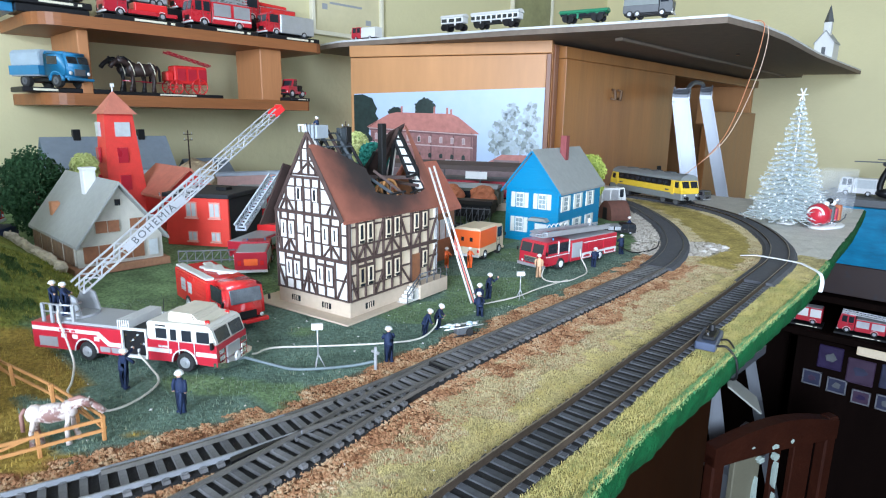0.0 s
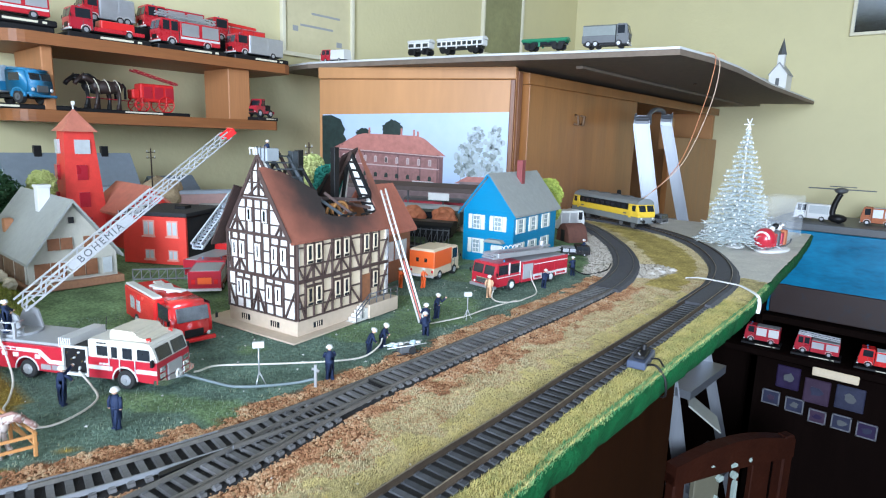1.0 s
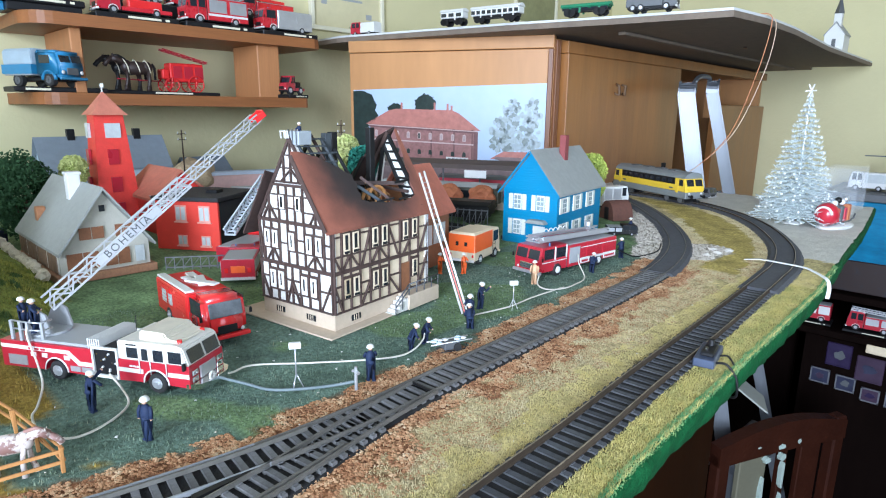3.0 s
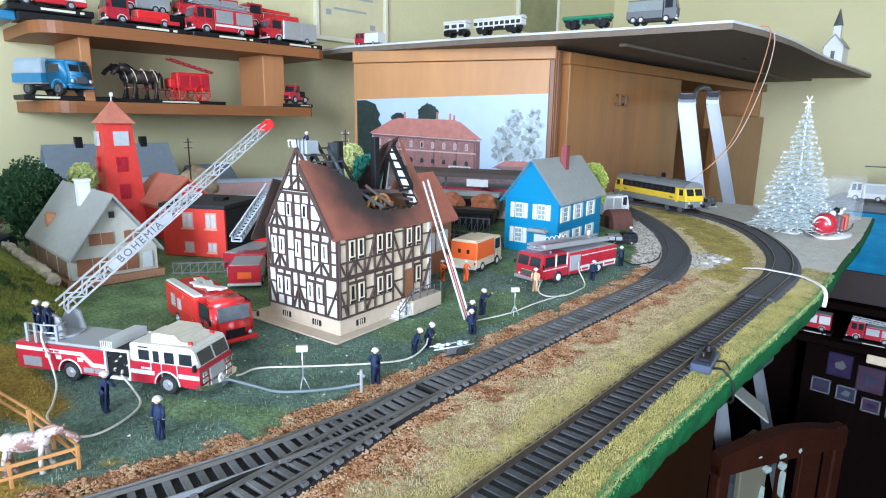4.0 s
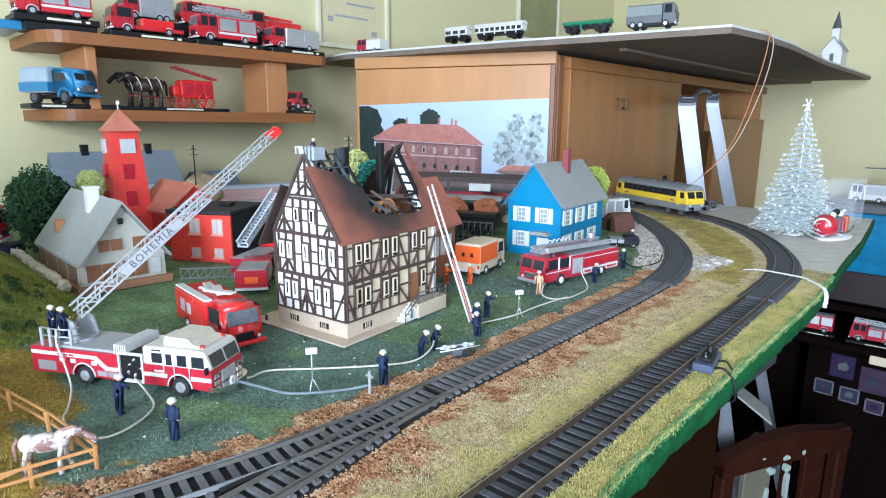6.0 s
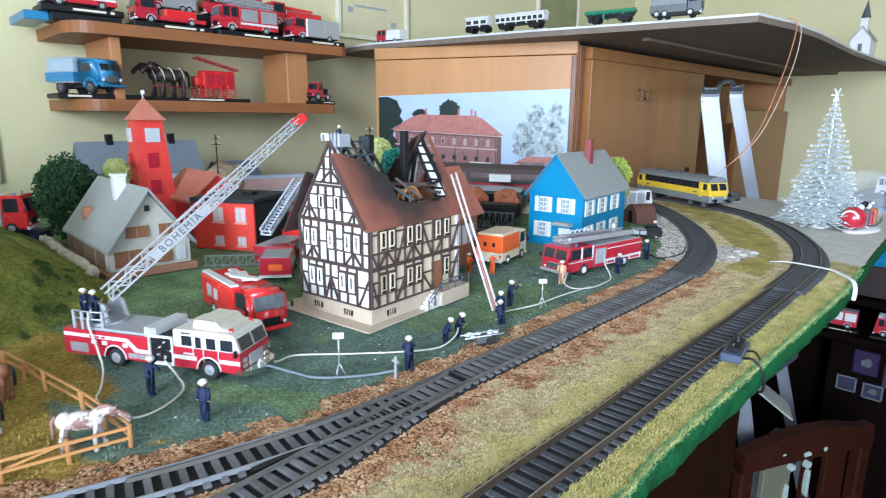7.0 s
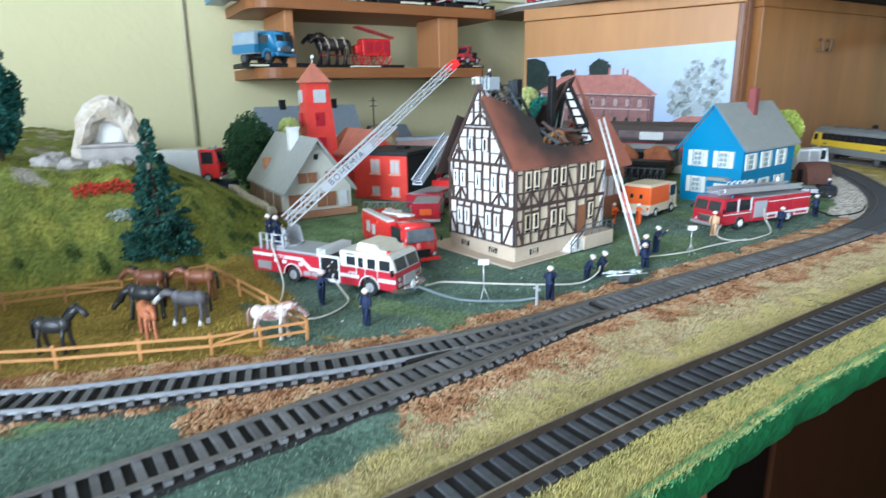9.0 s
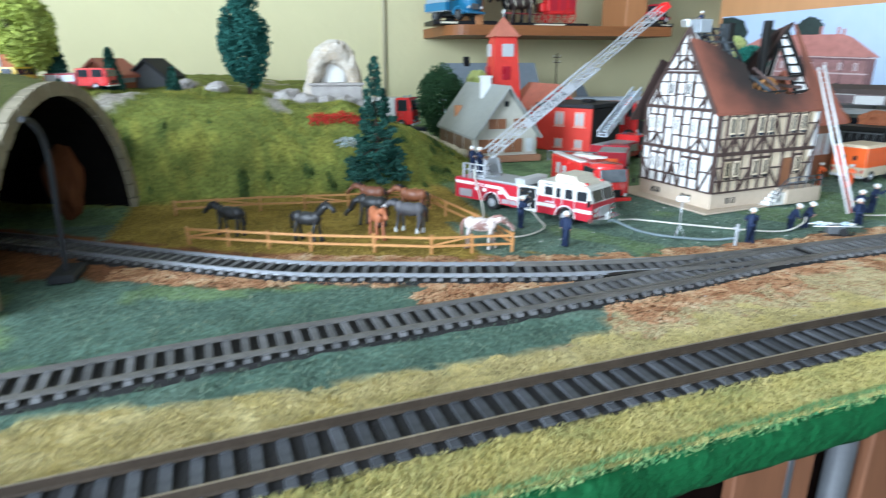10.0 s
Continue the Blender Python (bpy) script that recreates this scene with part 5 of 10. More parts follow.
        d = Vector((rng.uniform(-1, 1), rng.uniform(-1, 1), rng.uniform(-0.5, 0.8))).normalized() * rng.uniform(0.005, 0.011)
        timber("charred_beam", c - d, c + d, 0.0010, 0.0013, rng.choice([M_BLACK, M_CHAR, M_BEAM, M_ARCH]))
    for c, r in (((-0.017, 0.060, 0.078), 0.0085), ((-0.020, 0.056, 0.077), 0.0075)):
        bm = B()
        tube(bm, [(c[0], c[1] + r * math.cos(a), c[2] + r * math.sin(a)) for a in [math.pi * k / 10 for k in range(11)]], 0.0012, 6)
        part("charred_beam", bm, M_ARCH, t, "ochre curved timber")
    for k in range(4):
        timber("charred_beam", (-0.013 - 0.001 * k, 0.058 + 0.0045 * k, E + 0.003), (-0.016, 0.056 + 0.006 * k, E + 0.014 - 0.002 * k), 0.0013, 0.0013, M_ARCH, "ochre scorched strut")
    for y, top, m in ((0.036, A + 0.0022, M_BLACK), (0.0305, A + 0.0015, blue_char), (0.073, A + 0.0045, M_BLACK)):
        bm = B()
        box(bm, -W * 0.53, -W * 0.465, y - 0.0026, y + 0.0026, E, top, 0.0003)
        part("chimney", bm, m, t, "soot-black chimney stump")
    cage = mat("blue_grey_cage", (0.30, 0.33, 0.35), 0.5)
    bm = B()
    box(bm, -W / 2 - 0.002, -W / 2 + 0.0085, 0.000, 0.0105, A - 0.005, A + 0.0036, 0.0004)
    basket = part("rescue_basket", bm, cage, t, "blue-grey rescue basket on the ridge")
    for x in (-0.0005, 0.0030, 0.0066):
        bm = B()
        box(bm, -W / 2 + x - 0.0003, -W / 2 + x + 0.0003, -0.0006, 0.0, A - 0.005, A + 0.0046)
        part("basket_post", bm, M_GREY_DK, basket)
    for k in range(2):
        bm = B()
        tube(bm, [(-W / 2 - 0.003 - 0.0015 * k, -0.001 - 0.0015 * k, A - 0.001), (-W / 2 - 0.003 - 0.0015 * k, -0.0015 - 0.0015 * k, A + 0.0034), (-W / 2 + 0.0005, -0.002 - 0.0015 * k, A + 0.0034), (-W / 2 + 0.0005, -0.0015 - 0.0015 * k, A - 0.001)], 0.0007, 6)
        part("basket_rail", bm, M_WHITE, t, "white basket rail")


half_timbered_house()


M_IVORY = mat("ivory_shutter", (0.62, 0.63, 0.56), 0.5, vary=0.08, scale=300)
M_PANE = mat("grey_green_pane", (0.26, 0.32, 0.33), 0.2, vary=0.35, scale=260)


def blue_house():
    W, L, E, A = 0.0625, 0.1165, 0.0585, 0.0975
    t = thing("blue_house", "bright blue clapboard house with white shutters and a grey roof", "house", pose(-0.3149, 0.5716, 0, 0, 0, 7.6))
    g = [(-W, 0), (0, 0), (0, E), (-W / 2, A), (-W, E)]
    bm = B()
    prism(bm, g, 0.0, L, "y")
    part("wall", bm, M_BLUE_WALL, t, "bright blue clapboard wall")
    for i in range(19):
        z = 0.003 + i * 0.003
        for a in ((-W + 0.001, -0.001, -0.0004, 0.0), (-0.0001, 0.0004, 0.001, L - 0.001)):
            bm = B()
            box(bm, *a, z, z + 0.0022)
            part("clapboard", bm, M_BLUE_WALL, t)
    for x in (-W, -0.0022):
        bm = B()
        box(bm, x - 0.0003, x + 0.0025, -0.0007, 0.0, 0, E)
        part("corner_board", bm, M_BLUE_WALL, t)
    slope = (A - E) / (W / 2)
    for sign in (-1, 1):
        bm = B()
        ov = 0.004
        pts = [(-W / 2 + sign * (W / 2 + ov), E - ov * slope), (-W / 2, A), (-W / 2, A + 0.0024), (-W / 2 + sign * (W / 2 + ov), E - ov * slope + 0.0024)]
        prism(bm, pts, -0.005, L + 0.005, "y")
        part("roof_slope", bm, M_ROOF_GREY, t, "grey shingle roof slope")
        bm = B()
        prism(bm, [(p[0] + sign * 0.0006, p[1] - 0.0012) for p in pts], -0.0062, -0.0051, "y")
        part("barge_board", bm, M_BLUE_WALL, t, "light blue barge board")
    bm = B()
    box(bm, -W / 2 + 0.004, -W / 2 + 0.011, 0.056, 0.065, A - 0.012, A + 0.016, 0.0004)
    part("chimney", bm, mat("dark_red_chimney", (0.22, 0.05, 0.05), 0.7), t, "dark red chimney")

    def shuttered(fm, s, z, w=0.0095, h=0.0165):
        bm = B()
        box(bm, s - w / 2, s + w / 2, -0.0009, 0, z - h / 2, z + h / 2, 0.0002)
        bmesh.ops.transform(bm, matrix=fm, verts=bm.verts)
        win = part("window", bm, M_WHITE, t, "white shuttered window")
        for k in (-1, 1):
            bm = B()
            box(bm, s + k * w * 0.84 - w * 0.25, s + k * w * 0.84 + w * 0.25, -0.0015, 0, z - h / 2, z + h / 2, 0.0002)
            bmesh.ops.transform(bm, matrix=fm, verts=bm.verts)
            part("shutter", bm, M_IVORY, win)
        for i in (0, 1):
            for j in (0, 1, 2):
                bm = B()
                x0, z0 = s - w * 0.4 + i * w * 0.43, z - h * 0.42 + j * h * 0.29
                box(bm, x0, x0 + w * 0.36, -0.0011, -0.0006, z0, z0 + h * 0.24)
                bmesh.ops.transform(bm, matrix=fm, verts=bm.verts)
                part("pane", bm, M_PANE, win)

    gm, lm = pose(-W, 0, 0), pose(0, 0, 0, 0, 0, 90)
    for s in (W * 0.27, W * 0.70):
        shuttered(gm, s, 0.045)
    shuttered(gm, W * 0.27, 0.018)
    for s in (L * 0.14, L * 0.42, L * 0.72):
        shuttered(lm, s, 0.043, 0.0105)
        shuttered(lm, s, 0.016, 0.0105)
    bm = B()
    box(bm, -W * 0.42, -W * 0.20, -0.001, 0, 0.0, 0.021)
    part("door", bm, M_WHITE, t, "white front door")
    bm = B()
    prism(bm, [(-W * 0.52, 0.0245), (-W * 0.14, 0.0245), (-W * 0.20, 0.028), (-W * 0.46, 0.028)], -0.009, 0.0, "y")
    part("porch_roof", bm, M_ROOF_GREY, t)


blue_house()


M_PLANK = mat("grey_brown_plank", (0.17, 0.105, 0.06), 0.7, vary=0.25, scale=300)


def cottage():
    t = thing("grey_cottage", "grey plastered cottage with a steep pale grey roof", "house", pose(-0.5178, 0.176, 0))
    L, W, E, A = 0.125, 0.068, 0.027, 0.073
    prof = [(0, 0.0), (W, 0.0), (W, E), (W / 2, A), (0, E)]
    bm = B()
    prism(bm, prof, -L, 0.0, "x")
    part("wall", bm, M_COTTAGE, t)
    bm = B()
    box(bm, -L - 0.004, 0.005, -0.004, W + 0.004, 0.0, 0.0065, 0.0004)
    part("brick_base", bm, mat("dull_brick", (0.32, 0.16, 0.085), 0.8, vary=0.25, scale=400, bump=0.3), t, "orange-brown brick base")
    sl = (A - E) / (W / 2)
    ov = 0.0025
    for sign in (-1, 1):
        e = W / 2 + sign * (W / 2 + ov)
        bm = B()
        prism(bm, [(e, E - ov * sl), (W / 2, A + 0.0005), (W / 2, A + 0.003), (e, E - ov * sl + 0.0025)], -L - 0.008, 0.010, "x")
        part("roof_slope", bm, M_ROOF_GREY, t, "pale grey roof slope")
    bm = B()
    box(bm, -0.052, -0.042, W * 0.34, W * 0.34 + 0.010, 0.055, 0.084, 0.0006)
    box(bm, -0.0528, -0.0412, W * 0.34 - 0.0008, W * 0.34 + 0.0108, 0.082, 0.0845, 0.0004)
    part("chimney", bm, M_WHITE, t, "white chimney")
    bm = B()
    box(bm, -0.094, -0.086, 0.007, 0.0145, 0.034, 0.0515, 0.0008)
    part("dormer", bm, mat("orange_brown_brick", (0.40, 0.18, 0.08), 0.7, vary=0.25, scale=300), t, "small orange-brown dormer")
    gm = pose(0, 0, 0, 0, 0, 90)

    def opening(fm, s, z, w, h, m=M_WOOD_PANEL, kids=2):
        bm = B()
        box(bm, s - w / 2, s + w / 2, -0.001, 0.0003, z - h / 2, z + h / 2)
        bmesh.ops.transform(bm, matrix=fm, verts=bm.verts)
        win = part("window", bm, M_COTTAGE, t, "window with brown wooden shutters")
        for i in range(kids):
            bm = B()
            x0 = s - w / 2 + w * i / kids
            box(bm, x0 + 0.0004, x0 + w / kids - 0.0004, -0.0017, -0.0009, z - h / 2 + 0.0004, z + h / 2 - 0.0004)
            bmesh.ops.transform(bm, matrix=fm, verts=bm.verts)
            part("shutter", bm, m, win)

    opening(gm, W * 0.36, 0.0385, 0.019, 0.0105)
    opening(gm, W * 0.72, 0.0385, 0.014, 0.0105)
    opening(gm, W * 0.5, 0.058, 0.005, 0.006, M_WIN, 1)
    opening(gm, W * 0.24, 0.0165, 0.024, 0.0145)
    opening(gm, W * 0.62, 0.0165, 0.020, 0.0145)
    opening(gm, W * 0.88, 0.0165, 0.008, 0.0145, M_WINLIGHT, 1)
    sm = pose(-L, 0, 0)
    for s, w in ((L * 0.11, 0.024), (L * 0.36, 0.030), (L * 0.62, 0.028), (L * 0.87, 0.026)):
        opening(sm, s, 0.0160, w, 0.0165, M_PLANK, 3)


cottage()


def fire_station():
    t = thing("fire_station", "red fire station with a tall hose tower", "building", pose(-0.70, 0.262, 0))
    bm = B()
    pts0, pts1 = [(-0.050, 0.003), (-0.014, 0.003), (-0.014, 0.05), (-0.050, 0.05)], [(-0.0465, 0.011), (-0.023, 0.011), (-0.023, 0.041), (-0.0465, 0.041)]
    lo, hi = [bm.verts.new((x, y, 0)) for x, y in pts0], [bm.verts.new((x, y, 0.131)) for x, y in pts1]
    bm.faces.new(lo[::-1]), bm.faces.new(hi)
    for i in range(4):
        bm.faces.new((lo[i], lo[(i + 1) % 4], hi[(i + 1) % 4], hi[i]))
    tower = part("tower", bm, M_RED_WALL, t, "tapering red hose tower")
    bm = B()
    c = (-0.035, 0.026)
    base = [bm.verts.new((c[0] + a * 0.0180, c[1] + b * 0.0188, 0.1300)) for a, b in ((-1, -1), (1, -1), (1, 1), (-1, 1))]
    mid = [bm.verts.new((c[0] + a * 0.0155, c[1] + b * 0.0150, 0.134)) for a, b in ((-1, -1), (1, -1), (1, 1), (-1, 1))]
    tip = bm.verts.new((c[0], c[1], 0.156))
    bm.faces.new(base[::-1])
    for i in range(4):
        bm.faces.new((base[i], base[(i + 1) % 4], mid[(i + 1) % 4], mid[i]))
        bm.faces.new((mid[i], mid[(i + 1) % 4], tip))
    part("tower_roof", bm, M_ROOF_RED, t, "pyramid roof in faded red")
    for i, (z, h, m) in enumerate(((0.113, 0.016, M_WINLIGHT), (0.084, 0.017, M_RED_DK), (0.053, 0.017, M_RED_DK), (0.025, 0.015, M_RED_DK))):
        k = 0.009 * z / 0.137
        bm = B()
        box(bm, -0.0145 - k, -0.0125 - k, 0.020, 0.031 if i else 0.036, z - h / 2, z + h / 2)
        part("window", bm, m, t)
        bm = B()
        box(bm, -0.043, -0.034, 0.0 + k - 0.0008, 0.002 + k, z - h / 2, z + h / 2)
        part("window", bm, m, t)
    bm = B()
    cyl(bm, (c[0], c[1], 0.155), (c[0], c[1], 0.164), 0.0008)
    box(bm, c[0] - 0.004, c[0] + 0.006, c[1] - 0.0005, c[1] + 0.0005, 0.160, 0.164)
    part("siren", bm, M_WHITE, t, "small white siren on the spire")
    # hall with a red tiled roof
    prof = [(0.045, 0.0), (0.105, 0.0), (0.105, 0.042), (0.075, 0.068), (0.045, 0.042)]
    bm = B()
    prism(bm, prof, -0.05, 0.035, "x")
    part("hall_wall", bm, M_RED_WALL, t)
    for sign in (-1, 1):
        e = 0.075 + sign * 0.035
        bm = B()
        prism(bm, [(e, 0.0375), (0.075, 0.068), (0.075, 0.071), (e, 0.0405)], -0.055, 0.040, "x")
        part("hall_roof", bm, M_ROOF_RED, t, "faded red tiled roof slope")
    for y in (0.066, 0.074, 0.082):
        bm = B()
        box(bm, 0.0352, 0.0362, y - 0.0025, y + 0.0025, 0.038, 0.050)
        part("window", bm, M_WINLIGHT, t)
    for y in (0.052, 0.058):
        bm = B()
        bar(bm, (0.036, y, 0.0), (0.036, y - 0.012, 0.045), 0.001, 0.001)
        part("ladder_rail", bm, M_SILVER, t)


fire_station()


def red_hall():
    """The flat-roofed red hall behind the fire engines."""
    t = thing("red_flat_roof_hall", "orange-red hall with a black felt flat roof", "building", pose(-0.5378, 0.3179, 0, 0, 0, 33))
    bm = B()
    box(bm, -0.069, 0.0, 0.0, 0.003, 0, 0.049, 0.0003)
    part("wall", bm, mat("orange_red_wall", (0.72, 0.055, 0.035), 0.5, vary=0.1, scale=120), t)
    bm = B()
    box(bm, -0.069, -0.0002, 0.0032, 0.072, 0, 0.0485, 0.0004)
    part("end_wall", bm, M_ROOF_BLACK, t, "black boarded wall")
    bm = B()
    box(bm, -0.071, 0.002, -0.002, 0.075, 0.0492, 0.0535, 0.0006)
    part("roof", bm, M_ROOF_BLACK, t, "black felt roof")
    bm = B()
    box(bm, -0.03, -0.018, 0.03, 0.042, 0.0535, 0.057, 0.0004)
    part("roof_vent", bm, M_BLACK, t)
    pink = mat("pink_window_frame", (0.75, 0.35, 0.28), 0.5)
    for x, z, w, h in ((-0.0145, 0.037, 0.012, 0.016), (-0.0145, 0.010, 0.010, 0.010), (-0.040, 0.037, 0.012, 0.016), (-0.040, 0.010, 0.010, 0.010)):
        bm = B()
        box(bm, x - w / 2, x + w / 2, -0.0008, 0.0, z - h / 2, z + h / 2)
        win = part("window", bm, pink, t, "pale framed window")
        for k in (-1, 1):
            bm = B()
            box(bm, x + k * w * 0.23 - w * 0.17, x + k * w * 0.23 + w * 0.17, -0.0011, -0.0008, z - h * 0.4, z + h * 0.4)
            part("pane", bm, M_WINLIGHT, win)
        bm = B()
        box(bm, x - w * 0.6, x + w * 0.6, -0.0022, 0.0, z - h / 2 - 0.0012, z - h / 2)
        part("sill", bm, pink, win)


red_hall()


# ---- vehicles ----
def wheel(parent, x, y, r, w, side, rim=M_SILVER):
    bm = B()
    s = 0.5 * w
    rings = [(-s, r * 0.62), (-s, r * 0.9), (-s * 0.7, r), (s * 0.7, r), (s, r * 0.9), (s, r * 0.62)]
    seg = 16
    vs = [[bm.verts.new((x + rr * math.cos(2 * math.pi * i / seg), y + yy, r + rr * math.sin(2 * math.pi * i / seg))) for i in range(seg)] for yy, rr in rings]
    for a, b in zip(vs, vs[1:]):
        for i in range(seg):
            bm.faces.new((a[i], b[i], b[(i + 1) % seg], a[(i + 1) % seg]))
    bm.faces.new(vs[0]), bm.faces.new(vs[-1][::-1])
    bmesh.ops.recalc_face_normals(bm, faces=bm.faces)
    tyre = part("wheel", bm, M_TYRE, parent, "black rubber wheel")
    bm = B()
    yo = y + side * s
    cyl(bm, (x, yo - side * 0.0002, r), (x, yo + side * r * 0.06, r), r * 0.6, r * 0.52, 12)
    cyl(bm, (x, yo + side * r * 0.05, r), (x, yo + side * r * 0.2, r), r * 0.26, r * 0.2, 8)
    part("rim", bm, rim, tyre)


def panel(parent, name, x0, x1, y, z0, z1, side, material, t=0.0004, label="", m=None):
    bm = B()
    box(bm, x0, x1, *(sorted((y, y + side * t))), z0, z1)
    if m is not None:
        bmesh.ops.transform(bm, matrix=m, verts=bm.verts)
    return part(name, bm, material, parent, label)


def lorry(name, label, m, L, W, H, cab=0.28, cab_mat=M_RED, body_mat=M_RED, cab_low=None, body="box", body_h=0.9, axles=(0.3, -0.28), wheel_r=0.14, shutters=2, shutter_mat=M_SILVER, stripe=None,
          bumper=M_WHITE, bonnet=0.0, beacons=True, stand=None, soft_edge=0.022, screen=None, load_mat=None, category="toy truck", roof_load="", group="", crew=False, rim=M_SILVER, roof_mat=None):
    """A model lorry: front to +x, standing on z = 0 (or on a black display stand)."""
    t = thing(name, label, category, m, group)
    base = 0.0
    if stand:
        base = stand
        st = tagged(new("display_stand"), "black plastic display stand with a white name strip", "display stand", group="display stands")
        st.matrix_basis = m.copy()
        bm = B()
        box(bm, -L * 0.56, L * 0.56, -W * 0.75, W * 0.75, 0, stand, stand * 0.15)
        part("base", bm, M_BLACK, st)
        for s in (-1, 1):
            for a, b in ((-0.42, -0.36), (-0.3, 0.15)):
                panel(st, "label_bar", L * a, L * b, s * W * 0.75, stand * 0.35, stand * 0.7, s, M_PALE)
        t.matrix_basis = m @ Matrix.Translation((0, 0, stand))
    r = wheel_r * H
    z0 = r * 0.95
    xf, xb = L / 2, -L / 2
    xc = xf - cab * L
    bm = B()
    box(bm, xb + L * 0.02, xf - L * 0.03, -W * 0.36, W * 0.36, z0 * 0.75, z0 * 1.35, H * 0.01)
    part("chassis", bm, M_BLACK, t)
    for a in axles:
        for s in (-1, 1):
            wheel(t, a * L, s * (W / 2 - W * 0.09), r, W * 0.2, s, rim)
    zc = H * 0.93
    zm = z0 + (zc - z0) * 0.48
    sl = H * 0.10
    bx = bonnet * L
    prof = [(xc, z0), (xf, z0), (xf, zm)] + ([(xf - bx, zm * 1.05)] if bx else []) + [(xf - bx - sl, zc), (xc, zc)]
    bm = B()
    prism(bm, prof, -W * 0.48, W * 0.48, "y")
    bmesh.ops.bevel(bm, geom=list(bm.edges), offset=H * soft_edge, segments=2 if soft_edge < 0.05 else 4, affect="EDGES")
    for f in bm.faces:
        f.smooth = soft_edge > 0.05
    c = part("cab", bm, cab_mat, t)
    if cab_low:
        for s in (-1, 1):
            panel(t, "cab_side", xc + L * 0.01, xf - bx - L * 0.015, s * W * 0.48, z0 * 1.1, zm * 0.98, s, cab_low)
        bm = B()
        box(bm, xf - 0.0001, xf + 0.0005, -W * 0.45, W * 0.45, z0 * 1.1, zm * 0.98)
        part("cab_front", bm, cab_low, t)
    # windscreen halves on the slanting front
    ang = math.atan2(sl, zc - zm)
    for s in (-1, 1) if screen is None else (0,):
        bm = B()
        hh = (zc - zm) / math.cos(ang)
        half = W * (0.19 if s else 0.37)
        box(bm, -0.0006, 0.0005, s * W * 0.225 - half, s * W * 0.225 + half, hh * 0.08, hh * 0.80, 0.0004 if s == 0 else 0)
        bmesh.ops.transform(bm, matrix=Matrix.Translation((xf - bx, 0, zm)) @ Matrix.Rotation(-ang, 4, "Y"), verts=bm.verts)
        part("windscreen", bm, screen or M_WIN, t)
    n = 2 if crew or cab > 0.3 else 1
    span = (xf - bx - sl * 1.1) - (xc + L * 0.012)
    for s in (-1, 1):
        for i in range(n):
            a = xc + L * 0.012 + span * i / n
            panel(t, "side_window", a + span * 0.08 / n, a + span * 0.86 / n, s * W * 0.48, zm * 1.04, zc * 0.93, s, M_WIN)
        panel(t, "door_handle", xc + span * 0.15, xc + span * 0.3, s * W * 0.48, zm * 0.86, zm * 0.9, s, M_CHROME)
        bm = B()
        ball(bm, (xf + 0.0001, s * W * 0.34, z0 + (zm - z0) * 0.28), H * 0.045, 0, 1, (0.5, 1, 1))
        part("headlight", bm, M_WHITE, t)
        for dx in (0.004, 0.5):
            panel(t, "door_seam", xc + span * dx + L * 0.004, xc + span * dx + L * 0.004 + max(0.0002, L * 0.004), s * W * 0.48, z0 * 1.15, zm * 1.02, s, M_GREY_DK, 0.0003)
        bm = B()
        tube(bm, [(xf - bx - sl * 0.6, s * W * 0.48, zm * 1.25), (xf - bx - sl * 0.2, s * W * 0.56, zm * 1.25), (xf - bx - sl * 0.2, s * W * 0.56, zm * 1.05)], H * 0.008, 5)
        box(bm, xf - bx - sl * 0.2 - H * 0.008, xf - bx - sl * 0.2 + H * 0.008, s * W * 0.56 - W * 0.03, s * W * 0.56 + W * 0.03, zm * 1.02, zm * 1.22)
        part("mirror", bm, M_BLACK, t)
        if category == "model truck":
            for a in axles:
                bm = B()
                tube(bm, [(a * L + r * 1.18 * math.cos(q), s * W * 0.485, r + r * 1.18 * math.sin(q)) for q in [math.pi * k / 8 for k in range(9)]], r * 0.11, 5)
                part("wheel_arch", bm, M_WHITE, t, "white wheel arch")
        if beacons:
            bm = B()
            cyl(bm, (xc + cab * L * 0.5, s * W * 0.3, zc), (xc + cab * L * 0.5, s * W * 0.3, zc + H * 0.06), H * 0.03, H * 0.024, 8)
            part("beacon", bm, M_BLUE, t, "blue beacon")
    bm = B()
    box(bm, xf - L * 0.02, xf + L * 0.018, -W * 0.5, W * 0.5, z0 * 0.75, z0 * 1.25, H * 0.012)
    part("bumper", bm, bumper, t)
    bm = B()
    box(bm, xf, xf + H * 0.008, -W * 0.22, W * 0.22, z0 + (zm - z0) * 0.2, z0 + (zm - z0) * 0.62)
    part("grille", bm, M_BLACK, t)
    zb = H * body_h
    xe = xc - L * 0.012
    if body == "box":
        bm = B()
        box(bm, xb, xe, -W / 2, W / 2, z0, zb, H * 0.015)
        part("body", bm, body_mat, t)
        bl = xe - xb
        for s in (-1, 1):
            for i in range(shutters):
                a, b = xb + bl * (i + 0.08) / shutters, xb + bl * (i + 0.92) / shutters
                sh = panel(t, "shutter", a, b, s * W / 2, z0 + (zb - z0) * 0.36, zb - H * 0.06, s, shutter_mat)
                for k in range(5):
                    z = z0 + (zb - z0) * 0.36 + (zb - H * 0.06 - z0 - (zb - z0) * 0.36) * (k + 0.5) / 5
                    panel(sh, "slat", a, b, s * (W / 2 + 0.0004), z - H * 0.008, z + H * 0.008, s, shutter_mat, 0.0002)
            if stripe:
                panel(t, "stripe", xb + L * 0.01, xe - L * 0.01, s * W / 2, z0 + (zb - z0) * 0.2, z0 + (zb - z0) * 0.30, s, stripe)
        bm = B()
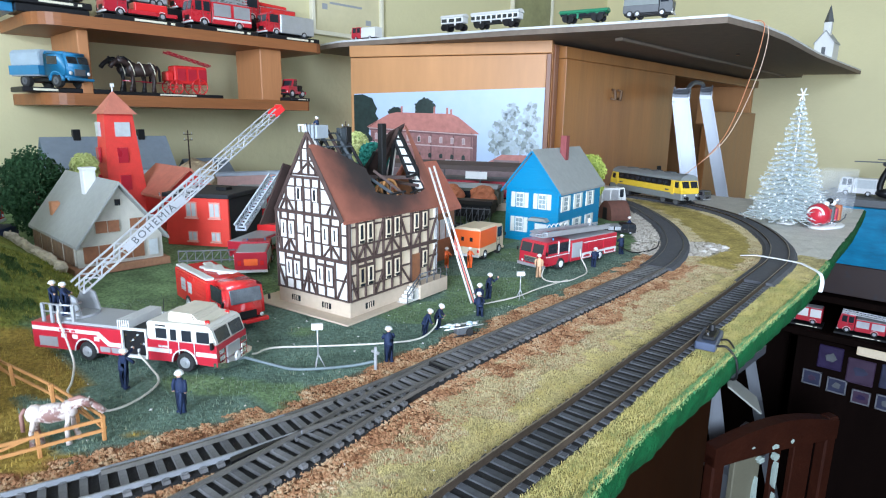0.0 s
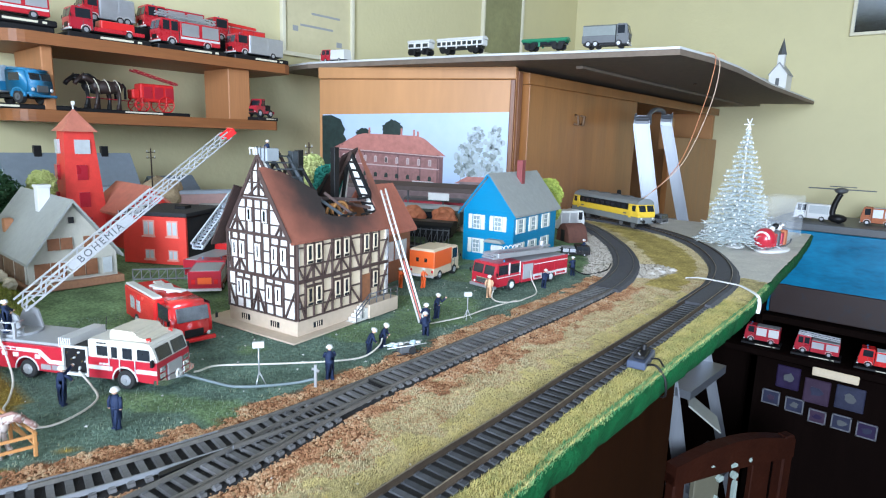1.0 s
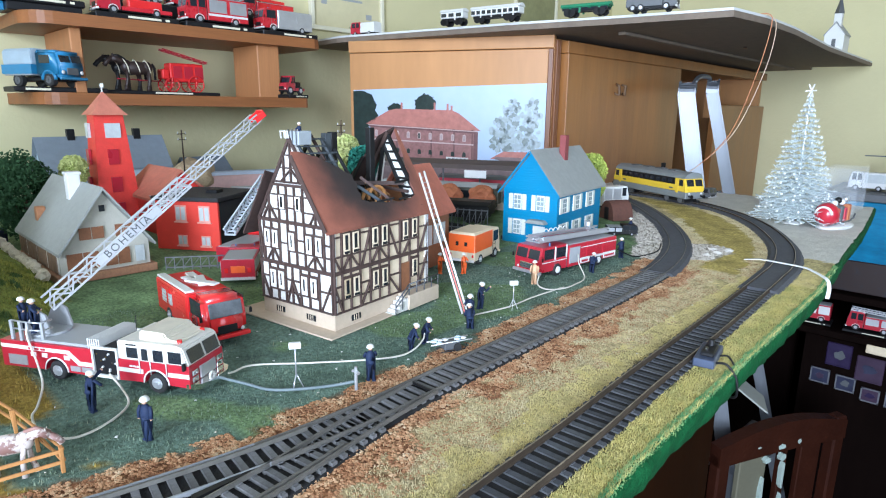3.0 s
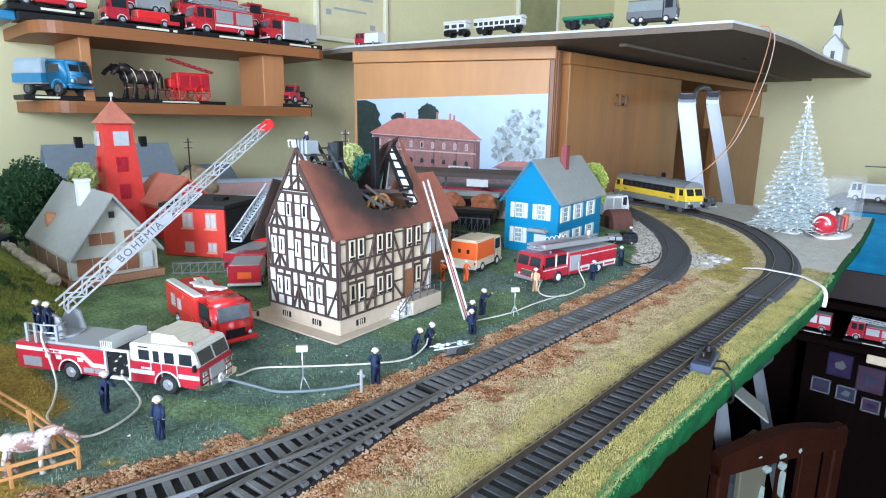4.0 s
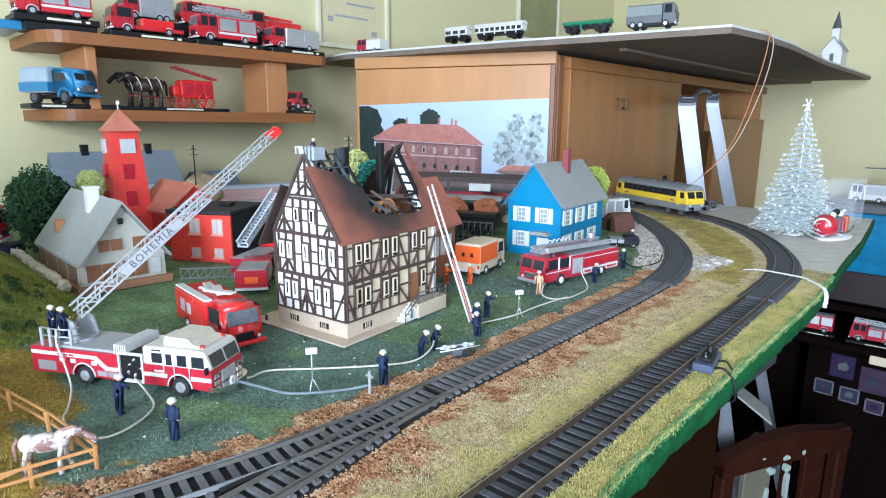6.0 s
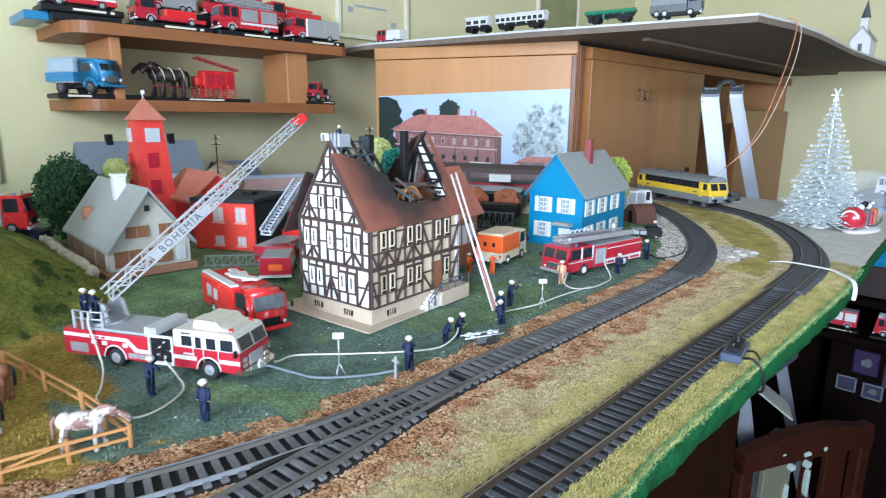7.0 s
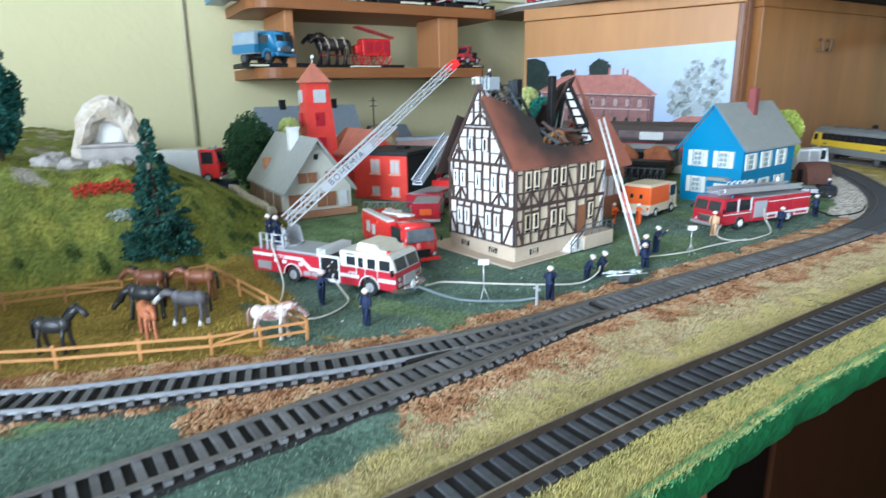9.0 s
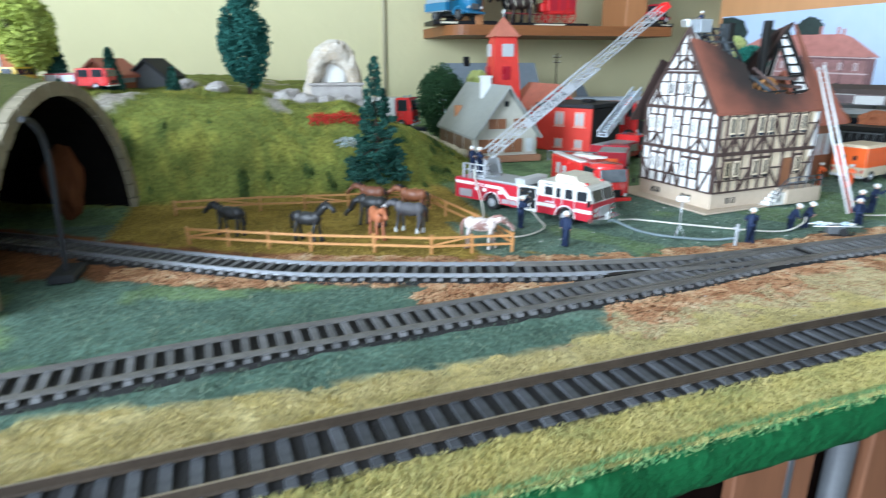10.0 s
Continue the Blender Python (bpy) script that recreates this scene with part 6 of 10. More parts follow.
        box(bm, xb + L * 0.02, xe - L * 0.02, -W * 0.44, W * 0.44, zb, zb + H * 0.02)
        part("roof_deck", bm, roof_mat or M_GREY, t)
    elif body == "flat":
        bm = B()
        box(bm, xb, xe, -W / 2, W / 2, z0, z0 + H * 0.14, H * 0.01)
        part("platform", bm, body_mat, t)
        bm = B()
        box(bm, xb + L * 0.12, xe - L * 0.1, -W * 0.36, W * 0.36, z0 + H * 0.14, z0 + H * 0.45, H * 0.05, seg=2)
        part("load", bm, load_mat or M_ORANGE, t, "equipment on the platform")
    elif body == "tarp":
        bm = B()
        box(bm, xb, xe, -W / 2, W / 2, z0 * 1.3, z0 + H * 0.34, H * 0.01)
        part("drop_sides", bm, body_mat, t)
        bm = B()
        prism(bm, [(-W * 0.48, z0 + H * 0.34), (W * 0.48, z0 + H * 0.34), (W * 0.48, zb * 0.95), (W * 0.3, zb * 1.03), (-W * 0.3, zb * 1.03), (-W * 0.48, zb * 0.95)], xb + L * 0.01, xe - L * 0.01, "x")
        part("tarpaulin", bm, roof_mat or M_GREY, t)
    if roof_load == "ladder":
        truss_ladder(t, (xb + L * 0.02, 0, zb + H * 0.12), (xf - L * 0.05, 0, zb + H * 0.2), W * 0.46, H * 0.11, 12, bold=1.3)
    if roof_load == "hoses":
        for k in (-1, 0, 1):
            bm = B()
            cyl(bm, (xb + L * 0.05, k * W * 0.25, zb + H * 0.09), (xe + L * 0.1, k * W * 0.25, zb + H * 0.09), H * 0.05, H * 0.05, 8)
            part("hose_roll", bm, M_WHITE, t)
    if roof_load == "boom":
        bm = B()
        bar(bm, (xb + L * 0.1, 0, zb + H * 0.12), (xf - L * 0.08, 0, zb + H * 0.2), W * 0.22, H * 0.12)
        part("boom", bm, M_RED, t, "telescopic crane boom")
    return t


def truss_ladder(parent, p0, p1, w, h, n, material=None, tip=None, name="ladder", bold=1.0):
    """A rescue ladder: two lattice sides and rungs between p0 and p1."""
    material = material or M_SILVER
    p0, p1 = Vector(p0), Vector(p1)
    d = (p1 - p0).normalized()
    side = d.cross(Vector((0, 0, 1))).normalized()
    up = side.cross(d).normalized()
    thick = max(0.0005, w * 0.085) * bold
    lad = None
    for s in (-1, 1):
        bm = B()
        o = side * (s * w / 2)
        bar(bm, p0 + o, p1 + o, thick, thick, 0, up)
        bar(bm, p0 + o + up * h, p1 + o + up * h, thick, thick, 0, up)
        for i in range(n):
            a, b = p0.lerp(p1, i / n), p0.lerp(p1, (i + 1) / n)
            bar(bm, a + o + (up * h if i % 2 else Vector()), b + o + (Vector() if i % 2 else up * h), thick * 0.8, thick * 0.8, 0, side)
        q = part("ladder_side" if lad else name, bm, material, lad or parent, "silver lattice ladder" if not lad else "")
        lad = lad or q
    for i in range(n + 1):
        bm = B()
        c = p0.lerp(p1, i / n)
        bar(bm, c - side * w / 2, c + side * w / 2, thick * 0.8, thick * 0.8, 0, up)
        part("rung", bm, material, lad)
    if tip:
        bm = B()
        a = p1 - d * h * 0.6
        for s in (-1, 1):
            bar(bm, a + side * s * w / 2 + up * h * 0.5, p1 + d * h * 1.0 + side * s * w / 2 + up * h * 0.45, thick * 1.1, h * 0.8, 0, up)
        bar(bm, p1 + d * h - side * w / 2 + up * h * 0.5, p1 + d * h + side * w / 2 + up * h * 0.5, thick, h, 0, up)
        part("ladder_tip", bm, tip, lad, "red ladder tip")
    return lad


def pumper_engine():
    """The large American-style ladder engine in the foreground."""
    m = pose(-0.311, 0.1486, 0, 0, 0, 30.2) @ Matrix.Scale(0.945, 4)
    t = thing("ladder_fire_engine", "red fire engine with a white cab top and raised silver ladder", "fire engine", m)
    W, r = 0.029, 0.0056
    for x in (0.038, -0.025):
        for s in (-1, 1):
            wheel(t, x, s * (W / 2 - 0.0029), r, 0.0055, s, M_SILVER)
    bm = B()
    box(bm, -0.060, 0.056, -0.010, 0.010, 0.004, 0.0075, 0.0004)
    part("chassis", bm, M_BLACK, t)

    def arch_profile(x0, x1, z0, z1, xw):
        pts = [(x0, z0)]
        if x0 < xw < x1:
            for i in range(9):
                a = math.pi - math.pi * i / 8
                pts.append((xw + 0.0072 * math.cos(a), max(z0, 0.0056 + 0.0072 * math.sin(a))))
        return pts + [(x1, z0), (x1, z1), (x0, z1)]

    bm = B()
    prism(bm, arch_profile(-0.061, -0.0012, 0.0052, 0.0205, -0.025), -W / 2, W / 2, "y")
    part("rear_body", bm, M_RED_DK, t, "dark red rear body")
    bm = B()
    box(bm, -0.045, 0.002, -W / 2 + 0.001, W / 2 - 0.001, 0.0205, 0.0222, 0.0005)
    part("hose_bed", bm, M_GREY, t, "grey ribbed hose bed cover")
    for i in range(6):
        bm = B()
        box(bm, -0.004 + 0.0014 * i, -0.0034 + 0.0014 * i, -W / 2 + 0.001, W / 2 - 0.001, 0.0205, 0.0262)
        part("hose_divider", bm, M_WHITE, t)
    bm = B()
    box(bm, -0.0010, 0.0145, -W / 2 + 0.0015, W / 2 - 0.0015, 0.0065, 0.0215)
    part("pump_panel", bm, M_BLACK, t, "black pump panel full of fittings")
    rng = random.Random(3)
    for s in (-1, 1):
        for i in range(10):
            x, z = 0.0012 + rng.random() * 0.0115, 0.008 + rng.random() * 0.012
            bm = B()
            cyl(bm, (x, s * (W / 2 - 0.0016), z), (x, s * (W / 2 - 0.0006), z), 0.0006, 0.0005, 8)
            part("gauge", bm, M_WHITE if i % 3 else M_CHROME, t)
        for a in ((-0.0012, 0.0150, 0.0052, 0.0068), (-0.0012, 0.0150, 0.0213, 0.0226), (-0.0012, -0.0002, 0.0068, 0.0213), (0.0141, 0.0152, 0.0068, 0.0213)):
            panel(t, "panel_frame", a[0], a[1], s * (W / 2 - 0.001), a[2], a[3], s, M_WHITE, 0.0012)
        # white band that steps down behind the cab
        for a, b, c, d in ((-0.0605, -0.017, 0.0163, 0.0184),):
            panel(t, "stripe", a, b, s * W / 2, c, d, s, M_WHITE)
        bm = B()
        prism(bm, [(-0.017, 0.0163), (-0.010, 0.0105), (-0.0015, 0.0105), (-0.0015, 0.0128), (-0.0088, 0.0128), (-0.0155, 0.0184), (-0.017, 0.0184)], s * W / 2, s * (W / 2 + 0.0004), "y")
        part("stripe", bm, M_WHITE, t)
        for a, b in ((-0.0565, -0.044), (-0.0155, -0.0090), (-0.0082, -0.0020)):
            panel(t, "locker", a, b, s * W / 2, 0.0068, 0.0098 if a > -0.02 else 0.0125, s, M_SILVER)
        for x in (-0.041, -0.0335, -0.019):
            panel(t, "marker_panel", x, x + 0.0035, s * W / 2, 0.0128, 0.0152, s, mat("pale_red_marker", (0.72, 0.30, 0.27), 0.4) if x > -0.04 and s > 0 else M_WHITE)
        for a, b in ((-0.0325, -0.0175), (0.0305, 0.0455)):
            bm = B()
            xw = -0.025 if a < 0 else 0.038
            tube(bm, [(xw + 0.0076 * math.cos(q), s * (W / 2 + 0.0001), 0.0056 + 0.0076 * math.sin(q)) for q in [math.pi * k / 10 for k in range(11)]], 0.0005, 5)
            part("wheel_arch", bm, M_WHITE, t)
        for k in range(3):
            panel(t, "lettering_bar", -0.042 + 0.004 * k, -0.039 + 0.004 * k, s * (W / 2 + 0.0004), 0.0168, 0.0179, s, M_RED_DK, 0.0002)
    # cab
    bm = B()
    prism(bm, arch_profile(0.0155, 0.058, 0.0052, 0.0172, 0.038), -W / 2, W / 2, "y")
    part("cab_lower", bm, M_RED_DK, t, "dark red lower cab")
    bm = B()
    prism(bm, [(0.0155, 0.0172), (0.0580, 0.0172), (0.0548, 0.0265), (0.052, 0.0276), (0.0155, 0.0276)], -W / 2, W / 2, "y")
    bmesh.ops.bevel(bm, geom=[e for e in bm.edges], offset=0.0007, segments=2, affect="EDGES")
    part("cab_upper", bm, mat("cream_white_cab", (0.62, 0.60, 0.54), 0.4, vary=0.06), t, "creamy white upper cab")
    bm = B()
    prism(bm, [(0.0265, 0.0274), (0.0520, 0.0274), (0.0500, 0.0290), (0.044, 0.0296), (0.0425, 0.0326), (0.0275, 0.0330)], -W / 2 + 0.003, W / 2 - 0.003, "y")
    bmesh.ops.bevel(bm, geom=[e for e in bm.edges], offset=0.0008, segments=2, affect="EDGES")
    part("raised_roof", bm, mat("ivory_roof", (0.62, 0.57, 0.46), 0.5), t, "ivory raised cab roof")
    for s in (-1, 1):
        for x0, x1, z0, z1 in ((0.0215, 0.0280, 0.0188, 0.0244), (0.0305, 0.0340, 0.0182, 0.0244), (0.0375, 0.0432, 0.0182, 0.0244), (0.0465, 0.0540, 0.0182, 0.0244)):
            panel(t, "side_window", x0, x1, s * W / 2, z0, z1, s, M_WIN)
        panel(t, "side_vent", 0.0215, 0.0275, s * W / 2, 0.0256, 0.0263, s, M_BLACK)
        panel(t, "stripe", 0.0155, 0.0305, s * W / 2, 0.0105, 0.0128, s, M_WHITE)
        panel(t, "stripe", 0.0455, 0.058, s * W / 2, 0.0105, 0.0128, s, M_WHITE)
        for k in range(3):
            panel(t, "lettering_bar", 0.0225 + 0.0022 * k, 0.0243 + 0.0022 * k, s * (W / 2 + 0.0001), 0.0136, 0.0146, s, M_WHITE, 0.0003)
        for x in (0.0290, 0.0355, 0.0450):
            bm = B()
            tube(bm, [(x, s * (W / 2 + 0.0006), 0.0105), (x, s * (W / 2 + 0.0006), 0.0190)], 0.0003, 5)
            part("grab_rail", bm, M_WHITE, t)
        bm = B()
        box(bm, 0.0555, 0.0570, *sorted((s * (W / 2 + 0.0005), s * (W / 2 + 0.0025))), 0.0155, 0.0195, 0.0003)
        part("mirror", bm, M_BLACK, t)
        bm = B()
        hh = 0.0098
        box(bm, -0.0002, 0.0005, s * 0.0066 - 0.0056, s * 0.0066 + 0.0056, hh * 0.1, hh * 0.84)
        bmesh.ops.transform(bm, matrix=Matrix.Translation((0.058, 0, 0.0172)) @ Matrix.Rotation(-math.atan2(0.0032, 0.0093), 4, "Y"), verts=bm.verts)
        part("windscreen", bm, M_WIN, t)
        for z in (0.0092, 0.0128):
            bm = B()
            box(bm, 0.058, 0.0588, s * 0.0105 - 0.0026, s * 0.0105 + 0.0026, z - 0.0014, z + 0.0014, 0.0002)
            part("headlight", bm, M_CHROME, t)
        bm = B()
        cyl(bm, (0.05, s * 0.0095, 0.0275), (0.05, s * 0.0095, 0.0292), 0.0014, 0.0013, 10)
        part("beacon", bm, M_RED, t, "red beacon")
    bm = B()
    box(bm, 0.058, 0.0592, -0.0065, 0.0065, 0.0078, 0.0145, 0.0003)
    part("grille", bm, M_SILVER, t, "silver grille")
    bm = B()
    prism(bm, [(0.056, -0.0150), (0.0625, -0.0125), (0.0655, -0.007), (0.0655, 0.007), (0.0625, 0.0125), (0.056, 0.0150)], 0.0045, 0.0075, "z")
    part("bumper", bm, M_CHROME, t, "broad chrome bumper")
    bm = B()
    tube(bm, [(0.0640, -0.0045 + 0.0018 * math.cos(a), 0.0092 + 0.0018 * math.sin(a)) for a in [2 * math.pi * k / 10 for k in range(11)]], 0.0007, 6)
    part("hose_coil", bm, M_WHITE, t)
    bm = B()
    cyl(bm, (0.0158, 0, 0.0275), (0.0155, 0.001, 0.036), 0.0002, 0.0002, 5)
    part("aerial", bm, M_BLACK, t)
    # turntable, control cage and raised ladder
    bm = B()
    cyl(bm, (-0.042, 0, 0.0205), (-0.042, 0, 0.0235), 0.0115, 0.0115, 24)
    turn = part("turntable", bm, M_GREY, t, "grey turntable")
    for y in (-0.007, 0.007):
        bm = B()
        prism(bm, [(-0.052, 0.0235), (-0.033, 0.0235), (-0.036, 0.034), (-0.041, 0.0365), (-0.046, 0.034)], y - 0.0006, y + 0.0006, "y")
        part("ladder_bracket", bm, M_GREY, turn)
    for z in (0.027, 0.0315):
        bm = B()
        tube(bm, [(-0.054, -0.0125, z), (-0.042, -0.0135, z), (-0.0335, -0.0125, z), (-0.0335, -0.006, z)], 0.0005, 5)
        part("cage_rail", bm, M_SILVER, turn)
    for x, y in ((-0.054, -0.0125), (-0.0475, -0.013), (-0.042, -0.0135), (-0.0335, -0.0125)):
        bm = B()
        box(bm, x - 0.0009, x + 0.0009, y - 0.0006, y + 0.0006, 0.0205, 0.0315)
        part("cage_post", bm, M_GREY, turn)
    inv = m.inverted()
    base, tip = inv @ Vector((-0.3415, 0.130, 0.0345)), inv @ LADDER_TIP
    p = base.lerp(tip, 0.62)
    truss_ladder(t, base, p, 0.0115, 0.0062, 16, M_SILVER)
    q = base.lerp(tip, 0.36)
    truss_ladder(t, q + Vector((0, 0, 0.0014)), tip + Vector((0, 0, 0.0014)), 0.0088, 0.0048, 18, M_SILVER, M_RED)
    # lettering along the ladder side that faces the room
    d = (tip - base).normalized()
    side = d.cross(Vector((0, 0, 1))).normalized()
    up = side.cross(d).normalized()
    c = base.lerp(tip, 0.335) + side * 0.0064 + up * 0.0031
    bm = B()
    a, b = base.lerp(tip, 0.20) + side * 0.0061 + up * 0.0031, base.lerp(tip, 0.48) + side * 0.0061 + up * 0.0031
    bar(bm, a, b, 0.0003, 0.0046, 0, up)
    part("nameplate", bm, M_SILVER, t)
    rot = Matrix((d, up, side)).transposed().to_4x4()
    text_part("lettering", "BOHEMIA", 0.0062, M_GREY_DK, t, Matrix.Translation(c) @ rot, "dark grey capital letters")
    return t


LADDER_TIP = Vector((-0.3324, 0.2515, 0.1297))
pumper_engine()

van = lorry("fire_van", "bright red fire tender with white gear on its roof", pose(-0.3515, 0.2135, 0, 0, 0, -4), 0.084, 0.027, 0.0305, 0.30, axles=(0.30, -0.24), body_h=0.86, shutters=2, shutter_mat=M_RED,
            category="fire engine", bumper=M_RED, wheel_r=0.17, soft_edge=0.11, screen=mat("grey_windscreen", (0.13, 0.14, 0.15), 0.25, vary=0.4, scale=150), roof_mat=M_RED, beacons=False)
bm = B()
box(bm, -0.041, 0.012, -0.0130, -0.0075, 0.0268, 0.0282, 0.0003)
part("roof_ladder", bm, M_WHITE, van, "flat white ladder along the roof edge")
for k, (x, y, turn) in enumerate(((-0.012, 0.0015, 12), (-0.004, 0.0030, -14), (0.004, 0.0005, 26), (-0.020, 0.0040, -6))):
    bm = B()
    box(bm, -0.012, 0.012, -0.0030, 0.0030, 0.0270 + 0.0012 * (k % 3), 0.0284 + 0.0012 * (k % 3), 0.0005, pose(x, y, 0, 0, 0, turn))
    part("folded_hose", bm, M_WHITE, van, "flat bundle of white hose")
panel(van, "side_window", -0.030, -0.022, -0.0135, 0.0130, 0.0215, -1, M_WINLIGHT, 0.0006)
panel(van, "side_window", -0.018, -0.012, -0.0135, 0.0130, 0.0205, -1, M_WINLIGHT, 0.0006)
panel(van, "screen_wiper", 0.0395, 0.0402, -0.0003, 0.0165, 0.0235, 1, M_WHITE, 0.0006)
e1 = lorry("fire_engine", "dark red fire engine parked by the red hall", pose(-0.4475, 0.2940, 0, 0, 0, 144), 0.056, 0.0262, 0.0225, 0.34, cab_mat=M_RED_DK, body_mat=M_RED_DK, body_h=0.86, roof_mat=M_GREY, category="fire engine",
      wheel_r=0.17, bumper=M_SILVER)
panel(e1, "rear_panel", -0.0285, -0.0278, -0.0055, 0.0085, 0.0140, 1, M_ORANGE, 0.011, "orange rear panel")
panel(e1, "rear_bumper", -0.0300, -0.0278, -0.0135, 0.0028, 0.0048, 1, M_WHITE, 0.027, "white rear bumper")
for yy in (-0.0105, 0.0075):
    panel(e1, "tail_light", -0.0284, -0.0278, yy, 0.0085, 0.0125, 1, M_RED, 0.003)
e2 = lorry("ladder_fire_engine", "red fire engine with a silver ladder stowed on its roof", pose(-0.266, 0.516, 0, 0, 0, -96.5), 0.108, 0.030, 0.0285, 0.33, cab_mat=M_RED_DK, body_mat=M_RED_DK, stripe=M_WHITE, shutters=3,
           shutter_mat=M_RED_DK, axles=(0.29, -0.25), body_h=0.86, roof_load="ladder", category="fire engine", crew=True, wheel_r=0.19, bumper=M_SILVER, rim=M_WHITE)
for s in (-1, 1):
    panel(e2, "grey_panel", 0.002, 0.016, s * 0.0150, 0.0085, 0.0225, s, M_GREY, 0.0008)
    for a, b, z in ((-0.053, 0.0, 0.0205), (-0.053, 0.0, 0.0098), (0.020, 0.052, 0.0135)):
        panel(e2, "stripe", a, b, s * 0.0151, z, z + 0.0007, s, M_WHITE, 0.0007)
for s in (-1, 1):
    for a, b in ((-0.052, -0.034), (-0.012, 0.000)):
        for z in (0.0062, 0.0105):
            panel(e2, "locker_trim", a, b, s * 0.0151, z, z + 0.0008, s, M_WHITE, 0.0007)
        for x in (a, b - 0.0008):
            panel(e2, "locker_trim", x, x + 0.0008, s * 0.0151, 0.0070, 0.0105, s, M_WHITE, 0.0007)
    for x in (0.0195, 0.0345):
        panel(e2, "cab_pillar", x, x + 0.0012, s * 0.0146, 0.0150, 0.0262, s, M_WHITE, 0.0007)
    bm = B()
    bar(bm, (-0.045, s * 0.0085, 0.0298), (0.044, s * 0.0085, 0.0325), 0.0012, 0.0032)
    part("ladder_beam", bm, M_SILVER, e2, "broad silver ladder beam")
bm = B()
bar(bm, (-0.040, 0, 0.0282), (0.030, 0, 0.0306), 0.0090, 0.0016)
part("ladder_bed", bm, M_RED_DK, e2, "dark red ladder bed")
bm = B()
cyl(bm, (-0.040, -0.0085, 0.0240), (-0.040, -0.0085, 0.0365), 0.0028, 0.0028, 14)
part("water_tank", bm, M_SILVER, e2, "upright silver cylinder")
for k in range(5):
    bm = B()
    tube(bm, [(0.020 - 0.0065 * k + 0.0030 * math.cos(a), -0.0093, 0.0330 + 0.0030 * math.sin(a)) for a in [math.pi * q / 6 for q in range(7)]], 0.0005, 5)
    part("grab_loop", bm, M_WHITE, e2)
bm = B()
box(bm, 0.0542, 0.0552, -0.0075, 0.0075, 0.0078, 0.0128, 0.0004)
grille = part("front_grille", bm, M_CHROME, e2, "chrome grille")
for k in range(3):
    bm = B()
    box(bm, 0.0551, 0.0555, -0.0065, 0.0065, 0.0086 + 0.0014 * k, 0.0092 + 0.0014 * k)
    part("grille_bar", bm, M_GREY_DK, grille)
amb = lorry("ambulance_van", "cream ambulance van with an orange upper body", pose(-0.343, 0.477, 0, 0, 0, 104), 0.056, 0.0265, 0.031, 0.30, cab_mat=M_CREAM, body_mat=M_CREAM, shutters=0, body_h=0.98, roof_mat=M_CREAM,
            category="van", beacons=False, wheel_r=0.16, bumper=M_CREAM)
panel(amb, "rear_panel", -0.0284, -0.0279, -0.0130, 0.0130, 0.0288, 1, M_ORANGE, 0.0260, "orange rear panel")
panel(amb, "rear_bumper", -0.0292, -0.0279, -0.0130, 0.0040, 0.0062, 1, M_WHITE, 0.0260)
for sd in (-1, 1):
    panel(amb, "side_panel", -0.0279, 0.0085, sd * 0.01325, 0.0130, 0.0288, sd, M_ORANGE, 0.0005, "orange side panel")
    panel(amb, "tail_light", -0.0286, -0.0279, sd * 0.0115 - 0.0008, 0.0085, 0.0110, 1, M_RED, 0.0016)
for yy in (-0.0045, 0.0045):
    panel(amb, "rear_window", -0.0288, -0.0284, yy - 0.0014, 0.0185, 0.0222, 1, M_WIN, 0.0028)


def rear_ladder_engine():
    """A ladder engine behind the house; its grey ladder rises past the red hall."""
    m = pose(-0.497, 0.330, 0, 0, 0, 123)
    t = lorry("ladder_fire_engine", "red ladder engine with a raised pale grey ladder", m, 0.08, 0.027, 0.026, 0.3, cab_mat=M_RED, body_mat=M_RED_DK, body_h=0.7, category="fire engine", wheel_r=0.17)
    inv = m.inverted()
    truss_ladder(t, inv @ Vector((-0.4985, 0.3095, 0.0245)), inv @ Vector((-0.5440, 0.3760, 0.0660)), 0.0095, 0.0055, 18, mat("pale_blue_grey_ladder", (0.56, 0.61, 0.68), 0.4), bold=2.0)


rear_ladder_engine()


def leaning_ladder():
    t = thing("extension_ladder", "long white and red extension ladder leaning against the eaves", "ladder")
    a, b = Vector((-0.2440, 0.351, 0.001)), Vector((-0.2955, 0.3590, 0.0945))
    d = (b - a).normalized()
    s = d.cross(Vector((0.6, -1, 0))).normalized() * 0.0019
    for k in (-1, 1):
        bm = B()
        tube(bm, [a + s * k, b + s * k], 0.0008, 6)
        part("stile", bm, M_WHITE, t)
    bm = B()
    bar(bm, a, a.lerp(b, 0.45), 0.0009, 0.0007, 0, (0.6, -1, 0))
    part("centre_strip", bm, mat("faded_red", (0.50, 0.13, 0.11), 0.5), t, "red centre strip")
    for i in range(1, 13):
        bm = B()
        p = a.lerp(b, 0.5 + 0.5 * i / 13)
        tube(bm, [p - s, p + s], 0.0002, 5)
        part("rung", bm, M_SILVER, t)


leaning_ladder()


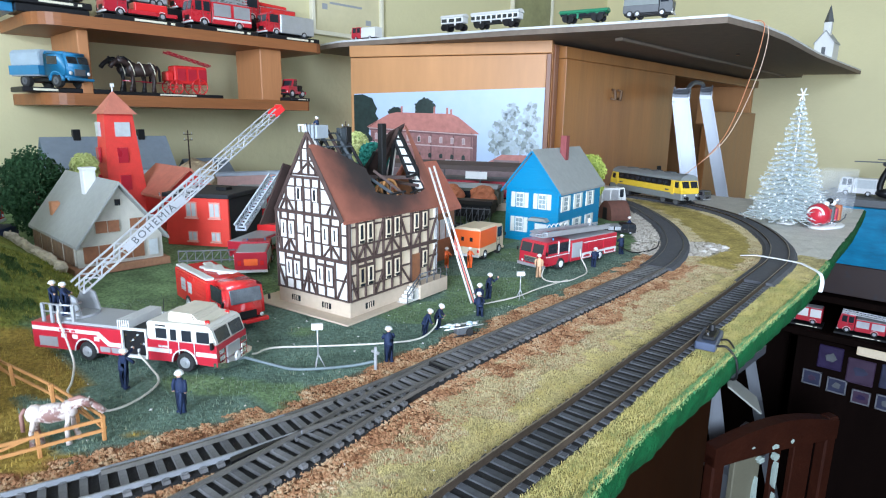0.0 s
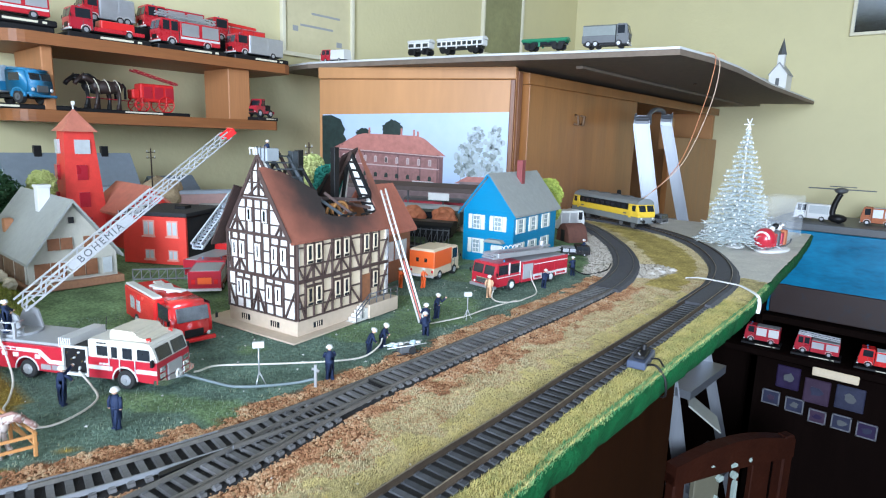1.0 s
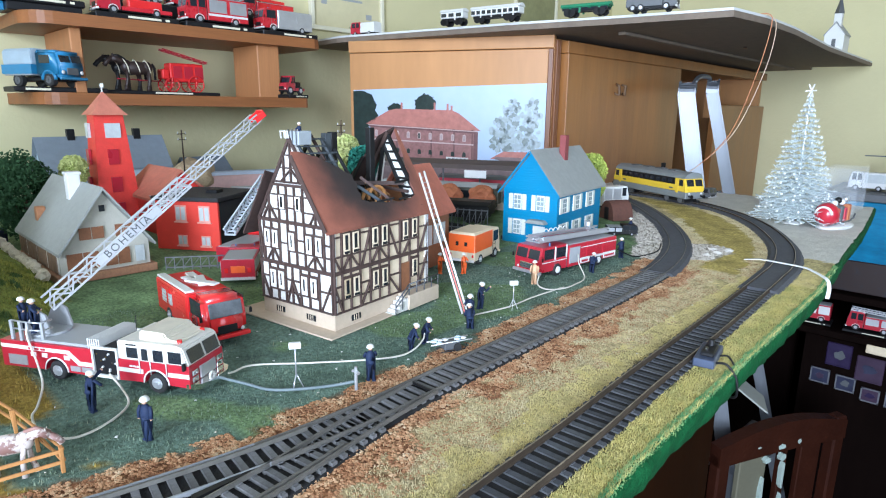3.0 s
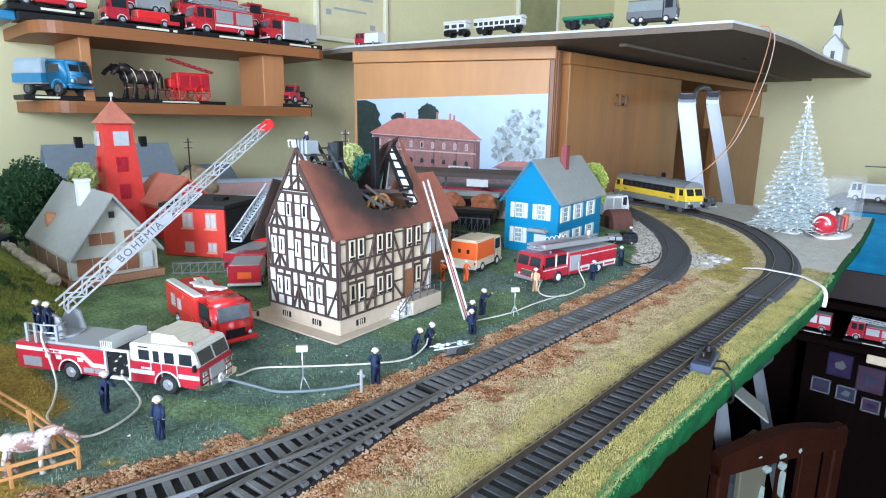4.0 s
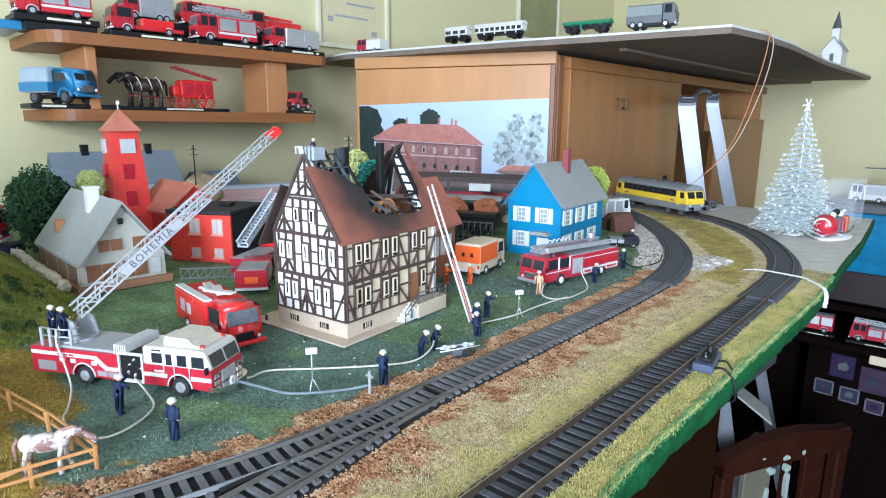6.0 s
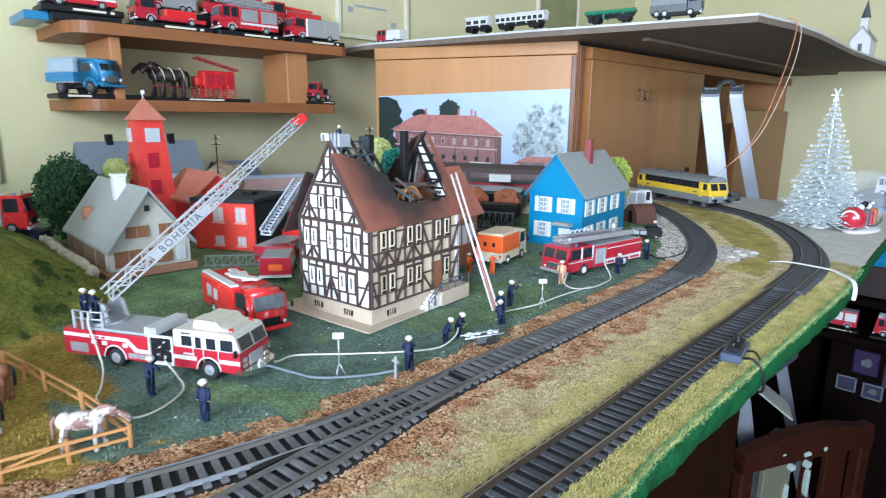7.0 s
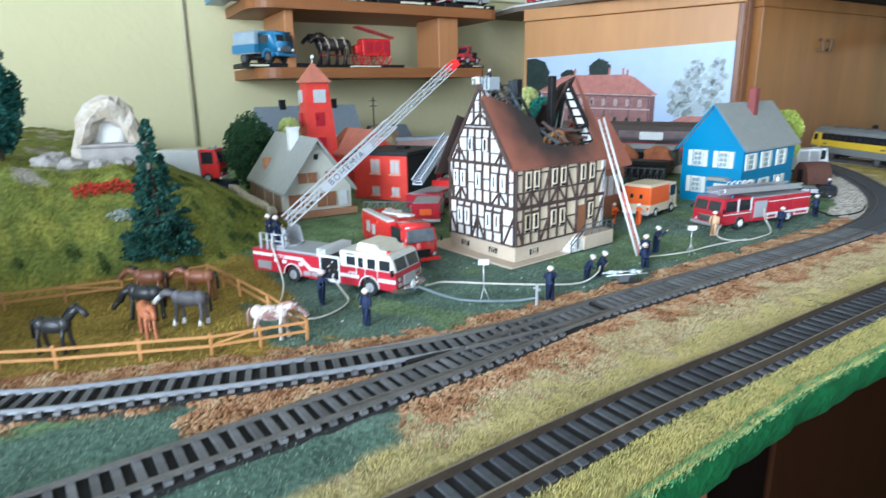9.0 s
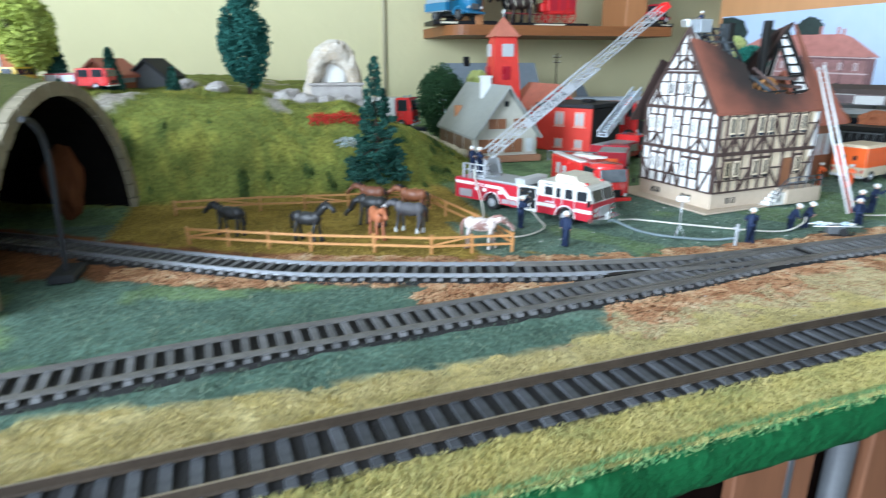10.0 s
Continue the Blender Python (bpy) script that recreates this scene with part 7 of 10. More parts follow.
# ---- figures and animals (toy figures, each one plain mesh) ----
def figure(label, x, y, z=0.0, turn=0, h=0.0205, mats=(M_NAVY, M_WHITE, M_SKIN), arm=0, lean=0, crouch=0.0, group="toy firefighters", category="toy figure"):
    bm = B()
    k = h / 0.0205
    leg = 0.0095 * (1 - crouch)
    for s in (-1, 1):
        tube(bm, [(0.0006 * s, 0.0014 * s, 0.0004), (0.0004, 0.0012 * s, leg * 0.5), (0, 0.0010 * s, leg)], 0.00105, 7, 0)
        box(bm, -0.0010 + 0.0006 * s, 0.0018 + 0.0006 * s, 0.0014 * s - 0.0009, 0.0014 * s + 0.0009, 0, 0.0010, 0.0002, mi=0)
    m = Matrix.Translation((0, 0, leg)) @ Matrix.Rotation(radians(lean), 4, "Y")
    start = len(bm.verts)
    ball(bm, (0, 0, 0.0035), 0.0028, 0, 2, (0.72, 0.95, 1.45))
    cyl(bm, (0, 0, 0.0), (0, 0, 0.002), 0.0022, 0.0021, 10, 0)
    ball(bm, (0.0002, 0, 0.0088), 0.0014, 2, 2, (1, 0.9, 1.15))
    ball(bm, (0.0, 0, 0.0096), 0.00185, 1, 2, (1.1, 1, 0.72))
    cyl(bm, (0, 0, 0.0090), (0, 0, 0.0094), 0.0022, 0.0020, 12, 1)
    for s in (-1, 1):
        reach = (0.0035, 0.0026 * s, 0.0032) if arm else (0.0006, 0.0030 * s, 0.0010)
        if arm == 2 and s > 0:
            reach = (0.0062, 0.0010, 0.0092)
        tube(bm, [(0, 0.0024 * s, 0.0064), (0.0006 + arm * 0.001, 0.0031 * s, 0.004), reach], 0.0008, 6, 0)
        ball(bm, reach, 0.0008, 2, 1)
    bm.verts.ensure_lookup_table()
    bmesh.ops.transform(bm, matrix=m, verts=bm.verts[start:])
    bmesh.ops.scale(bm, vec=(k, k, k), verts=bm.verts)
    for f in bm.faces:
        f.smooth = True
    ob = part("toy_figure", bm, list(mats))
    ob.matrix_basis = pose(x, y, z, 0, 0, turn)
    return tagged(ob, label, category, group)


NAVY_LABEL = "painted toy firefighter in navy uniform and white helmet"
for x, y, turn, arm, lean, cr in ((-0.2762, 0.1264, 110, 2, 8, 0), (-0.2327, 0.1353, -60, 0, 0, 0), (-0.2096, 0.2384, 150, 1, 4, 0), (-0.2239, 0.2799, 60, 1, 25, 0.25), (-0.2270, 0.2943, 30, 1, 20, 0.3),
                                  (-0.2310, 0.3420, -80, 1, 6, 0), (-0.2450, 0.3680, 10, 2, 10, 0), (-0.2390, 0.5140, 100, 1, 22, 0.2), (-0.2465, 0.5827, 150, 1, 5, 0), (-0.2950, 0.700, 200, 1, 5, 0.1),
                                  (-0.2235, 0.3330, 140, 1, 30, 0.35)):
    figure(NAVY_LABEL, x, y, 0, turn, arm=arm, lean=lean, crouch=cr)
for dx, dy, turn in ((-0.0465, -0.0085, 30), (-0.0385, -0.0098, 60)):
    p = pose(-0.311, 0.1486, 0, 0, 0, 30.2) @ Vector((dx, dy, 0.0235))
    figure("painted toy firefighter in navy uniform standing on the turntable", p.x, p.y, p.z, turn, arm=1, h=0.0185)
p = pose(-0.2776, 0.2654, 0, 0, 0, 8) @ Vector((-0.031, 0.005, 0.1180))
figure("painted toy firefighter with a white helmet on the roof platform", p.x, p.y, p.z, -90, h=0.0125, arm=1)
figure("toy firefighter in a cream coat by the engine", -0.2535, 0.447, 0, -60, mats=(mat("cream_coat", (0.62, 0.38, 0.22), 0.6), M_WHITE, M_SKIN))
for x, y, turn in ((-0.316, 0.430, 0), (-0.330, 0.415, 90)):
    figure("toy firefighter in an orange uniform", x, y, 0, turn, mats=(M_ORANGE, M_WHITE, M_SKIN), h=0.019, arm=1)
figure("toy bystander in a pale coat", -0.352, 0.705, 0, 0, mats=(M_CREAM, M_GREY_DK, M_SKIN), group="toy country folk")


def horse(label, x, y, turn, coat, graze=False, k=1.0, z=0.0, neck=0.0225, mane=None, sock=None):
    bm = B()
    ball(bm, (0, 0, 0.0135), 0.0046, 0, 2, (1.75, 0.75, 0.92))
    ball(bm, (-0.0058, 0, 0.0140), 0.0040, 0, 2, (0.95, 0.8, 1.0))
    ball(bm, (0.0056, 0, 0.0142), 0.0037, 0, 2, (0.9, 0.75, 1.1))
    hx, hz = (0.0150, 0.0085) if graze else (0.0138, neck)
    tube(bm, [(0.0062, 0, 0.0155), ((0.0062 + hx) / 2 + 0.0012, 0, (0.0165 + hz) / 2 + 0.001), (hx, 0, hz)], 0.0019, 8, 0)
    tube(bm, [(hx - 0.0008, 0, hz + 0.0008), (hx + 0.0028, 0, hz - 0.0022), (hx + 0.0042, 0, hz - 0.0042)], 0.0013, 8, 2)
    for s in (-1, 1):
        cyl(bm, (hx - 0.0006, 0.0008 * s, hz + 0.0012), (hx - 0.0008, 0.001 * s, hz + 0.003), 0.0005, 0.0001, 5, 0)
    for lx, dx in ((0.0062, 0.0012), (0.0058, -0.0012), (-0.0064, 0.0006), (-0.0062, -0.0016)):
        s = 1 if dx > 0 else -1
        tube(bm, [(lx, 0.0018 * s, 0.0125), (lx + dx * 0.5 - 0.0006, 0.0018 * s, 0.0068), (lx + dx, 0.0018 * s, 0.0012), (lx + dx + 0.0003, 0.0018 * s, 0.0)], 0.0010, 6, 0)
        cyl(bm, (lx + dx + 0.0002, 0.0018 * s, 0), (lx + dx, 0.0018 * s, 0.0030), 0.0013, 0.0010, 7, 2)
    tube(bm, [(-0.0092, 0, 0.0165), (-0.0108, 0, 0.0140), (-0.0108, 0, 0.0070)], 0.0008, 6, 1)
    tube(bm, [(0.0060, 0, 0.0180), ((0.006 + hx) / 2, 0, (0.018 + hz) / 2 + 0.0022), (hx - 0.0008, 0, hz + 0.0016)], 0.0008, 6, 1)
    bmesh.ops.scale(bm, vec=(k, k, k), verts=bm.verts)
    for f in bm.faces:
        f.smooth = True
    ob = part("toy_horse", bm, [coat, mane or M_BLACK, sock or coat])
    ob.matrix_basis = pose(x, y, z, 0, 0, turn)
    return tagged(ob, label, "toy horse", "toy horses")


C_BAY, C_BLACK, C_GREY = mat("bay_coat", (0.17, 0.062, 0.03), 0.5), mat("black_coat", (0.022, 0.022, 0.022), 0.45), mat("grey_coat", (0.095, 0.090, 0.095), 0.6)
C_WHITE, C_PATCH = mat("pied_coat", (0.54, 0.47, 0.42), 0.6, second=(0.20, 0.105, 0.085), mix=0.455, contrast=0.035, scale=105), mat("brown_patch", (0.26, 0.14, 0.11), 0.6)
horse("white toy horse with brown patches by the fence", -0.2425, 0.0890, 62, C_WHITE, mane=C_PATCH, k=1.0, neck=0.0155)
horse("grey toy horse with white legs in the paddock", -0.2855, 0.0580, 235, C_GREY, graze=False, k=1.05, neck=0.0150, sock=M_WHITE)
horse("black toy horse in the paddock", -0.307, 0.0390, 228, C_BLACK, graze=True, k=1.08)
horse("dark toy horse standing in the paddock", -0.283, -0.002, 55, C_BLACK)
horse("dark bay toy horse in the paddock", -0.340, 0.0440, 232, C_BAY, k=1.05, neck=0.0160)
horse("chestnut toy horse by the corner of the fence", -0.3235, 0.0690, 232, mat("brown_coat", (0.21, 0.075, 0.032), 0.5), k=1.05, neck=0.0165)
horse("chestnut toy horse facing the track in the paddock", -0.2790, 0.0372, 8, mat("chestnut_coat", (0.36, 0.12, 0.05), 0.55), k=1.0, neck=0.0190)
horse("black toy horse standing by the paddock fence", -0.309, -0.046, 235, C_BLACK, neck=0.0165)


def fence(label, line, h=0.0105, gap=0.026):
    t = thing("paddock_fence", label, "fence", group="paddock fences")
    pts = [Vector((*p, 0)) for p in line]
    for a, b in zip(pts, pts[1:]):
        n = max(1, round((b - a).length / gap))
        for i in range(n + 1):
            p = a.lerp(b, i / n)
            bm = B()
            box(bm, -0.0009, 0.0009, -0.0007, 0.0007, -0.0006, h, 0.0002)
            o = part("post", bm, M_FENCE, t)
            o.matrix_basis = pose(p.x, p.y, hill(p.x, p.y), random.uniform(-3, 3), random.uniform(-3, 3), 0)
        for z in (h * 0.42, h * 0.86):
            bm = B()
            o = (b - a).normalized().cross(Vector((0, 0, 1))) * 0.001
            bar(bm, a + o + Vector((0, 0, z + hill(a.x, a.y))), b + o + Vector((0, 0, z + hill(b.x, b.y))), 0.0007, 0.0013)
            part("rail", bm, M_FENCE, t)
        if n > 1:
            c, d = a.lerp(b, 0), a.lerp(b, 1 / n)
            bm = B()
            bar(bm, c + Vector((0, 0, h * 0.42)), d + Vector((0, 0, h * 0.86)), 0.0006, 0.001)
            part("brace", bm, M_FENCE, t)
    return t


fence("ochre plastic paddock fence beside the track", [(-0.2960, -0.068), (-0.2640, -0.002), (-0.2515, 0.031), (-0.2400, 0.060), (-0.2330, 0.1035)])
fence("ochre plastic paddock fence beside the fire engine", [(-0.2330, 0.1035), (-0.2800, 0.0975), (-0.3180, 0.0900), (-0.3640, 0.0800)])
fence("ochre plastic paddock fence at the foot of the bank", [(-0.3640, 0.0800), (-0.3600, 0.030), (-0.3680, -0.03), (-0.3690, -0.085)])


def hose(label, pts, r=0.00055, material=M_HOSE):
    bm = B()
    tube(bm, spline(pts, 6), r, 7)
    return tagged(part("fire_hose", bm, material), label, "hose", "fire hoses")


hose("cream fire hose looping from the ladder engine", [(-0.3395, 0.1195, 0.031), (-0.3375, 0.1165, 0.024), (-0.329, 0.1175, 0.011), (-0.318, 0.1165, 0.003), (-0.299, 0.110, 0.001), (-0.287, 0.105, 0.001), (-0.268, 0.105, 0.001),
                                                       (-0.255, 0.113, 0.001), (-0.258, 0.127, 0.001), (-0.270, 0.140, 0.001), (-0.287, 0.143, 0.002), (-0.2955, 0.1405, 0.008)])
hose("cream fire hose laid across the meadow", [(-0.2600, 0.1775, 0.0075), (-0.262, 0.188, 0.004), (-0.268, 0.203, 0.0015), (-0.250, 0.226, 0.0012), (-0.230, 0.252, 0.0012), (-0.2205, 0.272, 0.0012), (-0.2225, 0.288, 0.004), (-0.226, 0.294, 0.008)])
hose("grey fire hose running to the hydrant", [(-0.2580, 0.1790, 0.006), (-0.2500, 0.190, 0.001), (-0.236, 0.195, 0.001), (-0.226, 0.206, 0.001), (-0.2175, 0.220, 0.001), (-0.2085, 0.227, 0.004)], 0.0008, M_HOSE_GREY)
hose("cream fire hose lying beside the ladder engine", [(-0.2500, 0.508, 0.016), (-0.2440, 0.500, 0.010), (-0.2330, 0.492, 0.001), (-0.228, 0.470, 0.001), (-0.2280, 0.452, 0.001), (-0.236, 0.440, 0.001), (-0.247, 0.443, 0.002), (-0.252, 0.452, 0.007)])
hose("cream fire hose along the track side", [(-0.2300, 0.455, 0.001), (-0.232, 0.415, 0.001), (-0.231, 0.385, 0.001), (-0.236, 0.358, 0.001), (-0.233, 0.346, 0.004), (-0.232, 0.343, 0.010)])
hose("dark hose behind the ladder engine", [(-0.247, 0.575, 0.010), (-0.238, 0.595, 0.001), (-0.232, 0.63, 0.001), (-0.245, 0.67, 0.001)], 0.0007, M_BLACK)


def floodlight(x, y, label, h=0.0225):
    t = thing("floodlight", label, "lamp", pose(x, y, 0, 0, 0, random.uniform(0, 60)), "floodlights on tripods")
    bm = B()
    tube(bm, [(0, 0, 0.006), (0, 0, h)], 0.0004, 6)
    part("mast", bm, M_SILVER, t)
    for a in (0, 120, 240):
        bm = B()
        tube(bm, [(0, 0, 0.008), (0.0035 * math.cos(radians(a)), 0.0035 * math.sin(radians(a)), 0.0)], 0.0003, 5)
        part("leg", bm, M_SILVER, t)
    bm = B()
    box(bm, -0.003, 0.003, -0.0012, 0.0012, h - 0.001, h + 0.0022, 0.0003)
    part("lamp_head", bm, M_WHITE, t)


floodlight(-0.2298, 0.2065, "white tripod floodlight on the meadow")
floodlight(-0.2273, 0.384, "white tripod floodlight by the track", 0.019)


def hydrant():
    t = thing("hydrant", "grey standpipe hydrant with two outlets", "hydrant", pose(-0.2071, 0.2267, 0))
    bm = B()
    cyl(bm, (0, 0, 0), (0, 0, 0.0125), 0.0009, 0.0008, 10)
    part("standpipe", bm, M_SILVER, t)
    for a in (0, 180):
        bm = B()
        cyl(bm, (0, 0, 0.010), (0.0025 * math.cos(radians(a)), 0.0025 * math.sin(radians(a)), 0.0095), 0.0007, 0.0008, 8)
        part("outlet", bm, M_SILVER, t)


hydrant()


def motor_pump():
    t = thing("portable_pump", "dark portable motor pump with a white stretcher beside it", "pump", pose(-0.2085, 0.298, 0, 0, 0, 70))
    bm = B()
    box(bm, -0.005, 0.005, -0.003, 0.003, 0.001, 0.0055, 0.0006)
    part("engine", bm, M_GREY_DK, t)
    for s in (-1, 1):
        bm = B()
        tube(bm, [(-0.008, 0.0035 * s, 0.0008), (0.008, 0.0035 * s, 0.0008), (0.009, 0.0035 * s, 0.004)], 0.0004, 5)
        part("skid", bm, M_BLACK, t)
        bm = B()
        cyl(bm, (0.003, 0.003 * s, 0.0025), (0.003, 0.0042 * s, 0.0025), 0.0024, 0.0024, 12)
        part("wheel", bm, M_TYRE, t)
    rng = random.Random(6)
    for k in range(9):
        bm = B()
        x, y = rng.uniform(-0.011, 0.009), rng.uniform(-0.005, 0.002)
        ball(bm, (x, y, 0.0066 + rng.uniform(0, 0.0012)), rng.uniform(0.0012, 0.0022), 0, 1, (1.3, 1, 0.5))
        part("folded_sheet", bm, mat("pale_blue_sheet", (0.50, 0.62, 0.72), 0.6) if k % 2 else M_WHITE, t)
    for s in (-1, 1):
        bm = B()
        tube(bm, [(-0.014, s * 0.003, 0.0060), (0.013, s * 0.003, 0.0060)], 0.0004, 5)
        part("stretcher_pole", bm, M_WHITE, t)


motor_pump()


# ---- trees and rocks ----
LEAF = {}


def leaf_mat(name, colours):
    if name not in LEAF:
        LEAF[name] = island_mat(name, colours, 0.8)
    return LEAF[name]


def foliage(clumps, per, size, seed, spread=0.5):
    """Small four-sided leaf tufts scattered in the shells of given clumps ((x, y, z, rx, rz), ...)."""
    rng = random.Random(seed)
    verts, faces = [], []
    for x, y, z, rx, rz in clumps:
        for _ in range(per):
            d = Vector((rng.gauss(0, 1), rng.gauss(0, 1), rng.gauss(0, 1))).normalized() * (1 - spread * rng.random() ** 2)
            c = Vector((x + d.x * rx, y + d.y * rx, z + d.z * rz))
            a = Vector((rng.gauss(0, 1), rng.gauss(0, 1), rng.gauss(0, 1))).normalized()
            b = a.cross(Vector((rng.gauss(0, 1), rng.gauss(0, 1), rng.gauss(0, 1)))).normalized()
            s = size * rng.uniform(0.6, 1.4)
            k = len(verts)
            n = a.cross(b) * s * 0.4
            verts += [c - a * s, c - b * s * 0.6 + n, c + a * s, c + b * s * 0.6 + n]
            faces += [(k, k + 1, k + 2), (k, k + 2, k + 3)]
    me = bpy.data.meshes.new("crown")
    me.from_pydata(verts, [], faces)
    return me


M_TRUNK = mat("tree_trunk", (0.06, 0.04, 0.025), 0.9, vary=0.3, scale=200)


def tree(label, x, y, z, h, r, kind, colours, seed, trunk=0.15, squash=1.0):
    t = thing("tree", label, "model tree", pose(x, y, z), "model trees")
    bm = B()
    cyl(bm, (0, 0, -0.001), (0, 0, h * 0.8), r * 0.09 + 0.0006, 0.0004, 8)
    part("trunk", bm, M_TRUNK, t)
    rng = random.Random(seed)
    clumps = []
    if kind == "fir":
        n = 20
        for i in range(n):
            f = i / (n - 1)
            zz = h * (trunk + (0.97 - trunk) * f)
            rr = r * (1 - f) ** 0.85 + r * 0.05
            m = max(3, int(12 * (1 - f)) + 1)
            for k in range(m):
                a = 2 * math.pi * (k + rng.random() * 0.6) / m
                q = rr * rng.uniform(0.45, 1.0)
                clumps.append((q * math.cos(a), q * math.sin(a), zz - q * 0.30, max(0.0018, rr * 0.24), max(0.0016, h * 0.024)))
                if i % 2 == 0 and k % 2 == 0:
                    bm = B()
                    cyl(bm, (0, 0, zz), (q * math.cos(a), q * math.sin(a), zz - q * 0.3), 0.0006, 0.0003, 5)
                    part("limb", bm, M_TRUNK, t)
        me = foliage(clumps, 60, 0.0015, seed, 0.9)
    else:
        n = 60
        for i in range(n):
            d = Vector((rng.gauss(0, 1), rng.gauss(0, 1), rng.gauss(0, 1))).normalized()
            half = h * (1 - trunk) / 2
            prof = 1.0 if kind == "round" else (0.82 + 0.18 * math.cos(d.z * 2))
            clumps.append((d.x * r * 0.72 * prof, d.y * r * 0.72 * prof, h * trunk + half + d.z * half * 0.8, r * 0.36, r * 0.36))
        for i in range(5):
            a = 2 * math.pi * i / 5
            bm = B()
            cyl(bm, (0, 0, h * trunk), (r * 0.6 * math.cos(a), r * 0.6 * math.sin(a), h * (0.4 + 0.1 * i)), 0.0009, 0.0004, 5)
            part("limb", bm, M_TRUNK, t)
        me = foliage(clumps, 150, 0.0019, seed)
    me.materials.append(leaf_mat("leaves_%d" % seed, colours))
    o = new("crown", me)
    o.parent = t
    return t


G_FIR = [(0.006, 0.026, 0.019), (0.012, 0.050, 0.036), (0.022, 0.080, 0.058), (0.055, 0.14, 0.11), (0.008, 0.032, 0.022)]
G_DARK = [(0.018, 0.045, 0.02), (0.04, 0.09, 0.035), (0.03, 0.07, 0.03)]
G_LIGHT = [(0.30, 0.36, 0.05), (0.42, 0.47, 0.10), (0.22, 0.30, 0.06)]
tree("dark blue-green model fir on the bank", -0.4000, 0.0585, 0.006, 0.097, 0.0225, "fir", G_FIR, 21, 0.14)
tree("dense dark green oval model tree", -0.706, 0.196, 0, 0.0955, 0.033, "oval", G_DARK, 22, 0.04)
tree("small yellow-green model bush", -0.712, 0.2445, 0, 0.088, 0.0135, "round", [(0.42, 0.46, 0.14), (0.54, 0.56, 0.22), (0.34, 0.40, 0.10)], 23, 0.62)
tree("tall blue-green columnar model tree on the bank", -0.552, -0.036, 0.066, 0.099, 0.0225, "oval", [(0.012, 0.062, 0.05), (0.030, 0.115, 0.092), (0.02, 0.09, 0.07)], 24, 0.05)
tree("tiny dark model fir", -0.483, -0.136, 0.079, 0.030, 0.007, "fir", G_FIR, 25, 0.1)
tree("tiny dark model fir", -0.490, -0.093, 0.074, 0.020, 0.005, "fir", G_FIR, 26, 0.1)
tree("tiny dark model fir", -0.475, -0.170, 0.080, 0.034, 0.008, "fir", G_FIR, 29, 0.1)
tree("yellow-green model tree on the bank", -0.468, -0.186, 0.080, 0.070, 0.020, "round", G_LIGHT, 27, 0.15)
tree("yellow-green model bush behind the blue house", -0.372, 0.735, 0, 0.088, 0.020, "round", G_LIGHT, 28, 0.3)
tree("yellow-green model bush behind the burnt house", -0.387, 0.360, 0, 0.118, 0.0135, "round", [(0.42, 0.45, 0.16), (0.55, 0.56, 0.24), (0.34, 0.40, 0.12)], 30, 0.6)
tree("blue-green model bush behind the burnt house", -0.366, 0.3615, 0, 0.111, 0.0135, "round", [(0.03, 0.16, 0.12), (0.05, 0.24, 0.18), (0.02, 0.11, 0.08)], 31, 0.6)


def rock(label, x, y, z, r, seed, material, squash=(1, 1, 0.7), name="rock"):
    bm = B()
    bmesh.ops.create_icosphere(bm, subdivisions=3, radius=r)
    for v in bm.verts:
        v.co *= 1 + 0.35 * noise.noise(v.co * (1.6 / r) + Vector((seed, 0, 0))) + 0.12 * noise.noise(v.co * (5 / r))
        v.co.x, v.co.y, v.co.z = v.co.x * squash[0], v.co.y * squash[1], v.co.z * squash[2]
    o = part(name, bm, material)
    o.matrix_basis = pose(x, y, z)
    return tagged(o, label, "rock", "rocks")


M_ROCK = mat("pale_rock", (0.37, 0.34, 0.31), 0.85, vary=0.25, scale=120, bump=0.4, bump_scale=500)
M_ROCK_WHITE = mat("whitewashed_plaster_rock", (0.56, 0.53, 0.48), 0.8, second=(0.40, 0.32, 0.22), mix=0.44, contrast=0.12, scale=70, bump=0.5, bump_scale=350)
rng0 = random.Random(77)
for i, (x, y, r) in enumerate(((-0.500, 0.012, 0.010), (-0.497, 0.030, 0.008), (-0.515, -0.004, 0.011), (-0.505, 0.062, 0.007), (-0.53, 0.0, 0.012), (-0.50, 0.046, 0.007), (-0.495, -0.06, 0.009), (-0.51, -0.085, 0.008))):
    rock("pale grey plaster rock on the bank", x, y, hill(x, y) + r * 0.15, r, i * 3.1, M_ROCK)


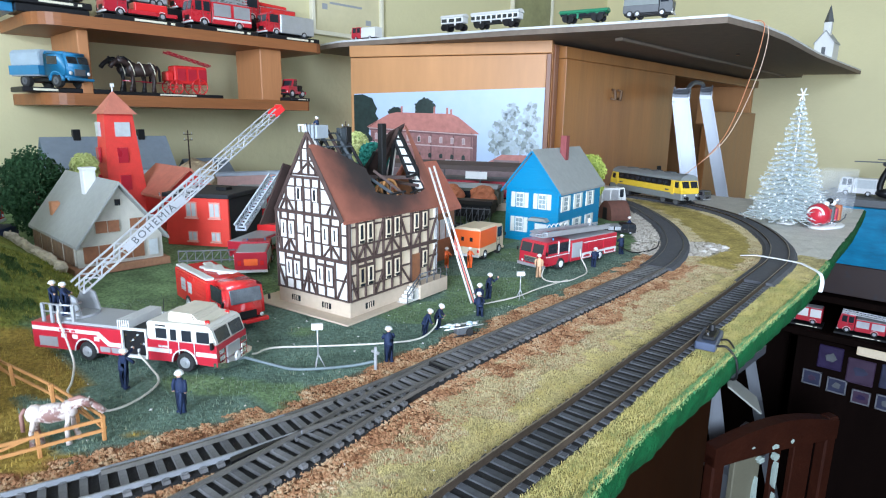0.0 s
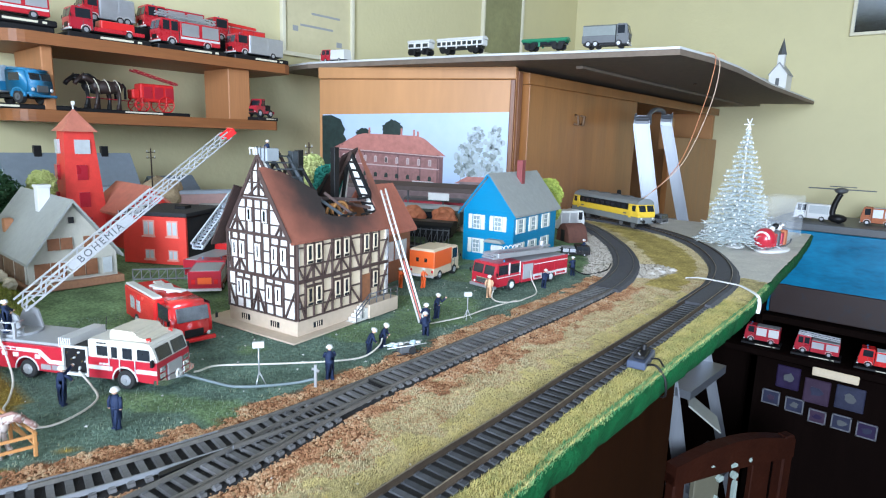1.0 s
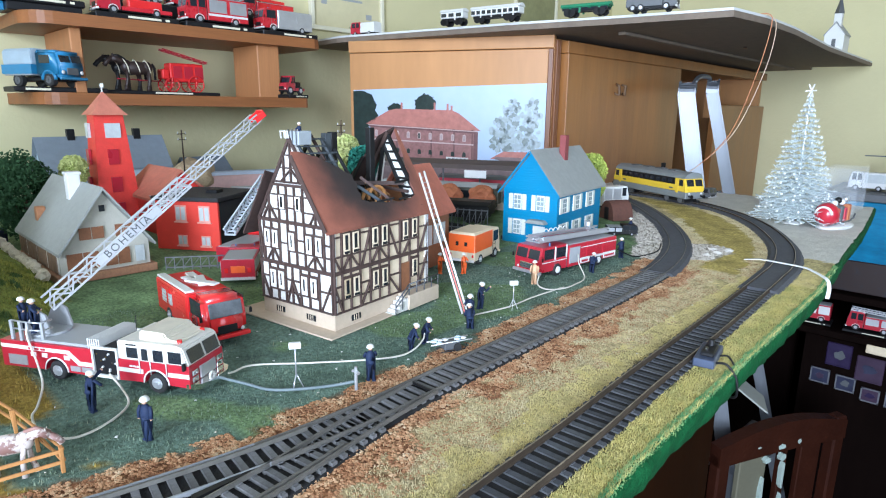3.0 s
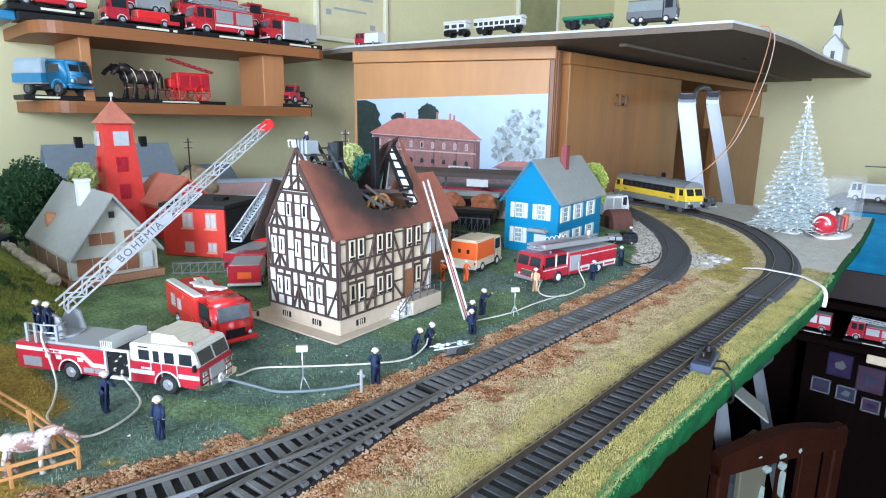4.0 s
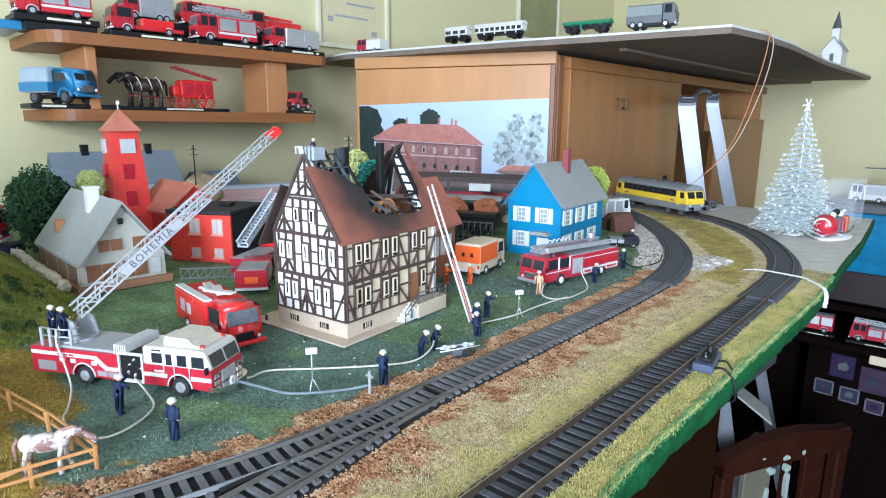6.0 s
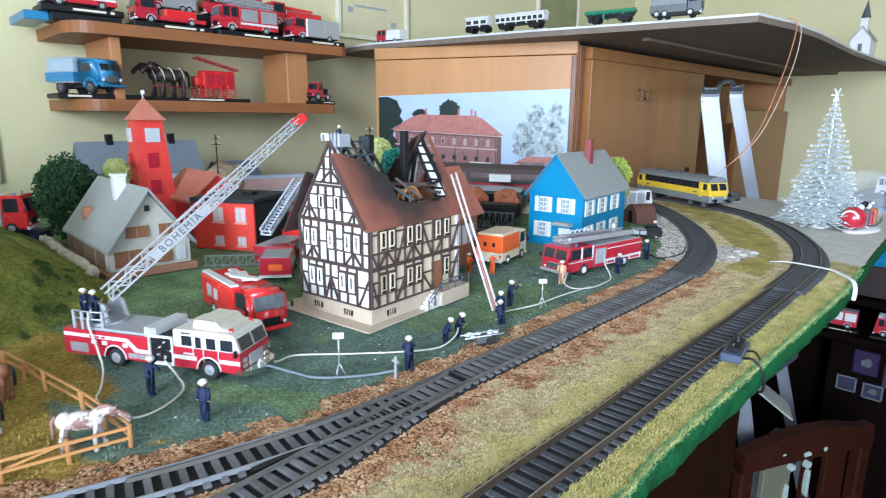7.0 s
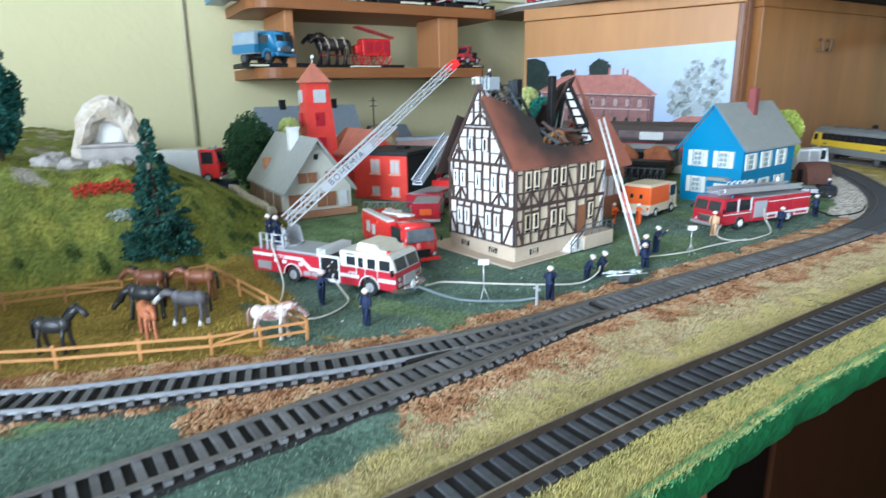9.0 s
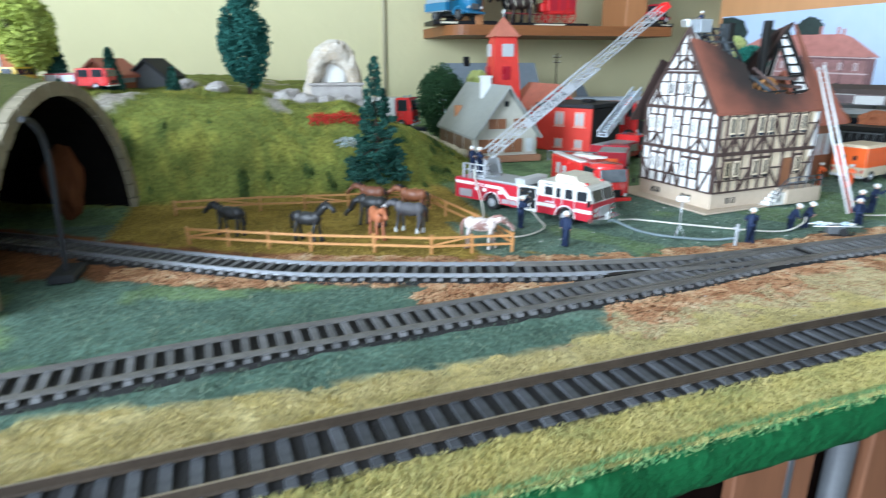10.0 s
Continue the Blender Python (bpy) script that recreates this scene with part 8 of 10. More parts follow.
def grotto():
    """A whitewashed plaster grotto with a carved stone front."""
    t = thing("plaster_grotto", "whitewashed plaster grotto with a carved grey stone front", "monument", pose(-0.530, 0.041, 0.060, 0, 0, 84))
    # local: x to the right as seen from the front, -y the front
    bm = B()
    rings = []
    for j in range(19):
        a = math.pi * j / 18
        ring = []
        for k in range(12):
            b = 2 * math.pi * k / 12
            rad = 0.0252 + 0.0066 * math.cos(b)
            p = Vector((rad * math.cos(a) * 0.86, 0.012 * math.sin(b), rad * math.sin(a) * 1.74 + 0.004))
            p += Vector((noise.noise(p * 90), noise.noise(p * 90 + Vector((9, 0, 0))), noise.noise(p * 90 + Vector((0, 9, 0))))) * 0.004
            ring.append(bm.verts.new(p))
        rings.append(ring)
    for a, b in zip(rings, rings[1:]):
        for k in range(12):
            bm.faces.new((a[k], a[(k + 1) % 12], b[(k + 1) % 12], b[k]))
    bm.faces.new(rings[0]), bm.faces.new(rings[-1][::-1])
    bmesh.ops.recalc_face_normals(bm, faces=bm.faces)
    part("arch", bm, mat("beige_plaster_rock", (0.58, 0.53, 0.45), 0.85, second=(0.36, 0.27, 0.17), mix=0.46, contrast=0.14, scale=60, bump=0.5, bump_scale=350), t)
    bm = B()
    ball(bm, (0, 0.006, 0.027), 0.0140, 0, 3, (0.98, 0.45, 1.20))
    part("niche", bm, M_PLASTER, t, "smooth white niche")
    bm = B()
    box(bm, -0.021, 0.026, -0.016, 0.0, -0.004, 0.018, 0.0012)
    base = part("stone_front", bm, M_ROCK, t, "carved grey stone block")
    for i in range(6):
        bm = B()
        x = -0.0125 + 0.0058 * i
        tube(bm, [(x + 0.0022 * math.cos(a), -0.0163, 0.0065 + 0.0042 * math.sin(a)) for a in [math.pi + math.pi * k / 8 for k in range(9)]], 0.0006, 5)
        part("carving", bm, M_ROCK_WHITE, base)
    bm = B()
    box(bm, -0.0225, 0.0275, -0.0172, 0.001, 0.018, 0.0205, 0.0006)
    part("cornice", bm, M_ROCK, t)
    return t


grotto()
bush = foliage([(-0.440 + rng0.uniform(-0.006, 0.006), 0.030 + 0.0038 * i, hill(-0.440, 0.030 + 0.0038 * i) + rng0.uniform(0.001, 0.004), 0.0055, 0.0045) for i in range(-4, 9)], 70, 0.0013, 41)
bush.materials.append(leaf_mat("red_flowers", [(0.45, 0.03, 0.02), (0.6, 0.07, 0.04), (0.3, 0.02, 0.02)]))
tagged(new("flower_bed", bush), "bed of red foam flowers on the bank", "flowers", kind="stuff")
bush = foliage([(-0.424 + rng0.uniform(-0.004, 0.004), 0.034 + 0.004 * i, hill(-0.424, 0.034 + 0.004 * i) + 0.002, 0.005, 0.004) for i in range(4)], 50, 0.0013, 42)
bush.materials.append(leaf_mat("pale_flowers", [(0.3, 0.5, 0.5), (0.6, 0.62, 0.6), (0.06, 0.16, 0.12)]))
tagged(new("flower_bed", bush), "pale blue-white foam flowers on the bank", "flowers", kind="stuff")


def stone_wall(label, pts, h, seed):
    """A row of rough plaster stones."""
    t = thing("dry_stone_wall", label, "wall")
    rng = random.Random(seed)
    line = spline([(*p, 0) for p in pts], 8)
    me = bpy.data.meshes.new("stone")
    bm = B()
    bmesh.ops.create_icosphere(bm, subdivisions=1, radius=1)
    for v in bm.verts:
        v.co *= 1 + 0.25 * noise.noise(v.co * 2)
    bm.to_mesh(me)
    bm.free()
    me.materials.append(mat("cream_rubble", (0.56, 0.49, 0.36), 0.85, vary=0.2, scale=120, bump=0.4, bump_scale=500, random=0.15))
    for a, b in zip(line, line[1:]):
        n = max(1, int((b - a).length / 0.0042))
        for i in range(n):
            p = a.lerp(b, i / n)
            o = new("stone", me)
            o.parent = t
            o.matrix_basis = pose(p.x + rng.uniform(-0.0015, 0.0015), p.y + rng.uniform(-0.0015, 0.0015), hill(p.x, p.y) + h * 0.4, rng.uniform(0, 180), rng.uniform(0, 180), rng.uniform(0, 180)) @ Matrix.Diagonal(
                (rng.uniform(0.7, 1.2) * h * 0.6, rng.uniform(0.7, 1.2) * h * 0.5, rng.uniform(0.7, 1.1) * h * 0.5, 1))


stone_wall("low wall of pale plaster stones beside the cottage", [(-0.500, 0.1600), (-0.54, 0.1655), (-0.62, 0.1665), (-0.74, 0.165)], 0.0085, 4)


# ---- tunnel ----
M_TUNNEL = mat("dirty_tunnel_stone", (0.29, 0.255, 0.18), 0.9, spec=0.1, vary=0.3, scale=90, bump=0.4, bump_scale=400)
def tunnel():
    t = thing("tunnel_portal", "dirty grey stone tunnel portal with a dark bore", "tunnel", pose(-0.302, -0.124, 0, 0, 0, -6))
    R, r = 0.0945, 0.0890
    n = 26

    def ring(rad, y, sz=0.94):
        return [(rad * math.cos(math.pi * i / n), y, rad * sz * math.sin(math.pi * i / n)) for i in range(n + 1)]

    bm = B()
    rows = [[bm.verts.new(p) for p in ring(rr, yy)] for rr, yy in ((r, 0.0), (R, 0.0), (R, -0.02), (r, -0.02))]
    rows.append(rows[0])
    for a, b in zip(rows, rows[1:]):
        for i in range(n):
            bm.faces.new((a[i], a[i + 1], b[i + 1], b[i]))
    bmesh.ops.recalc_face_normals(bm, faces=bm.faces)
    arch = part("arch_ring", bm, M_TUNNEL, t, "pale stone arch ring")
    for i in range(n):
        a0, a1 = math.pi * (i + 0.06) / n, math.pi * (i + 0.94) / n
        bm = B()
        pts = [(q * math.cos(a), q * 0.94 * math.sin(a)) for q, a in ((r - 0.001, a0), (R + 0.001, a0), (R + 0.001, a1), (r - 0.001, a1))]
        prism(bm, pts, -0.002, 0.0022 + random.uniform(0, 0.0008), "y")
        part("voussoir", bm, M_TUNNEL, arch)
    # the bore: its near-black colour stands in for the shade inside
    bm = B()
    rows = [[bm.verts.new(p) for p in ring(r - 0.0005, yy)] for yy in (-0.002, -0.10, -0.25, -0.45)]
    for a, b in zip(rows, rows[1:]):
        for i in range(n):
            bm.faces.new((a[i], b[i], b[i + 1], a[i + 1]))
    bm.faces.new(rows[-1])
    part("bore", bm, mat("shade_black_lining", (0.008, 0.007, 0.007), 0.95, spec=0.05, vary=0.4, scale=60), t, "tunnel lining coloured near-black for the shade inside")
    # the bank above and beside the bore
    bm = B()
    rows = []
    for yy, lift in ((-0.004, 0.001), (-0.02, 0.004), (-0.06, 0.008), (-0.14, 0.008), (-0.30, 0.004), (-0.46, 0.0)):
        row = []
        for i in range(n + 1):
            a = math.pi * i / n
            p = Vector(((R + lift) * math.cos(a), yy, (R + lift) * 0.94 * math.sin(a)))
            p += Vector((0, 0, 0.004 * noise.noise(p * 40)))
            row.append(bm.verts.new(p))
        rows.append(row)
    for a, b in zip(rows, rows[1:]):
        for i in range(n):
            bm.faces.new((a[i], a[i + 1], b[i + 1], b[i])).smooth = True
    bmesh.ops.recalc_face_normals(bm, faces=bm.faces)
    part("grass_cover", bm, mat("olive_flock", (0.14, 0.15, 0.03), 0.95, second=(0.06, 0.08, 0.015), scale=60, bump=0.6, bump_scale=500), t, "olive flocked cover")
    return t


tunnel()
rock("orange-brown rock inside the tunnel", -0.378, -0.150, 0.026, 0.012, 8.0, mat("dark_orange_rock", (0.15, 0.058, 0.026), 0.9, spec=0.1), (0.6, 0.9, 1.9))


# grey lamp post, darkened in colour for the shade by the tunnel
M_LAMP_SHADED = mat("lamp_post_in_shade", (0.035, 0.036, 0.038), 0.7, spec=0.15)


def platform_lamp():
    t = thing("platform_lamp", "grey curved street lamp by the tunnel, coloured dark for shade", "street lamp", pose(-0.254, -0.118, 0))
    bm = B()
    tube(bm, spline([(0, 0, 0), (-0.003, 0.0, 0.03), (-0.006, 0, 0.05), (-0.004, 0, 0.066), (0.006, 0, 0.074), (0.016, 0, 0.076)], 5), 0.0014, 8)
    part("mast", bm, M_LAMP_SHADED, t)
    bm = B()
    box(bm, -0.012, 0.010, -0.006, 0.006, -0.0005, 0.0035, 0.0008)
    part("foot", bm, M_LAMP_SHADED, t)


platform_lamp()


# ---- far scenery behind the houses ----
def simple_house(name, label, m, W, L, E, A, wall, roof, chimneys=0):
    t = thing(name, label, "house", m)
    bm = B()
    prism(bm, [(-W / 2, 0), (W / 2, 0), (W / 2, E), (0, A), (-W / 2, E)], 0, L, "y")
    part("body", bm, wall, t)
    sl = (A - E) / (W / 2)
    for s in (-1, 1):
        bm = B()
        prism(bm, [(s * (W / 2 + 0.004), E - 0.004 * sl), (0, A), (0, A + 0.0025), (s * (W / 2 + 0.004), E - 0.004 * sl + 0.0025)], -0.006, L + 0.006, "y")
        part("roof_slope", bm, roof, t)
    for i in range(chimneys):
        y = L * (0.25 + 0.55 * i)
        bm = B()
        box(bm, -0.004, 0.004, y - 0.005, y + 0.005, A - 0.008, A + 0.013, 0.0004)
        part("chimney", bm, M_BLACK, t)
    for s in (0.25, 0.5, 0.75):
        bm = B()
        box(bm, W / 2 - 0.0002, W / 2 + 0.0008, L * s - 0.004, L * s + 0.004, E * 0.4, E * 0.75)
        part("window", bm, M_WINLIGHT, t)
    return t


simple_house("grey_roof_house", "pale blue house with a blue-grey roof and two dark chimneys", pose(-0.985, 0.275, 0), 0.06, 0.165, 0.052, 0.094, mat("pale_blue_wall", (0.45, 0.55, 0.62), 0.6), M_ROOF_BLUEGREY, 2)
simple_house("grey_roof_shed", "low shed with a blue-grey roof by the back wall", pose(-1.04, 0.50, 0), 0.055, 0.07, 0.03, 0.052, M_COTTAGE, M_ROOF_BLUEGREY)
simple_house("red_roof_house", "house with a red tiled roof behind the burnt house", pose(-0.372, 0.405, 0, 0, 0, 12), 0.05, 0.045, 0.052, 0.088, M_WOOD_PANEL, M_ROOF_RED)


def back_platform():
    t = thing("platform_canopy", "brown station platform canopy on posts", "station canopy", pose(-0.60, 0.70, 0, 0, 0, 24))
    bm = B()
    box(bm, -0.19, 0.19, -0.02, 0.02, 0, 0.012, 0.0005)
    part("platform", bm, M_PLINTH, t)
    bm = B()
    prism(bm, [(-0.03, 0.058), (0.03, 0.058), (0.026, 0.064), (0, 0.069), (-0.026, 0.064)], -0.20, 0.20, "x")
    part("roof", bm, mat("brown_canopy_roof", (0.075, 0.055, 0.05), 0.7, vary=0.2), t)
    for i in range(7):
        bm = B()
        cyl(bm, (-0.17 + i * 0.057, 0, 0.012), (-0.17 + i * 0.057, 0, 0.06), 0.0014, 0.0014, 8)
        part("post", bm, M_GREY_DK, t)
    for x in (-0.11, 0.06):
        bm = B()
        box(bm, x - 0.016, x + 0.016, -0.0315, -0.0302, 0.046, 0.0565)
        part("sign", bm, M_WHITE, t, "white station sign")


back_platform()


def wagon(label, m, L, colour, roof=M_GREY_DK, name="railway_wagon", H=0.036, W=0.031, windows=0):
    t = thing(name, label, "railway wagon", m, "railway wagons")
    bm = B()
    box(bm, -L / 2, L / 2, -W / 2, W / 2, 0.0115, H, 0.0012)
    part("body", bm, colour, t)
    bm = B()
    prism(bm, [(-W / 2 - 0.001, H), (W / 2 + 0.001, H), (W * 0.36, H + 0.004), (0, H + 0.0056), (-W * 0.36, H + 0.004)], -L / 2 - 0.001, L / 2 + 0.001, "x")
    part("roof", bm, roof, t)
    bm = B()
    box(bm, -L / 2 + 0.004, L / 2 - 0.004, -W * 0.36, W * 0.36, 0.007, 0.0115)
    part("frame", bm, M_BLACK, t)
    for x in (-L * 0.36, -L * 0.26, L * 0.26, L * 0.36):
        for s in (-1, 1):
            bm = B()
            cyl(bm, (x, s * 0.0075, 0.0058), (x, s * 0.0102, 0.0058), 0.0058, 0.0056, 14)
            part("wheel", bm, M_BLACK, t)
    for i in range(windows):
        x0 = -L / 2 + L * (i + 0.15) / windows
        for s in (-1, 1):
            panel(t, "window", x0, x0 + L * 0.7 / windows, s * W / 2, H * 0.62, H * 0.88, s, M_WIN)
        if i % 2:
            for s in (-1, 1):
                panel(t, "door", x0 + L * 0.75 / windows, x0 + L * 0.95 / windows, s * W / 2, H * 0.36, H * 0.9, s, colour, 0.0006)
    return t


wagon("crimson covered railway wagon at the platform", pose(-0.575, 0.775, 0, 0, 0, 24), 0.15, mat("crimson_wagon", (0.50, 0.05, 0.07), 0.4), windows=0)
wagon("olive grey passenger wagon at the platform", pose(-0.570, 0.665, 0, 0, 0, 24), 0.17, mat("olive_wagon", (0.07, 0.075, 0.055), 0.5), M_GREY, windows=6)
wagon("black goods wagon in the siding", pose(-0.505, 0.610, 0, 0, 0, 24), 0.12, M_BLACK, M_BLACK, H=0.024)
wagon("dark goods wagon in the siding", pose(-0.60, 0.565, 0, 0, 0, 24), 0.12, M_GREY_DK, M_BLACK, H=0.024)
for i, (x, y) in enumerate(((-0.520, 0.628), (-0.555, 0.612), (-0.485, 0.655))):
    rock("heap of rusty orange-brown ore in the siding", x, y, 0.030, 0.016, 4.0 + i, M_BRICK, (1.2, 1, 0.8), "ore_mound")


def lattice_fence(label, m, L, h, name="yard_fence"):
    t = thing(name, label, "fence", m)
    for z in (h * 0.2, h * 0.95):
        bm = B()
        bar(bm, (0, 0, z), (L, 0, z), 0.0008, 0.0012)
        part("rail", bm, M_GREY_DK, t)
    n = int(L / 0.007)
    for i in range(n + 1):
        bm = B()
        bar(bm, (L * i / n, 0, 0), (L * i / n, 0, h), 0.0008, 0.0009, up=(0, 1, 0))
        part("post", bm, M_GREY_DK, t)
        if i < n:
            bm = B()
            bar(bm, (L * i / n, 0, h * 0.2), (L * (i + 1) / n, 0, h * 0.95), 0.0005, 0.0006)
            part("brace", bm, M_GREY_DK, t)


lattice_fence("dark lattice fence by the siding", pose(-0.53, 0.525, 0, 0, 0, 24), 0.13, 0.028)
lattice_fence("dark lattice fence beside the cottage", pose(-0.505, 0.252, 0, 0, 0, 55), 0.05, 0.012)


def telegraph_pole(x, y, h, label):
    t = thing("telegraph_pole", label, "pole", pose(x, y, 0), "telegraph poles")
    bm = B()
    cyl(bm, (0, 0, 0), (0, 0, h), 0.0013, 0.0009, 8)
    part("mast", bm, M_TRUNK, t)
    for k in (0.88, 0.95):
        bm = B()
        bar(bm, (0, -0.006, h * k), (0, 0.006, h * k), 0.001, 0.0012)
        part("crossarm", bm, M_TRUNK, t)
        for y in (-0.005, 0.005):
            bm = B()
            cyl(bm, (0, y, h * k), (0, y, h * k + 0.003), 0.0007, 0.0005, 6)
            part("insulator", bm, M_WHITE, t)


telegraph_pole(-0.80, 0.40, 0.110, "dark wooden telegraph pole by the fire station")
telegraph_pole(-0.62, 0.53, 0.125, "dark wooden telegraph pole behind the burnt house")
rock("heap of beige rubble by the back wall", -0.93, 0.47, 0.03, 0.03, 12.0, mat("beige_rubble", (0.50, 0.38, 0.23), 0.85, vary=0.4, scale=60, bump=0.6, bump_scale=200), (1.1, 1.2, 1.0), "rubble_mound")
wagon("pale pink tram coach with a pale blue roof", pose(-0.90, 0.555, 0, 0, 0, 75), 0.16, mat("pale_pink_coach", (0.66, 0.42, 0.37), 0.5), mat("pale_blue_coach_roof", (0.50, 0.57, 0.66), 0.5), H=0.034)
lorry("toy_fire_truck", "small red toy fire truck on the black roof", pose(-0.628, 0.405, 0.0, 0, 0, 60), 0.05, 0.019, 0.060, 0.3, category="toy truck", body_h=0.8)
lorry("toy_lorry", "white and red toy lorry on a dark blue base", pose(-0.735, 0.130, 0.016, 0, 0, 60), 0.075, 0.032, 0.042, 0.3, M_RED, M_WHITE, roof_mat=M_WHITE, shutters=1, shutter_mat=M_WHITE, category="toy truck")
bm = B()
box(bm, -0.046, 0.046, -0.023, 0.023, 0, 0.0155, 0.001)
ob = tagged(part("cardboard_box", bm, M_NAVY), "flat dark blue cardboard box under the toy lorry", "box")
ob.matrix_basis = pose(-0.735, 0.130, 0, 0, 0, 60)
lorry("toy_car", "red toy car on the bank", pose(-0.475, -0.155, 0.080, 0, 0, 80), 0.045, 0.02, 0.016, 0.5, M_RED, M_RED_DK, category="toy car", beacons=False, body_h=0.7)
lorry("toy_car", "yellow toy car on the bank above the tunnel", pose(-0.455, -0.205, 0.083, 0, 0, 75), 0.045, 0.02, 0.014, 0.5, M_YELLOW, M_RED, category="toy car", beacons=False, body_h=0.7)
simple_house("toy_cottage", "small red-brown toy cottage on the bank", pose(-0.500, -0.150, 0.078, 0, 0, 75), 0.024, 0.04, 0.012, 0.022, M_BRICK, M_ROOF_RED)
simple_house("toy_barn", "dark toy barn on the bank", pose(-0.530, -0.118, 0.076, 0, 0, 75), 0.028, 0.03, 0.012, 0.024, M_GREY_DK, M_ROOF_BLACK)
simple_house("brick_house", "red-brown toy house on the bank above the tunnel", pose(-0.515, -0.255, 0.076), 0.045, 0.05, 0.05, 0.075, M_BRICK, M_ROOF_RED)


def barrel_hut():
    t = thing("brown_hut", "rusty brown round-roofed hut beside the blue house", "hut", pose(-0.357, 0.782, 0, 0, 0, 60) @ Matrix.Scale(0.74, 4))
    bm = B()
    n = 12
    prism(bm, [(0.023 * math.cos(math.pi * i / n), 0.034 * math.sin(math.pi * i / n)) for i in range(n + 1)], -0.02, 0.02, "x")
    part("shell", bm, mat("rusty_brown", (0.11, 0.045, 0.03), 0.8, vary=0.3), t)
    bm = B()
    box(bm, -0.0205, -0.0202, -0.007, 0.007, 0, 0.022)
    part("door", bm, M_BLACK, t)


barrel_hut()
lorry("toy_van", "white toy van behind the blue house", pose(-0.405, 0.86, 0, 0, 0, 60), 0.042, 0.022, 0.036, 0.3, M_WHITE, M_WHITE, category="toy van", beacons=False, roof_mat=M_WHITE)
lorry("toy_car", "dark toy car beside the curved track", pose(-0.302, 0.69, 0, 0, 0, 40), 0.034, 0.017, 0.013, 0.5, M_BLACK, M_BLACK, category="toy car", beacons=False, body_h=0.75)


# ---- locomotive on the far curve ----
def locomotive():
    m = pose(-0.4075, 1.008, 0.0035, 0, 0, -28)
    t = thing("diesel_locomotive", "yellow and grey model diesel locomotive on the curve", "locomotive", m)
    L, W = 0.188, 0.034
    bm = B()
    box(bm, -L / 2, L / 2, -W / 2, W / 2, 0.0085, 0.0185, 0.001)
    part("lower_body", bm, M_LOCO_GREY, t, "grey lower body")
    bm = B()
    prism(bm, [(-L / 2, 0.0185), (L / 2, 0.0185), (L / 2 - 0.001, 0.026), (L / 2 - 0.006, 0.0395), (-L / 2 + 0.006, 0.0395), (-L / 2 + 0.001, 0.026)], -W / 2, W / 2, "y")
    bmesh.ops.bevel(bm, geom=list(bm.edges), offset=0.0012, segments=2, affect="EDGES")
    part("upper_body", bm, M_YELLOW, t, "yellow upper body")
    bm = B()
    n = 8
    pts = [(W / 2 * math.cos(math.pi * i / n) * 0.99, 0.0385 + 0.0095 * math.sin(math.pi * i / n)) for i in range(n + 1)]
    prism(bm, pts, -L / 2 + 0.005, L / 2 - 0.005, "x")
    part("roof", bm, M_LOCO_GREY, t, "rounded grey roof")
    for i in range(4):
        bm = B()
        box(bm, -0.06 + i * 0.032, -0.044 + i * 0.032, -0.006, 0.006, 0.0465, 0.0488, 0.0006)
        part("roof_vent", bm, M_GREY_DK, t)
    for s in (-1, 1):
        panel(t, "black_band", -L / 2 + 0.026, L / 2 - 0.026, s * W / 2, 0.0285, 0.0385, s, M_BLACK)
        for i in range(9):
            x0 = -0.062 + i * 0.0142
            panel(t, "side_window", x0, x0 + 0.009, s * (W / 2 + 0.0004), 0.0305, 0.0365, s, M_WIN)
        for e in (-1, 1):
            x0 = e * (L / 2 - 0.012)
            panel(t, "cab_window", x0 - 0.0042, x0 + 0.0042, s * W / 2, 0.0275, 0.0365, s, M_WIN)
            panel(t, "cab_door", e * (L / 2 - 0.021) - 0.003, e * (L / 2 - 0.021) + 0.003, s * W / 2, 0.0165, 0.037, s, M_YELLOW, 0.0006)
            panel(t, "lettering_bar", e * (L / 2 - 0.034) - 0.004, e * (L / 2 - 0.034) + 0.004, s * W / 2, 0.0215, 0.0235, s, M_GREY_DK)
    for e in (-1, 1):
        for s in (-1, 1):
            bm = B()
            a = math.atan2(0.005, 0.0135)
            box(bm, -0.0002, 0.0006, s * 0.0078 - 0.0062, s * 0.0078 + 0.0062, 0.0015, 0.0118, 0.0)
            mm = Matrix.Translation((e * (L / 2 - 0.001), 0, 0.026)) @ (Matrix.Identity(4) if e > 0 else Matrix.Rotation(math.pi, 4, "Z")) @ Matrix.Rotation(-a, 4, "Y")
            bmesh.ops.transform(bm, matrix=mm, verts=bm.verts)
            part("windscreen", bm, M_WIN, t)
            bm = B()
            cyl(bm, (e * L / 2, s * 0.011, 0.0125), (e * (L / 2 + 0.006), s * 0.011, 0.0125), 0.0012, 0.0012, 8)
            cyl(bm, (e * (L / 2 + 0.006), s * 0.011, 0.0125), (e * (L / 2 + 0.0068), s * 0.011, 0.0125), 0.0028, 0.0028, 12)
            part("buffer", bm, M_BLACK, t)
            bm = B()
            cyl(bm, (e * L / 2, s * 0.011, 0.0168), (e * (L / 2 + 0.0012), s * 0.011, 0.0168), 0.0016, 0.0014, 10)
            part("headlight", bm, M_WHITE, t)
        bm = B()
        box(bm, e * (L / 2 + 0.004) - 0.005, e * (L / 2 + 0.004) + 0.005, -0.002, 0.002, 0.004, 0.0075, 0.0004)
        part("coupling", bm, M_BLACK, t)
        bm = B()
